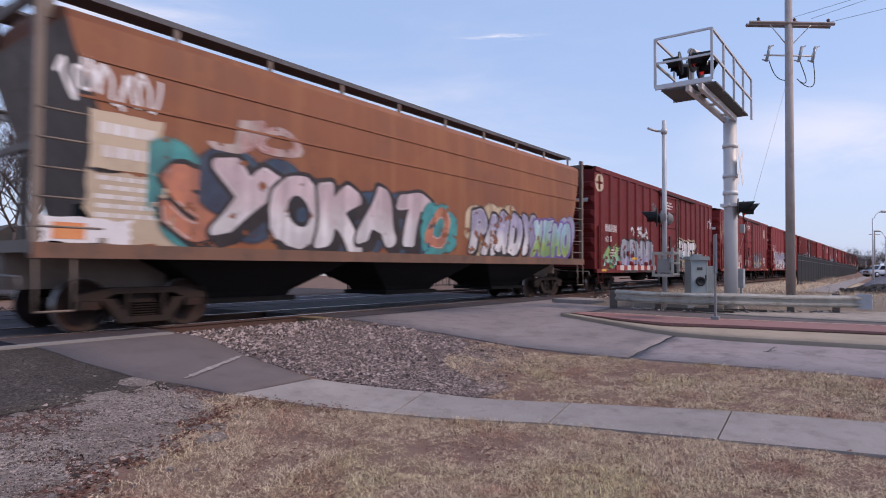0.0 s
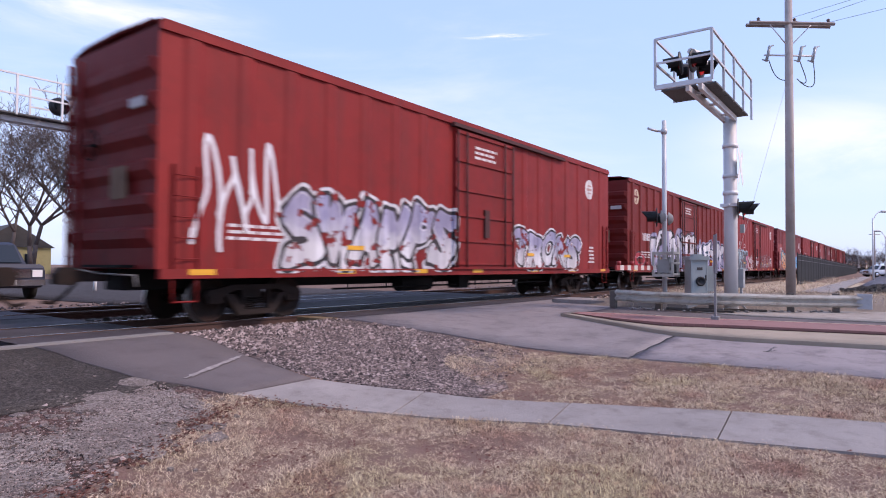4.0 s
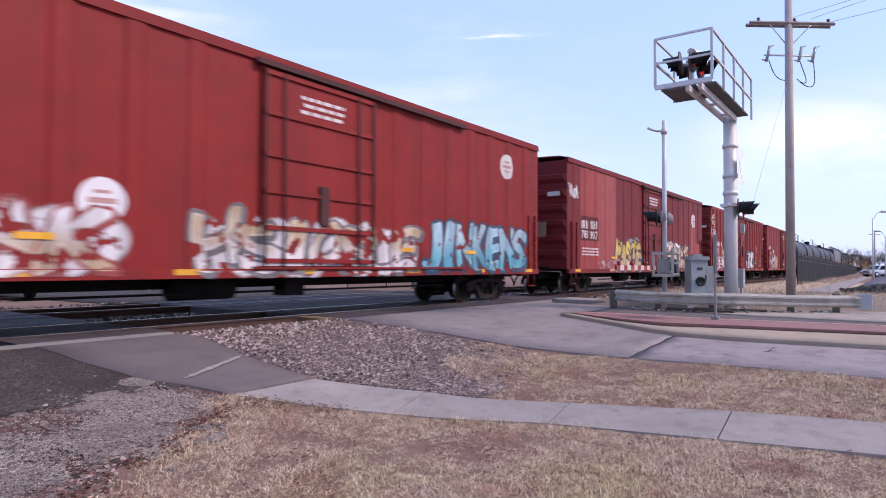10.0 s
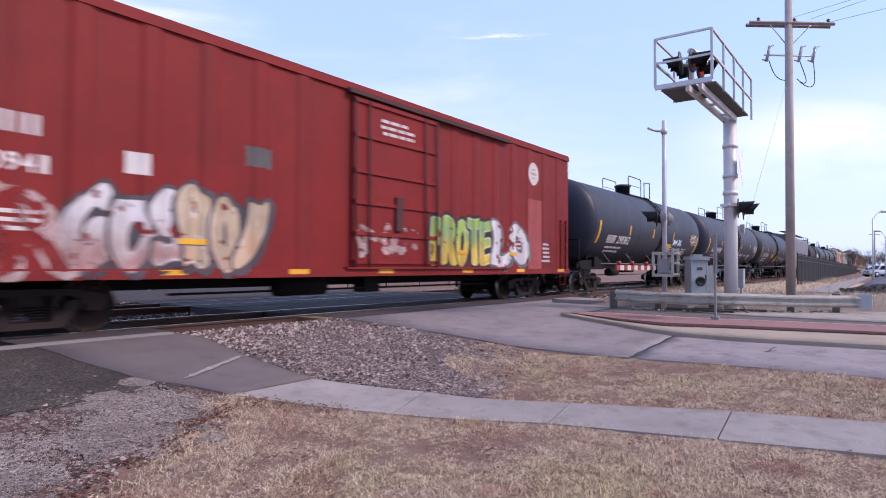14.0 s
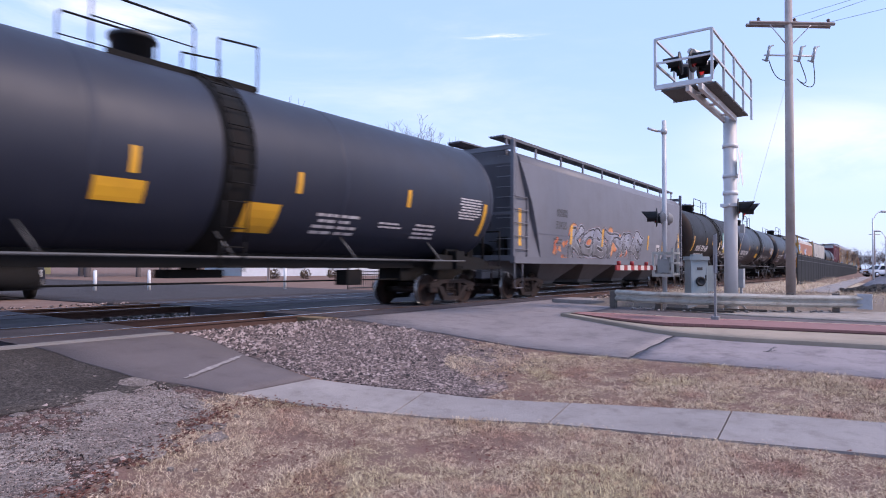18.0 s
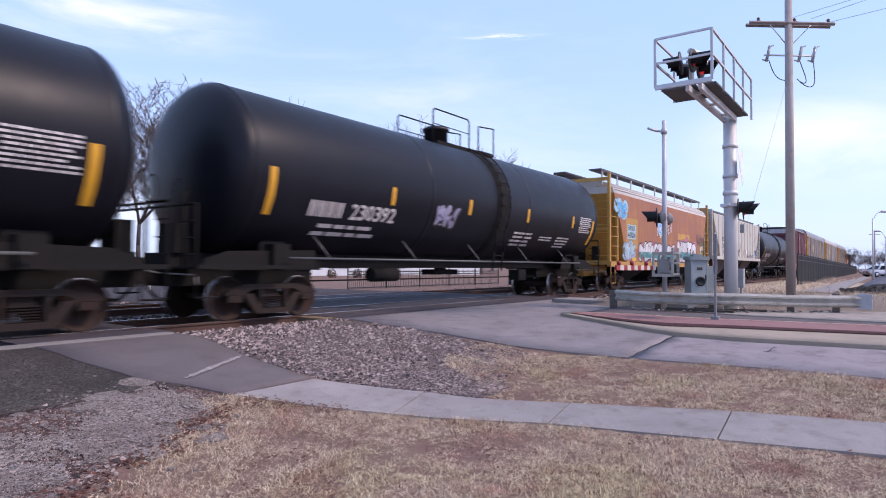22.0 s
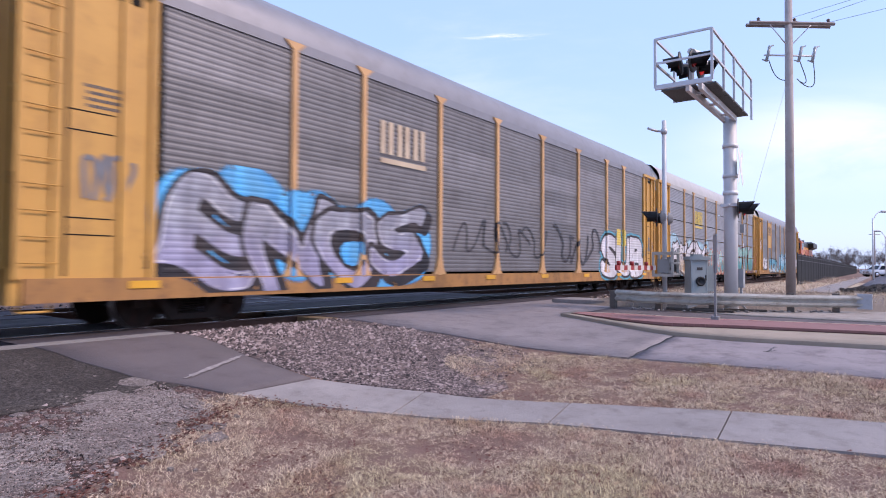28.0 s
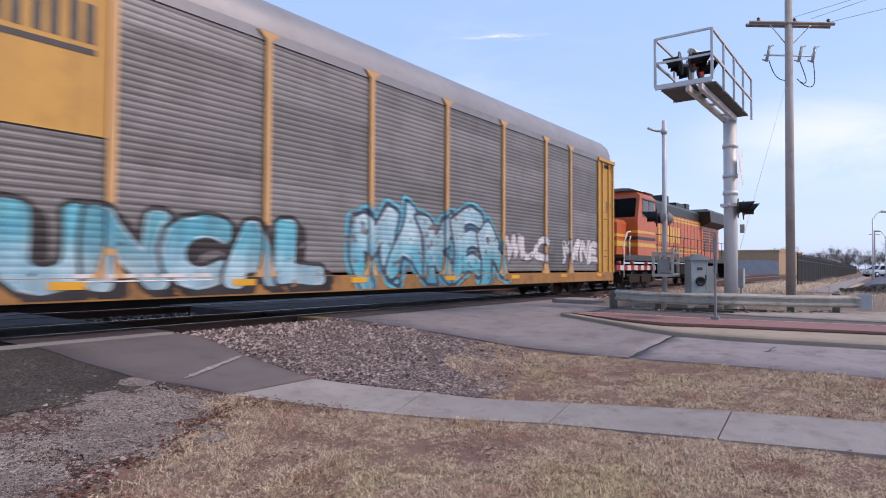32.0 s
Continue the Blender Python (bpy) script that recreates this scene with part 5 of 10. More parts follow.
tan_wall = surface("tan_block_wall", (0.42, 0.29, 0.17), (0.36, 0.25, 0.15), 0.9, amount=0.25, bump=0.2)
pale_wall = surface("pale_building_wall", (0.62, 0.64, 0.68), (0.55, 0.57, 0.6), 0.8, amount=0.15, bump=0.1)
yellow_wall = surface("yellow_siding", (0.55, 0.45, 0.20), (0.48, 0.4, 0.18), 0.8, amount=0.2, bump=0.1)
roof_dark = surface("dark_shingles", (0.09, 0.08, 0.075), (0.06, 0.055, 0.05), 0.95, amount=0.4, bump=0.5)
store = make_building("store_building", "long low tan store with grey lower wall and flat roof", pose(117.5, 4.6, -0.1, 0, 0, -3), 22, 12, 4.0, tan_wall, tan_wall,
                      [("x", 1.5, 3.0, 0.0, 2.1, "window"), ("x", 6.5, 10.5, 0.2, 2.0, "window"), ("x", 4.3, 5.2, 0, 2.2, "door"), ("x", 0.2, 1.3, 1.6, 2.6, "sign"), ("x", 2.9, 3.9, 1.8, 2.5, "sign")])
bm = bmesh.new()
box(bm, -0.09, 0.0, 0, 12, -0.2, 2.5)
part("lower_wall", bm, surface("grey_block", (0.4, 0.4, 0.42), (0.34, 0.34, 0.36), 0.9, bump=0.2), store, "grey painted lower wall")
make_building("white_building", "long low white building behind the road", pose(38, 42, -0.1, 0, 0, -12), 34, 10, 2.6, pale_wall, roof_dark,
              [("y", 4, 7, 0.9, 2.0, "window"), ("y", 10, 13, 0.9, 2.0, "window"), ("y", 18, 21, 0.9, 2.0, "window"), ("y", 25, 26, 0, 2.1, "door")])
make_building("yellow_house", "small yellow house with a dark gabled roof among bare trees", pose(22.5, 66, -0.1, 0, 0, -8), 7.0, 9, 3.0, yellow_wall, roof_dark,
              [("y", 1.2, 2.2, 1.0, 2.3, "window"), ("y", 4.5, 5.5, 1.0, 2.3, "window")], gable=2.6)


def make_street_lamp(label, x, y, h, reach, ang):
    th = thing("street_lamp", label, "street lamp", "street lamps", pose(x, y, -0.1, 0, 0, ang))
    bm = bmesh.new()
    rod(bm, (0, 0, 0), (0, 0, h), 0.1, 10, r2=0.06)
    part("pole", bm, galv, th)
    bm = bmesh.new()
    pts = [(reach * k / 6, 0, h - 0.2 + 0.9 * math.sin(k / 6 * math.pi / 2)) for k in range(7)]
    pipe(bm, pts, 0.04, 6)
    part("bracket_arm", bm, galv, th)
    bm = bmesh.new()
    loft_box(bm, [(h + 0.58, reach - 0.1, reach + 0.7, 0.12), (h + 0.68, reach - 0.05, reach + 0.75, 0.16), (h + 0.78, reach + 0.1, reach + 0.55, 0.08)])
    part("lamp_head", bm, surface("lamp_grey", (0.3, 0.3, 0.31), (0.25, 0.25, 0.26), 0.5, bump=0), th)


make_street_lamp("grey street lamp with a curved arm beyond the tracks", 25.3, 21.4, 11.7, 2.2, 125)
make_street_lamp("tall street lamp at the side road", 73.2, -9.5, 6.1, 1.0, -40)
for x, y, h in ((95, -10.3, 5.2), (112, -11.4, 5.0), (130, -12.6, 5.4)):
    make_street_lamp("distant street lamp along the side road", x, y, h, 0.8, 130)


def far_pole(x, y, h, label, category="pole", r=0.09):
    th = thing("far_pole", label, category, "distant poles", pose(x, y, -0.1))
    bm = bmesh.new()
    rod(bm, (0, 0, 0), (0, 0, h), r, 8, r2=r * 0.8)
    part("shaft", bm, wood_pole, th)
    bm = bmesh.new()
    rod(bm, (-0.5, 0.9, h - 0.5), (0.5, -0.9, h - 0.5), 0.06, 4)
    part("crossarm", bm, wood_pole, th)


for x, y, h in ((150, -8.0, 8.5), (170, -13.5, 9.0)):
    far_pole(x, y, h, "distant wooden utility pole", r=0.14)


def white_post(x, y, h, label):
    th = thing("bollard", label, "bollard", "pale posts", pose(x, y, -0.1))
    bm = bmesh.new()
    rod(bm, (0, 0, 0), (0, 0, h), 0.07, 10)
    part("shaft", bm, white_paint, th)
    bm = bmesh.new()
    lathe(bm, (0, 0, h), (0, 0, 1), ((0, 0.07), (0.03, 0.06), (0.05, 0.02)), 10)
    part("cap", bm, white_paint, th)


for px, py in ((12.2, 16.0), (14.0, 15.0)):
    white_post(px, py, 0.9, "white steel post beside the far road")
white_post(19.2, 12.3, 1.3, "pale sign post beyond the tracks")


# paved lot, path and dirt heap to the side
strip("dry_verge", [(x + 0.15, y) for x, y in ROAD_FAR], [(60, -2.7), (60, -20)], steps(-20, -2.9, 0.6), -0.014, straw, 14, label="strip of pale dead grass and gravel beyond the road")
strip("parking_lot", [(42, -9.2), (42, -60)], [(160, -8.9), (160, -60)], steps(-60, -9.3, 5), 0.02, road_mat, 6, label="grey paved side lot")
bm = bmesh.new()
slab(bm, [(33, -7.6), (100, -7.6), (100, -8.6), (33, -8.9)], -0.12, -0.03)
tagged(new("side_path", mesh_of("side_path", bm, concrete)), "narrow pale concrete path along the fence", "", "", "structure")


def make_dirt_heap():
    bm = bmesh.new()
    r = random.Random(8)
    for _ in range(500):
        a, d = r.uniform(0, math.tau), abs(r.gauss(0, 0.5))
        x, y = 38.0 + math.cos(a) * d * 5.5, -10.6 + math.sin(a) * d * 1.9
        lump(bm, (x, y, -0.1 + 0.35 * max(0, 1 - d) * r.random()), r.uniform(0.08, 0.22), r)
    tagged(new("dirt_heap", mesh_of("dirt_heap", bm, surface("dark_earth", (0.045, 0.036, 0.03), (0.03, 0.025, 0.022), 1.0, bump=0.5), False)), "low heap of dark broken earth", "earth heap", "", "stuff")


make_dirt_heap()

bark = surface("bare_bark", (0.12, 0.093, 0.088), (0.085, 0.067, 0.064), 0.95, amount=0.3, bump=0.3)


def tree_meshes(seed, h):
    """A leafless tree: a forking trunk with limbs, and a crown of many thin twigs."""
    r = random.Random(seed)
    limbs, twigs = bmesh.new(), bmesh.new()

    def grow(p, d, length, rad, level):
        n = 3 if level < 2 else 2
        for k in range(n):
            q = p + d * (length / n)
            bm_ = limbs if level < 3 else twigs
            rod(bm_, p, q, rad * (1 - 0.4 * k / n), 7 if level < 2 else (5 if level < 3 else 3), r2=rad * (1 - 0.4 * (k + 1) / n))
            p = q
            d = (d + Vector((r.uniform(-1, 1), r.uniform(-1, 1), r.uniform(-0.4, 0.7))) * (0.10 + 0.05 * level)).normalized()
            if level and k < n - 1 and level < 6:
                side = Vector((r.uniform(-1, 1), r.uniform(-1, 1), r.uniform(-0.1, 0.6))).normalized()
                grow(p, (d * 0.6 + side * 0.8).normalized(), length * r.uniform(0.45, 0.65), max(0.0065, rad * 0.46), level + 1)
        if level < 6:
            for _ in range(3 if level < 4 else 2):
                side = Vector((r.uniform(-1, 1), r.uniform(-1, 1), r.uniform(-0.15, 0.7))).normalized()
                grow(p, (d * 0.75 + side * 0.75).normalized(), length * r.uniform(0.55, 0.8), max(0.0065, rad * 0.52), level + 1)

    grow(Vector((0, 0, -0.3)), Vector((0, 0, 1)), h * 0.2, h * 0.009, 0)
    top = max(v.co.z for v in twigs.verts)
    for b_ in (limbs, twigs):
        for v in b_.verts:
            v.co *= 10.0 / top
    return mesh_of("trunk", limbs, bark, False), mesh_of("crown", twigs, bark, False)


TREE = [tree_meshes(s, 10.0) for s in (21, 22, 23)]


def make_tree(x, y, h, kind, turn, label="bare leafless tree with fine grey twigs"):
    th = thing("tree", label, "tree", "bare trees", Matrix.Translation((x, y, -0.1)) @ Matrix.Rotation(turn, 4, "Z") @ Matrix.Scale(h / 10.0, 4))
    part("trunk", TREE[kind][0], None, th)
    part("crown", TREE[kind][1], None, th)


r = random.Random(77)
for x, y, h in ((25.0, 46, 16.5), (28.5, 44, 16), (32, 45, 19), (36, 46, 20.5), (22, 50, 15), (19.5, 47, 13), (66, 40, 21.5), (69, 42, 20), (79.5, 40, 20.4), (40, 60, 19), (30, 58, 17), (24, 55, 16), (55, 66, 16), (27, 52, 17), (34, 50, 18), (73, 44, 21), (76, 46, 19)):
    make_tree(x, y, h, r.randrange(3), r.uniform(0, 6))
for k in range(46):
    x = r.uniform(150, 330)
    y = r.uniform(-14, 16) + (x - 150) * 0.05
    make_tree(x, y, r.uniform(4, 7.5), r.randrange(3), r.uniform(0, 6), "distant bare tree on the horizon")
for k in range(22):
    x = r.uniform(30, 220)
    make_tree(x, r.uniform(75, 120), r.uniform(8, 13), r.randrange(3), r.uniform(0, 6), "distant bare tree behind the far road")


def make_shrub(x, y, s):
    th = thing("shrub", "small round brown shrub before the white building", "shrub", "shrubs", pose(x, y, -0.1))
    bm = bmesh.new()
    q = random.Random(int(x * 10))
    for _ in range(160):
        d = Vector((q.gauss(0, 1), q.gauss(0, 1), q.gauss(0, 1))).normalized()
        c = Vector((0, 0, s * 0.8)) + d * s * q.uniform(0.6, 1.0)
        t = d.orthogonal().normalized() * s * 0.16
        u_ = d.cross(t)
        bm.faces.new([bm.verts.new(c + t), bm.verts.new(c - t * 0.5 + u_), bm.verts.new(c - t * 0.5 - u_ + d * 0.1)])
    part("foliage", bm, surface("shrub_brown", (0.11, 0.07, 0.045), (0.07, 0.05, 0.03), 0.95, bump=0), th)
    bm = bmesh.new()
    for _ in range(5):
        rod(bm, (q.uniform(-.05, .05), q.uniform(-.05, .05), -0.05), (q.uniform(-.2, .2), q.uniform(-.2, .2), s * 0.9), 0.015, 5)
    part("stem", bm, bark, th)


for x, y in ((33, 30.5), (35.5, 29.5), (40, 31), (42.5, 30.2)):
    make_shrub(x, y, 0.5)


# ---- the train: shared pieces ----
def reds(i, col, col2=None, dirt=(0.07, 0.025, 0.022), amount=0.35, streak=0.45):
    return surface("boxcar_red_%d" % i, col, col2, 0.6, dirt=dirt, amount=amount, streak=streak, bump=0.06, fine=60, gloss=0.22, bleach=tuple(min(0.6, 0.03 + c * 1.15) if k == 0 else 0.006 + c * 1.5 for k, c in enumerate(col)))


def bogie_meshes():
    # wheelset: two flanged wheels on an axle, turning about y
    bm = bmesh.new()
    for s in (-1, 1):
        y = s * 0.755
        lathe(bm, (0, y, 0), (0, s, 0), ((-0.085, 0.10), (-0.085, 0.43), (-0.05, 0.442)), 28, 0, caps=False)
        lathe(bm, (0, y, 0), (0, s, 0), ((-0.05, 0.442), (-0.045, 0.42), (0.055, 0.416)), 28, 1, caps=False)
        lathe(bm, (0, y, 0), (0, s, 0), ((0.055, 0.416), (0.055, 0.365), (0.01, 0.345), (0.005, 0.19), (0.05, 0.13), (0.06, 0.09)), 28, 0, caps=False)
        lathe(bm, (0, y, 0), (0, s, 0), ((0.06, 0.09), (0.29, 0.085), (0.3, 0.05)), 14, 0)
    rod(bm, (0, -0.75, 0), (0, 0.75, 0), 0.085, 14)
    for s in (-1, 1):
        for k in range(3):
            a = k * math.tau / 3
            rod(bm, (0.055 * math.cos(a), s * 1.05, 0.055 * math.sin(a)), (0.055 * math.cos(a), s * 1.066, 0.055 * math.sin(a)), 0.014, 6)
    wheelset = mesh_of("wheelset", bm, [wheel_mat, tread_mat])
    # cast side frame with two windows
    frames = []
    for s in (-1, 1):
        bm = bmesh.new()
        y0, y1 = sorted((s * 0.92, s * 1.06))
        top = [(-1.12, 0.50), (-1.05, 0.60), (-0.55, 0.70), (0.55, 0.70), (1.05, 0.60), (1.12, 0.50), (0.72, 0.50), (0.5, 0.60), (-0.5, 0.60), (-0.72, 0.50)]
        upright(bm, top, y0, y1)
        upright(bm, [(-0.72, 0.52), (-0.5, 0.52), (-0.28, 0.22), (0.28, 0.22), (0.5, 0.52), (0.72, 0.52), (0.42, 0.12), (-0.42, 0.12)], y0, y1)
        for x in (-0.33, 0.27):
            box(bm, x, x + 0.06, y0, y1, 0.2, 0.62)
        for x in (-0.89, 0.89):
            box(bm, x - 0.16, x + 0.16, y0 + 0.01, y1 + s * 0.03 if s > 0 else y1, 0.36, 0.54)
        for x in (-0.17, -0.03, 0.11):
            for k in range(6):
                lathe(bm, (x + 0.03, s * 0.99, 0.225 + k * 0.042), (0, 0, 1), ((0, 0.05), (0.013, 0.062), (0.026, 0.05)), 8)
        frames.append(mesh_of("side_frame", bm, steel_dark))
    bm = bmesh.new()
    box(bm, -0.2, 0.2, -0.95, 0.95, 0.44, 0.60)
    lathe(bm, (0, 0, 0.58), (0, 0, 1), ((0, 0.25), (0.16, 0.22)), 16)
    for x in (-0.45, 0.45):
        box(bm, x - 0.05, x + 0.05, -0.8, 0.8, 0.3, 0.42)
    bolster = mesh_of("bogie", bm, steel_dark)
    return wheelset, frames, bolster


WHEELSET, SIDE_FRAMES, BOLSTER = bogie_meshes()
TURNING = []   # (wheelset, its thing) for the rolling keys


def add_bogie(car, x, wheelbase=1.78):
    b = part("bogie", BOLSTER, None, car, "dark cast steel bogie", pose(x, 0, 0))
    for f in SIDE_FRAMES:
        part("side_frame", f, None, b)
    for k in (-0.5, 0.5):
        w = part("wheelset", WHEELSET, None, b, m=pose(k * wheelbase, 0, 0.42))
        TURNING.append((w, car, k * wheelbase))
    return b


bm = bmesh.new()
box(bm, -0.05, 0.55, -0.09, 0.09, 0.78, 0.96)
upright(bm, [(-0.28, 0.74), (-0.02, 0.72), (0.02, 1.02), (-0.22, 1.02), (-0.3, 0.92)], -0.15, 0.12)
pipe(bm, [(0.2, 0.25, 0.8), (0.0, 0.28, 0.55), (-0.2, 0.2, 0.42), (-0.4, 0.1, 0.45)], 0.03, 7)
COUPLER_FRONT = mesh_of("coupler", bm, steel_dark)


bm = bmesh.new()
pipe(bm, [(0.35, -1.45, 0.72), (0.35, -1.4, 0.9), (0.3, -0.3, 0.92), (0.0, -0.1, 1.0)], 0.016, 6)
LEVER = mesh_of("uncoupling_lever", bm, surface("lever_grey", (0.22, 0.21, 0.20), (0.14, 0.13, 0.125), 0.6))


def add_couplers(car, x0, x1):
    part("coupler", COUPLER_FRONT, None, car, m=pose(x0, 0, 0))
    part("coupler", COUPLER_FRONT, None, car, m=pose(x1, 0, 0, 0, 0, 180))
    part("uncoupling_lever", LEVER, None, car, m=pose(x0, 0, 0))
    part("uncoupling_lever", LEVER, None, car, m=pose(x1, 0, 0, 0, 0, 180))


def add_ladder(car, x, w, z0, z1, n, y, mat, name="ladder", depth=0.06):
    """Rungs between two stiles standing off a side at y (near side negative)."""
    bm = bmesh.new()
    s = -1 if y < 0 else 1
    for k in (x, x + w):
        box(bm, k - 0.015, k + 0.015, min(y, y + s * depth), max(y, y + s * depth), z0, z1)
    for k in range(n):
        z = z0 + (z1 - z0) * (k + 0.5) / n
        rod(bm, (x, y + s * depth, z), (x + w, y + s * depth, z), 0.011, 6)
    return part(name, bm, mat, car)


def add_end_ladder(car, x, s, y, w, z0, z1, n, mat):
    bm = bmesh.new()
    for k in (y, y + w):
        box(bm, min(x, x + s * 0.07), max(x, x + s * 0.07), k - 0.015, k + 0.015, z0, z1)
    for k in range(n):
        z = z0 + (z1 - z0) * (k + 0.5) / n
        rod(bm, (x + s * 0.07, y, z), (x + s * 0.07, y + w, z), 0.011, 6)
    return part("end_ladder", bm, mat, car)


# lettering cut from the built-in font
GLYPHS = {}


def glyph(ch, fat):
    key = (ch, fat)
    if key not in GLYPHS:
        cu = bpy.data.curves.new("glyph", "FONT")
        cu.body, cu.offset, cu.resolution_u, cu.fill_mode = ch, fat, 3, "FRONT"
        ob = bpy.data.objects.new("glyph", cu)
        me = bpy.data.meshes.new_from_object(ob)
        vs = [(v.co.x, v.co.y) for v in me.vertices]
        fs = [tuple(p.vertices) for p in me.polygons]
        bpy.data.objects.remove(ob)
        bpy.data.curves.remove(cu)
        bpy.data.meshes.remove(me)
        GLYPHS[key] = (vs, fs)
    return GLYPHS[key]


def put_glyph(bm, ch, fat, fit_, mat, lift, layer):
    """Lays one letter; fit_ maps letter coordinates to x, z; lift is how far it stands off the side."""
    vs, fs = glyph(ch, fat)
    made = [bm.verts.new((*fit_(x, y)[:1], -lift, fit_(x, y)[1])) for x, y in vs]
    for v in made:
        v[layer] = lift
    for f in fs:
        try:
            bm.faces.new([made[i] for i in f]).material_index = mat
        except ValueError:
            pass


GAPS = {}   # open slots (z0, z1) of a side, by its depth function


def lay_on(bm, layer, side_y, xcuts=(), zcuts=()):
    """Cuts flat lettering along the folds of a side and presses it onto the surface."""
    if not bm.verts:
        return
    xs = [v.co.x for v in bm.verts]
    zs = [v.co.z for v in bm.verts]
    for c in xcuts:
        if min(xs) < c < max(xs):
            bmesh.ops.bisect_plane(bm, geom=bm.verts[:] + bm.edges[:] + bm.faces[:], plane_co=(c, 0, 0), plane_no=(1, 0, 0))
    for c in zcuts:
        if min(zs) < c < max(zs):
            bmesh.ops.bisect_plane(bm, geom=bm.verts[:] + bm.edges[:] + bm.faces[:], plane_co=(0, 0, c), plane_no=(0, 0, 1))
    gone = [f for f in bm.faces if any(a < f.calc_center_median().z < b for a, b in GAPS.get(side_y, ()))]
    if gone:
        bmesh.ops.delete(bm, geom=gone, context="FACES")
    for v in bm.verts:
        v.co.y = side_y(v.co.x, v.co.z) - max(v[layer], 0.0015)


def spray(name, col, col2=None, spread=0.5):
    return surface("spray_" + name, col, col2 or tuple(c * 0.7 for c in col), 0.5, dirt=(0.12, 0.06, 0.055), amount=0.25, streak=0.12, size=0.5, bump=0, fine=80, spread=spread, vary=0.03)


S_WHITE = spray("white", (0.70, 0.69, 0.71), (0.60, 0.58, 0.61))
S_BLACK = spray("black", (0.018, 0.018, 0.022), (0.03, 0.028, 0.032))
S_NAVY = spray("navy", (0.03, 0.05, 0.09), (0.04, 0.08, 0.13))
S_TEAL = spray("teal", (0.05, 0.30, 0.30), (0.04, 0.22, 0.24))
S_SKY = spray("sky_blue", (0.05, 0.38, 0.75), (0.09, 0.42, 0.72))
S_PALE = spray("pale_blue", (0.38, 0.55, 0.62), (0.26, 0.45, 0.55))
S_BLUE = spray("blue", (0.06, 0.15, 0.45), (0.08, 0.25, 0.55))
S_GREEN = spray("lime_green", (0.28, 0.42, 0.10), (0.20, 0.36, 0.16))
S_DGREEN = spray("deep_green", (0.03, 0.24, 0.14), (0.03, 0.18, 0.14))
S_YELLOW = spray("yellow", (0.68, 0.50, 0.08), (0.55, 0.38, 0.06))
S_ORANGE = spray("orange", (0.66, 0.15, 0.055), (0.70, 0.30, 0.12))
S_SALMON = spray("salmon", (0.52, 0.20, 0.12), (0.42, 0.16, 0.11))
S_PINK = spray("pink", (0.62, 0.22, 0.32), (0.45, 0.16, 0.26))
S_RED = spray("red", (0.45, 0.03, 0.05), (0.34, 0.03, 0.045))
S_SILVER = spray("silver", (0.34, 0.35, 0.40), (0.24, 0.25, 0.30))
S_GREY = spray("grey", (0.19, 0.19, 0.20), (0.12, 0.12, 0.13))
S_CREAM = spray("cream", (0.56, 0.45, 0.32), (0.44, 0.33, 0.22))
S_PURPLE = spray("purple", (0.14, 0.08, 0.30), (0.20, 0.12, 0.36))
S_MINT = spray("mint", (0.30, 0.52, 0.46), (0.20, 0.42, 0.38))
S_CYAN = spray("cyan", (0.10, 0.42, 0.52), (0.07, 0.33, 0.44))
S_PEACH = spray("peach", (0.60, 0.34, 0.20), (0.52, 0.40, 0.28))
S_CHAR = spray("charcoal", (0.05, 0.045, 0.055), (0.085, 0.07, 0.085))
S_LILAC = spray("lilac", (0.36, 0.34, 0.48), (0.28, 0.27, 0.40))


def outline_of(ch):
    """The rim of one letter as segments (x0, y0, x1, y1), with its width and height scaled to 1."""
    vs, fs = glyph(ch, 0.0)
    count = collections.Counter(tuple(sorted(e)) for f in fs for e in zip(f, f[1:] + f[:1]))
    rim = np.array([(*vs[p], *vs[q]) for (p, q), n in count.items() if n == 1])
    x0, x1 = rim[:, 0::2].min(), rim[:, 0::2].max()
    y0, y1 = rim[:, 1::2].min(), rim[:, 1::2].max()
    rim[:, 0::2] = (rim[:, 0::2] - (x0 + x1) / 2) / max(x1 - x0, 0.22)
    rim[:, 1::2] = (rim[:, 1::2] - (y0 + y1) / 2) / max(y1 - y0, 0.22)
    return rim


def depth_in_letter(ch, u, v, w, h):
    """Distance of the points from the rim of a letter of that size, negative inside."""
    rim = outline_of(ch) * np.array((w, h, w, h))
    best, inside = np.full(u.shape, 9.0), np.zeros(u.shape, bool)
    for ax, ay, bx, by in rim:
        dx, dy = bx - ax, by - ay
        t = np.clip(((u - ax) * dx + (v - ay) * dy) / max(dx * dx + dy * dy, 1e-9), 0, 1)
        best = np.minimum(best, np.hypot(u - ax - t * dx, v - ay - t * dy))
        if abs(dy) > 1e-9:
            inside ^= ((ay > v) != (by > v)) & (u < ax + (v - ay) / dy * dx)
    return np.where(inside, -best, best)


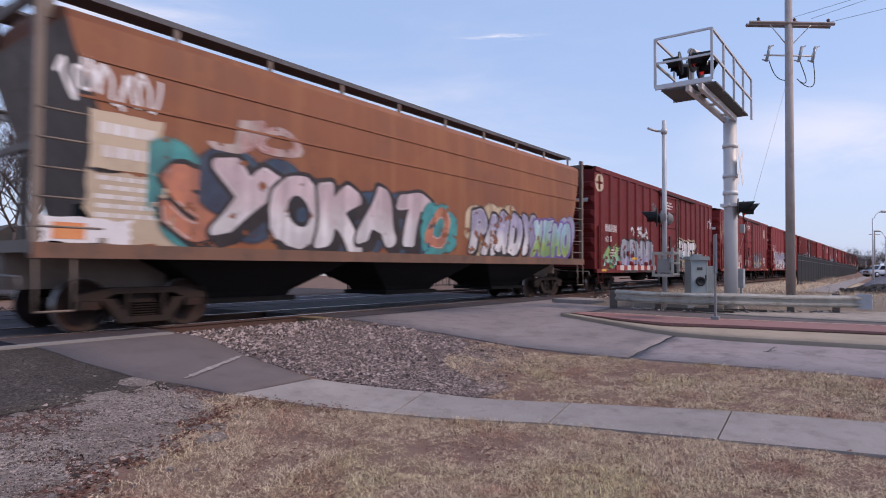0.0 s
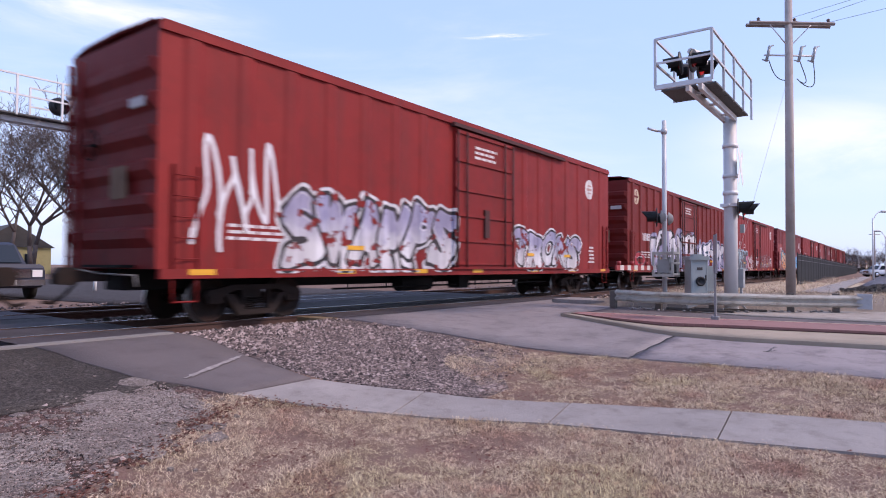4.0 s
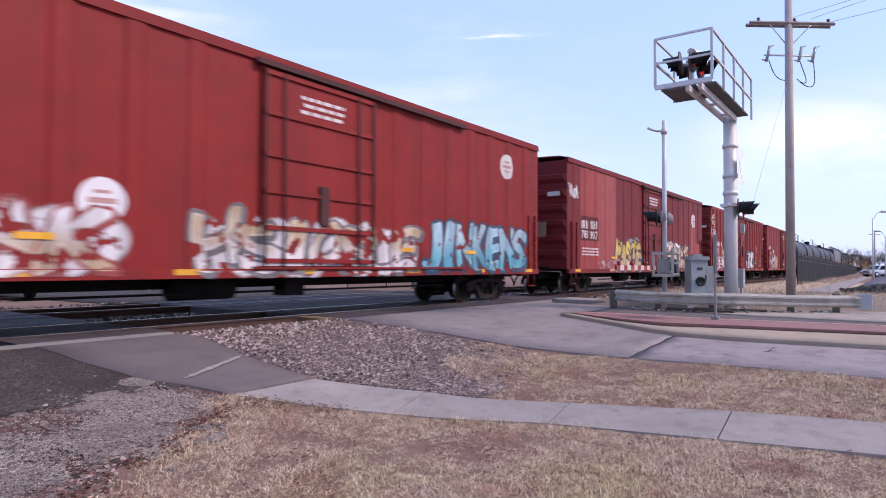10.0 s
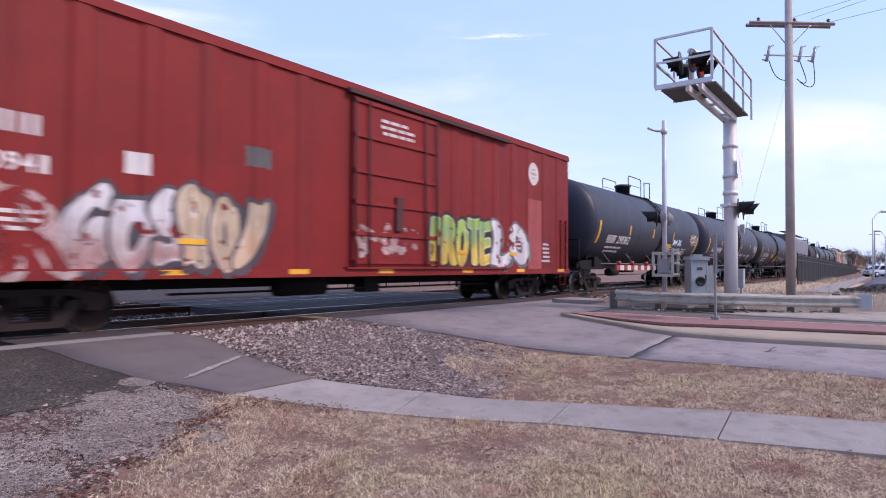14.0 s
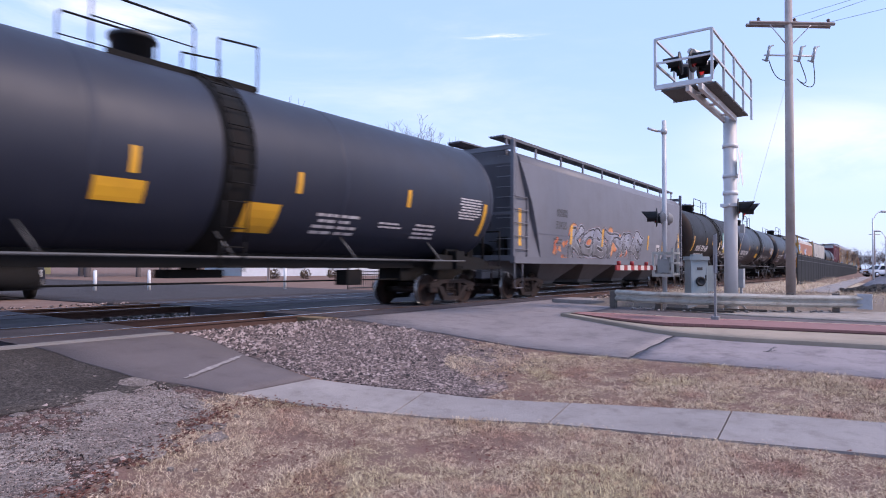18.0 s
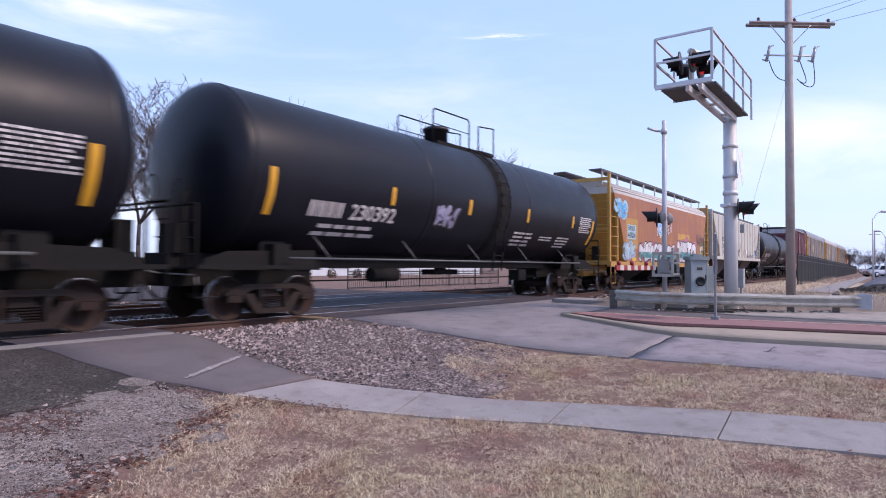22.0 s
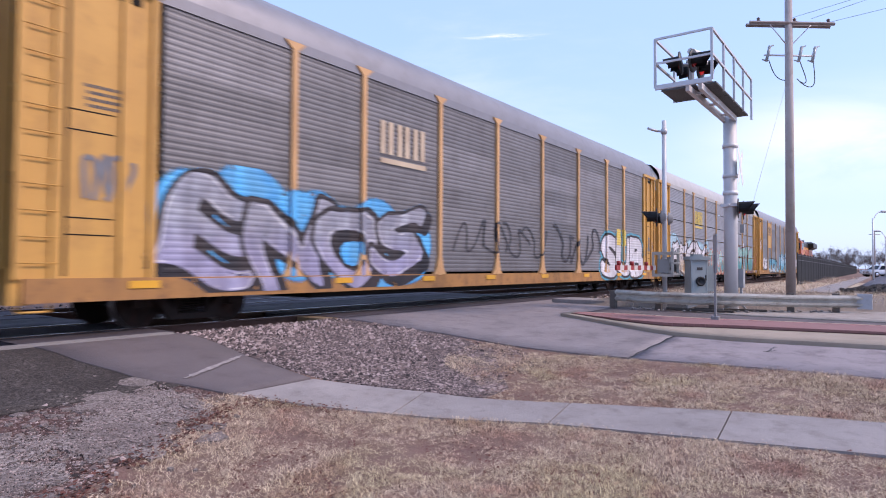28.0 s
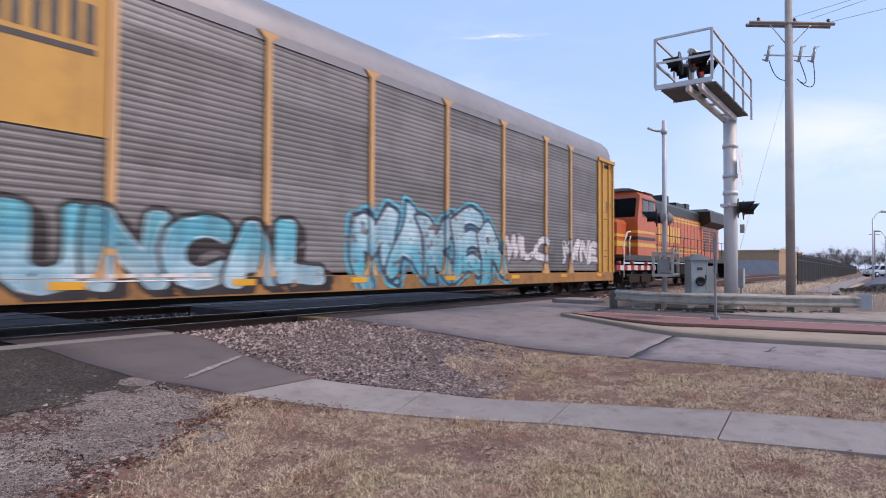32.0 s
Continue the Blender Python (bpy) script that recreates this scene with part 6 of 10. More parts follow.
def paint_job(fill, fill2, line, cloud, halo, wear, band):
    """Sprayed letters: fill fading into a second colour, outline, pale rim, soft cloud, worn so that the car shows through."""
    name = "_".join(["ink"] + [m.name if m else "none" for m in (fill, fill2, line, cloud, halo)] + [str(wear), str(band)])
    if name in MATS:
        return MATS[name]
    m = bpy.data.materials.new(name)
    MATS[name] = m
    m.use_nodes = True
    nt = m.node_tree
    nd, ln = nt.nodes, nt.links
    bsdf, out = nd["Principled BSDF"], nd["Material Output"]
    bsdf.inputs["Roughness"].default_value = 0.6
    bsdf.inputs["Specular IOR Level"].default_value = 0.3

    def attr(key):
        n = nd.new("ShaderNodeAttribute")
        n.attribute_name = key
        sep = nd.new("ShaderNodeSeparateXYZ")
        ln.new(n.outputs["Vector"], sep.inputs[0])
        return sep.outputs

    def step(src, a_, b_):
        r = nd.new("ShaderNodeMapRange")
        r.interpolation_type = "SMOOTHSTEP"
        r.inputs["From Min"].default_value, r.inputs["From Max"].default_value = a_, b_
        r.inputs["To Min"].default_value, r.inputs["To Max"].default_value = 0.0, 1.0
        ln.new(src, r.inputs["Value"])
        return r.outputs["Result"]

    def op(kind, a_, b_):
        n = nd.new("ShaderNodeMath")
        n.operation = kind
        n.use_clamp = kind in ("MAXIMUM", "MULTIPLY")
        for q, val in zip(n.inputs, (a_, b_)):
            if isinstance(val, float):
                q.default_value = val
            else:
                ln.new(val, q)
        return n.outputs[0]

    def mix(fac, a_, b_):
        n = nd.new("ShaderNodeMixRGB")
        for q, val in zip(n.inputs, (fac, a_, b_)):
            if isinstance(val, tuple):
                q.default_value = (*val, 1)
            elif isinstance(val, float):
                q.default_value = val
            else:
                ln.new(val, q)
        return n.outputs["Color"]

    tc = nd.new("ShaderNodeTexCoord")

    def noise_of(scale, detail=5, stretch=(1, 1, 1)):
        mp = nd.new("ShaderNodeMapping")
        mp.inputs["Scale"].default_value = stretch
        n = nd.new("ShaderNodeTexNoise")
        n.inputs["Scale"].default_value, n.inputs["Detail"].default_value = scale, detail
        ln.new(tc.outputs["Object"], mp.inputs["Vector"])
        ln.new(mp.outputs["Vector"], n.inputs["Vector"])
        return n.outputs["Fac"]

    ink, wash = attr("ink"), attr("wash")
    tone = lambda mat: (COLS[mat.name], COLS2[mat.name])
    blot = noise_of(2.2, 4)
    shade = lambda mat: mix(step(blot, 0.62, 0.38), *tone(mat))
    lift_ = op("ADD", wash[1], op("MULTIPLY", op("SUBTRACT", noise_of(3.0, 3), 0.5), 0.7))
    if band:
        pick = op("MULTIPLY", step(lift_, 0.52, 0.48), step(lift_, 0.20, 0.24))
    else:
        pick = step(lift_, 0.75, 0.25)
    inner = mix(pick, shade(fill), shade(fill2))
    gleam = op("MULTIPLY", op("MULTIPLY", step(ink[0], -0.018, -0.028), step(ink[0], -0.055, -0.045)), step(noise_of(1.6, 2), 0.50, 0.56))
    inner = mix(op("MULTIPLY", gleam, 0.8), inner, (0.62, 0.61, 0.63))
    drop = shade(cloud) if cloud else shade(halo or line)
    c = mix(step(ink[2], 0.004, -0.008), drop, shade(line))
    if halo:
        c = mix(step(ink[1], 0.175, 0.150), c, shade(halo))
    c = mix(step(ink[1], 0.098, 0.084), c, shade(line))
    c = mix(step(ink[0], 0.006, -0.006), c, inner)
    grime = step(noise_of(1.0, 5, (3.0, 3.0, 0.25)), 0.56, 0.40)
    c = mix(op("MULTIPLY", op("SUBTRACT", 1.0, grime), 0.28), c, (0.07, 0.045, 0.04))
    ln.new(c, bsdf.inputs["Base Color"])
    cover = op("MAXIMUM", step(ink[1], 0.185 if halo else 0.104, 0.150 if halo else 0.08), step(ink[2], 0.006, -0.01))
    if cloud:
        cover = op("MAXIMUM", cover, step(wash[0], 0.05, -0.06))
    flake = step(op("ADD", noise_of(4.0, 5), op("MULTIPLY", noise_of(0.9, 3), 0.5)), 1.03 - 0.38 * wear, 0.97 - 0.38 * wear)
    cover = op("MULTIPLY", cover, flake)
    clear = nd.new("ShaderNodeBsdfTransparent")
    ms = nd.new("ShaderNodeMixShader")
    ln.new(cover, ms.inputs[0])
    ln.new(clear.outputs[0], ms.inputs[1])
    ln.new(bsdf.outputs[0], ms.inputs[2])
    ln.new(ms.outputs[0], out.inputs["Surface"])
    return m


COATS = collections.Counter()


def graffiti(car, word, x0, x1, z0, z1, fill, line, cloud=None, side=None, seed=1, accent=None, slant=0.1, label="", fat=0.07, wild=1.0, puff=1.0, halo=None, wear=0.35, band=False, drop=0.05):
    """A sprayed piece of fat rounded letters: soft cloud behind, dropped edge, outline and fading fill, pressed onto the side of the car."""
    r = random.Random(seed)
    side_y, xcuts, zcuts = side
    w, h = x1 - x0, z1 - z0
    d = 0.02 if h < 0.7 else 0.034 if h < 1.5 else 0.042
    ax, bx, az, bz = x0 - 0.35, x1 + 0.35, max(z0 - 0.03, 0.5), z1 + 0.35
    grid = lambda a, b, cuts: np.unique(np.round(np.concatenate((np.arange(a, b + d, d), [c + k for c in cuts if a < c < b for k in (0.0,)])), 4))
    gx, gz = grid(ax, bx, xcuts), grid(az, bz, zcuts)
    X, Z = np.meshgrid(gx, gz)
    D, E, S = np.full(X.shape, 9.0), np.full(X.shape, 9.0), np.full(X.shape, 9.0)
    n = len(word)
    q_ = min(1.2, max(0.3, h / 1.75))   # line width goes with the size of the letters
    rim = 0.085 * q_
    for i, ch in enumerate(word):
        if ch == " ":
            continue
        cw = w / n * (1.0 + 0.12 * r.random() * wild) - 2 * fat * h * 0.55
        ch_ = h * (0.94 - 0.14 * r.random() * wild) - 2 * fat * h - 0.06
        cx, cz = x0 + w * (i + 0.5) / n, z0 + h * 0.5 + h * r.uniform(-0.06, 0.06) * wild
        rot, sl, bul, ph, kx = r.uniform(-0.16, 0.16) * wild, slant + r.uniform(-0.14, 0.14) * wild, r.uniform(-0.4, 0.4) * wild, r.uniform(0, 6), r.uniform(0.6, 1.0)

        def local(px, pz):
            u, v = px - cx, pz - cz
            u, v = u * math.cos(rot) + v * math.sin(rot), v * math.cos(rot) - u * math.sin(rot)
            q = v / h
            u = (u - sl * v) / (1 + bul * np.clip(q, -0.6, 0.6)) + 0.05 * h * wild * np.sin(q * 7 * kx + ph)
            v = v + 0.05 * h * wild * np.sin(u / max(cw, 0.1) * 5 + ph * 2)
            return depth_in_letter(ch, u, v, max(cw, 0.08), max(ch_, 0.1)) - fat * h

        near = np.abs(gx - cx) < cw * 0.8 + h * 0.45
        xs, zs = X[:, near], Z[:, near]
        a = local(xs, zs)
        D[:, near] = np.minimum(np.maximum(D[:, near], rim - a), a)
        E[:, near] = np.minimum(E[:, near], a)
        S[:, near] = np.minimum(S[:, near], local(xs - drop * h, zs + drop * 0.8 * h) - rim)
    C = np.full(X.shape, 9.0)
    if cloud:
        k = max(5, int(w / h * 3.4))
        for i in range(k):
            cx, cz = x0 + w * (i + r.uniform(0.1, 0.9)) / k, z0 + h * r.uniform(0.3, 0.74)
            rx, rz = h * r.uniform(0.34, 0.52) * puff, h * r.uniform(0.36, 0.5) * puff
            C = np.minimum(C, (np.hypot((X - cx) / rx, (Z - cz) / rz) - 1) * min(rx, rz))
    seen = (E < 0.22 * q_) | (S < 0.02) | (C < 0.06)
    keep = seen[:-1, :-1] | seen[1:, :-1] | seen[:-1, 1:] | seen[1:, 1:]
    for a, b in GAPS.get(side_y, ()):
        mid = (gz[:-1] + gz[1:]) / 2
        keep[(mid > a) & (mid < b), :] = False
    nz, nx = X.shape
    idx = np.arange(nz * nx).reshape(nz, nx)
    quads = np.stack((idx[:-1, :-1], idx[:-1, 1:], idx[1:, 1:], idx[1:, :-1]), -1)[keep]
    used, inv = np.unique(quads, return_inverse=True)
    COATS[car.name] += 1
    lift = 0.007 + 0.0007 * COATS[car.name]
    xs, zs = X.ravel()[used], Z.ravel()[used]
    me = bpy.data.meshes.new("graffiti")
    me.from_pydata([(x, side_y(x, z) - lift, z) for x, z in zip(xs.tolist(), zs.tolist())], [], inv.reshape(-1, 4).tolist())
    for key, trio in (("ink", (D / q_, E / q_, S / q_)), ("wash", (C, np.clip((Z - z0) / h, 0, 1), X))):
        lay = me.attributes.new(key, "FLOAT_VECTOR", "POINT")
        lay.data.foreach_set("vector", np.stack([q.ravel()[used] for q in trio], -1).astype(np.float32).ravel())
    me.materials.append(paint_job(fill, accent or fill, line, cloud, halo, wear, band))
    ob = part("graffiti", me, None, car, label or "painted graffiti lettering")
    ob["kind"] = "stuff"
    return ob


def scrawl(car, x0, x1, z0, z1, mat, side, seed=1, n=3, width=0.05):
    """Thin hand-drawn tags: looping lines of spray paint."""
    r = random.Random(seed)
    side_y, xcuts, zcuts = side
    bm = bmesh.new()
    layer = bm.verts.layers.float.new("lift")
    for k in range(n):
        pts = []
        m_ = 26
        f1, f2, p1, p2 = r.uniform(2, 4), r.uniform(3, 6), r.uniform(0, 6), r.uniform(0, 6)
        xa, xb = x0 + (x1 - x0) * k / n, x0 + (x1 - x0) * (k + 1.15) / n
        for i in range(m_):
            t = i / (m_ - 1)
            pts.append(Vector((xa + (xb - xa) * (t + 0.12 * math.sin(f2 * t * 3 + p2)), 0, (z0 + z1) / 2 + (z1 - z0) * 0.46 * math.sin(f1 * t * 3.2 + p1) * (0.7 + 0.3 * math.cos(f2 * t * 2)))))
        for a, b in zip(pts, pts[1:]):
            d = (b - a)
            if d.length < 1e-4:
                continue
            n_ = Vector((-d.z, 0, d.x)).normalized() * width / 2
            vs = [bm.verts.new(p) for p in (a - n_, b - n_ + d * 0.15, b + n_ + d * 0.15, a + n_)]
            for v in vs:
                v[layer] = 0.016
            bm.faces.new(vs)
    lay_on(bm, layer, side_y, xcuts, zcuts)
    ob = part("graffiti", mesh_of("graffiti", bm, mat), None, car, "thin scrawled spray paint tag")
    ob["kind"] = "stuff"
    return ob


def paint_patch(car, x0, x1, z0, z1, mat, side, name="paint_patch", lift=0.0015, label="", rough=0.0, seed=1):
    side_y, xcuts, zcuts = side
    r = random.Random(seed)
    bm = bmesh.new()
    layer = bm.verts.layers.float.new("lift")
    n = 10 if rough else 1
    pts = [(x0 + (x1 - x0) * i / n, z0 + r.uniform(0, rough)) for i in range(n)] + [(x1 - r.uniform(0, rough), z0 + (z1 - z0) * i / n) for i in range(n)]
    pts += [(x1 - (x1 - x0) * i / n, z1 - r.uniform(0, rough)) for i in range(n)] + [(x0 + r.uniform(0, rough), z1 - (z1 - z0) * i / n) for i in range(n)]
    vs = [bm.verts.new((x, 0, z)) for x, z in pts]
    for v in vs:
        v[layer] = lift
    bm.faces.new(vs)
    lay_on(bm, layer, side_y, xcuts, zcuts)
    return part(name, mesh_of(name, bm, mat), None, car, label)


def bars(car, x0, x1, z0, z1, rows, mat, side, seed=1, lift=0.004, name="stencil_print"):
    """Unreadable small print: broken bars in rows."""
    r = random.Random(seed)
    side_y, xcuts, zcuts = side
    bm = bmesh.new()
    layer = bm.verts.layers.float.new("lift")
    dz = (z1 - z0) / rows
    for k in range(rows):
        x = x0 + (x1 - x0) * r.uniform(0, 0.12)
        end = x1 - (x1 - x0) * r.uniform(0, 0.25)
        while x < end:
            w = (x1 - x0) * r.uniform(0.1, 0.26)
            z = z1 - dz * (k + 0.72)
            vs = [bm.verts.new(p) for p in ((x, 0, z), (min(x + w, x1), 0, z), (min(x + w, x1), 0, z + dz * 0.5), (x, 0, z + dz * 0.5))]
            for v in vs:
                v[layer] = lift
            bm.faces.new(vs)
            x += w + (x1 - x0) * 0.035
    lay_on(bm, layer, side_y, xcuts, zcuts)
    ob = part(name, mesh_of(name, bm, mat), None, car)
    ob["kind"] = "stuff"
    return ob


def digits(car, word, x0, x1, z0, z1, mat, side, lift=0.005, name="stencil_number", fat=0.02):
    side_y, xcuts, zcuts = side
    bm = bmesh.new()
    layer = bm.verts.layers.float.new("lift")
    w = (x1 - x0) / len(word)
    for i, ch in enumerate(word):
        if ch == " ":
            continue
        vs, _ = glyph(ch, 0.0)
        gx0, gx1 = min(v[0] for v in vs), max(v[0] for v in vs)
        gy0, gy1 = min(v[1] for v in vs), max(v[1] for v in vs)
        put_glyph(bm, ch, fat, lambda gx, gy: (x0 + w * i + (gx - gx0) / (gx1 - gx0) * w * (0.8 if ch != "1" else 0.35) + (0 if ch != "1" else w * 0.22), z0 + (gy - gy0) / (gy1 - gy0) * (z1 - z0)), 0, lift, layer)
    lay_on(bm, layer, side_y, xcuts, zcuts)
    ob = part(name, mesh_of(name, bm, mat), None, car)
    ob["kind"] = "stuff"
    return ob


def initials(car, n, x0, x1, z0, z1, mat, side, lift=0.005):
    """An owner's initials as plain blocks of their size."""
    side_y, xcuts, zcuts = side
    bm = bmesh.new()
    layer = bm.verts.layers.float.new("lift")
    w = (x1 - x0) / n
    for i in range(n):
        a, b = x0 + w * i, x0 + w * (i + 0.74)
        m_, k_ = (a + b) / 2, (b - a) * 0.12
        for q in (((a, z0), (m_ - k_, z0), (m_ - k_, z1), (a, z1)), ((m_ + k_, z0), (b, z0), (b, z1), (m_ + k_, z1))):
            vs = [bm.verts.new((x, 0, z)) for x, z in q]
            for v in vs:
                v[layer] = lift
            bm.faces.new(vs)
    lay_on(bm, layer, side_y, xcuts, zcuts)
    ob = part("stencil_block", mesh_of("stencil_block", bm, mat), None, car)
    ob["kind"] = "stuff"
    return ob


def roundel(car, cx, cz, rad, side, mat=None, cross=None):
    side_y, xcuts, zcuts = side
    bm = bmesh.new()
    layer = bm.verts.layers.float.new("lift")
    vs = [bm.verts.new((cx + rad * math.cos(i * math.tau / 24), 0, cz + rad * math.sin(i * math.tau / 24))) for i in range(24)]
    for v in vs:
        v[layer] = 0.004
    bm.faces.new(vs).material_index = 0
    for q in ((-0.13, 0.13, -0.75, 0.75), (-0.75, 0.75, -0.13, 0.13)) if cross else ((-0.6, 0.6, -0.12, 0.12), (-0.35, 0.35, 0.3, 0.45), (-0.35, 0.35, -0.45, -0.3)):
        vs = [bm.verts.new((cx + rad * a, 0, cz + rad * b)) for a, b in ((q[0], q[2]), (q[1], q[2]), (q[1], q[3]), (q[0], q[3]))]
        for v in vs:
            v[layer] = 0.006
        bm.faces.new(vs).material_index = 1
    lay_on(bm, layer, side_y, xcuts, zcuts)
    return part("emblem", mesh_of("emblem", bm, [mat or stencil, cross or surface("emblem_faded", (0.42, 0.2, 0.18), (0.4, 0.3, 0.28), 0.7, bump=0)]), None, car, "round white emblem")


# ---- boxcars ----
BOARD = surface("old_board", (0.30, 0.19, 0.12), (0.22, 0.14, 0.09), 0.8, amount=0.3, bump=0.1)


BOX_L, BOX_H = 19.5, 5.14


GRIMY = surface("grimy_red_steel", (0.075, 0.018, 0.017), (0.045, 0.014, 0.014), 0.8, dirt=(0.03, 0.015, 0.014), amount=0.5, bump=0.1)


def rib_layout(L, door, pitch=1.06, first=0.62):
    out, x = [], first
    while x < L - 0.3:
        if not (door[0] - 0.25 < x < door[1] + 0.25):
            out.append(x)
        x += pitch
    return out


def box_side(L, door, y_wall=-1.55, rise=0.05, a=0.19, b=0.12):
    """The near side's depth along x, with its ribs, and the folds at which it bends."""
    ribs = rib_layout(L, door)
    def side_y(x, z):
        if door[0] < x < door[1] and 1.05 < z < 4.85:
            return y_wall - 0.075
        if z < 1.0:
            return -1.625
        for c in ribs:
            d = abs(x - c)
            if d < b:
                return y_wall - rise
            if d < a:
                return y_wall - rise * (a - d) / (a - b)
        return y_wall
    cuts = [c + k for c in ribs for k in (-a, -b, b, a)] + [door[0], door[1]]
    return side_y, cuts, [1.0]


def make_boxcar(label, paint, L=BOX_L, H=BOX_H, door=(8.25, 11.45), cap=None, old=False, dark=None):
    car = thing("boxcar", label, "boxcar", "boxcars of the train")
    dark = dark or frame_mat
    rise = 0.07 if old else 0.032
    sd = box_side(L, door, rise=rise)
    ribs = rib_layout(L, door)
    for s in (-1, 1):
        bm = bmesh.new()
        xs = [0.0] + sorted(c + k for c in ribs for k in (-0.19, -0.12, 0.12, 0.19)) + [L]
        lo = [bm.verts.new((x, s * -sd[0](x, 3.0 if not door[0] < x < door[1] else 9), 1.0)) for x in xs]
        hi = [bm.verts.new((x, v.co.y, H - 0.2)) for x, v in zip(xs, lo)]
        for i in range(len(xs) - 1):
            bm.faces.new((lo[i], lo[i + 1], hi[i + 1], hi[i]))
        box(bm, 0, L, min(s * 1.3, s * 1.545), max(s * 1.3, s * 1.545), 1.0, 1.02)
        part("side_wall", bm, paint, car)
        bm = bmesh.new()
        box(bm, 0.05, L - 0.05, min(s * 1.5, s * 1.62), max(s * 1.5, s * 1.62), 0.84, 1.005)
        part("side_sill", bm, paint, car)
        bm = bmesh.new()
        box(bm, 0, L, min(s * 1.5, s * 1.60), max(s * 1.5, s * 1.60), H - 0.2, H - 0.07)
        part("top_chord", bm, paint, car)
        # door: panel, bars, lock rods, tracks
        bm = bmesh.new()
        y0, y1 = sorted((s * 1.5, s * 1.62))
        box(bm, door[0] + 0.06, door[1] - 0.06, y0, y1, 1.06, H - 0.3)
        dr = part("sliding_door", bm, paint, car)
        bm = bmesh.new()
        yb = sorted((s * 1.62, s * 1.665))
        for z in (1.12, 1.75, 2.45, 3.15, 3.95, H - 0.42):
            box(bm, door[0] + 0.08, door[1] - 0.08, *yb, z, z + 0.085)
        part("door_rib", bm, paint, dr)
        bm = bmesh.new()
        for x in (door[0] + 0.1, door[0] + 0.55, door[1] - 0.6, door[1] - 0.12):
            rod(bm, (x, s * 1.69, 1.05), (x, s * 1.69, H - 0.35), 0.025, 6)
        box(bm, (door[0] + door[1]) / 2 - 0.12, (door[0] + door[1]) / 2 + 0.12, *sorted((s * 1.62, s * 1.69)), 1.9, 2.7)
        part("lock_rod", bm, GRIMY, dr)
        bm = bmesh.new()
        box(bm, door[0] - 0.1, min(L - 1.5, door[1] + 3.6), *sorted((s * 1.56, s * 1.70)), H - 0.27, H - 0.17)
        part("door_track", bm, GRIMY, car)
        bm = bmesh.new()
        box(bm, door[0] - 0.1, min(L - 1.5, door[1] + 3.6), *sorted((s * 1.56, s * 1.68)), 1.0, 1.05)
        part("lower_track", bm, paint, car)
    # ends with pressed horizontal ribs
    for x, s in ((0, -1), (L, 1)):
        bm = bmesh.new()
        zs, prof = [1.0], [0.0]
        n = 6
        for k in range(n):
            z = 1.35 + k * (H - 1.75) / n
            zs += [z, z + 0.16, z + 0.30, z + 0.36]
            prof += [0.0, 0.085, 0.085, 0.0]
        zs.append(H - 0.12)
        prof.append(0.0)
        cols = []
        for y, k in ((-1.55, 0.0), (-1.42, 1.0), (1.42, 1.0), (1.55, 0.0)):
            cols.append([bm.verts.new((x + s * 0.002 + s * p * k, y, z)) for z, p in zip(zs, prof)])
        for a, b in zip(cols, cols[1:]):
            for i in range(len(zs) - 1):
                bm.faces.new((a[i], b[i], b[i + 1], a[i + 1]))
        part("end_wall", bm, paint, car)
        bm = bmesh.new()
        box(bm, *sorted((x + s * 0.09, x + s * 0.105)), -0.75, -0.2, 2.2, 2.75)
        part("placard_board", bm, BOARD, car, "weathered placard board")
        bm = bmesh.new()
        box(bm, *sorted((x + s * 0.09, x + s * 0.10)), -1.3, -0.8, 3.7, 3.86)
        part("end_number", bm, stencil, car)
        if s < 0:
            bm = bmesh.new()
            for k in range(16):
                a0, a1 = k * math.tau / 16, (k + 1) * math.tau / 16
                rod(bm, (x - 0.2, 0.35 + 0.27 * math.cos(a0), 3.2 + 0.27 * math.sin(a0)), (x - 0.2, 0.35 + 0.27 * math.cos(a1), 3.2 + 0.27 * math.sin(a1)), 0.014, 5)
            for k in range(3):
                a0 = k * math.tau / 3
                rod(bm, (x - 0.2, 0.35, 3.2), (x - 0.2, 0.35 + 0.27 * math.cos(a0), 3.2 + 0.27 * math.sin(a0)), 0.012, 5)
            rod(bm, (x - 0.2, 0.35, 3.2), (x, 0.35, 3.2), 0.03, 8)
            part("brake_wheel", bm, frame_mat, car)
        add_end_ladder(car, x + s * 0.08, s, 0.95, 0.45, 1.0, H - 0.3, 9, paint)
        bm = bmesh.new()
        box(bm, min(x, x + s * 0.25), max(x, x + s * 0.25), -0.9, 0.5, 1.02, 1.07)
        part("crossover_platform", bm, dark, car)
    bm = bmesh.new()
    n = 16
    rows = []
    for i in range(n + 1):
        for dx, up_ in ((-0.06, 0.0), (-0.035, 0.045), (0.035, 0.045), (0.06, 0.0)):
            x = L * i / n + dx
            if -0.001 <= x <= L + 0.001 or (i == 0 and dx > 0) or (i == n and dx < 0):
                rows.append([bm.verts.new((x, y, z + (up_ if abs(y) < 1.3 else 0))) for y, z in ((-1.6, H - 0.07), (-1.6, H - 0.02), (-1.45, H), (-1.2, H + 0.015), (0, H + 0.06), (1.2, H + 0.015), (1.45, H), (1.6, H - 0.02), (1.6, H - 0.07))])
    for r_, q_ in zip(rows, rows[1:]):
        for k in range(8):
            bm.faces.new((r_[k], r_[k + 1], q_[k + 1], q_[k]))
    part("roof", bm, cap or paint, car)
    bm = bmesh.new()
    box(bm, 0.1, L - 0.1, -0.35, 0.35, 0.62, 1.0)
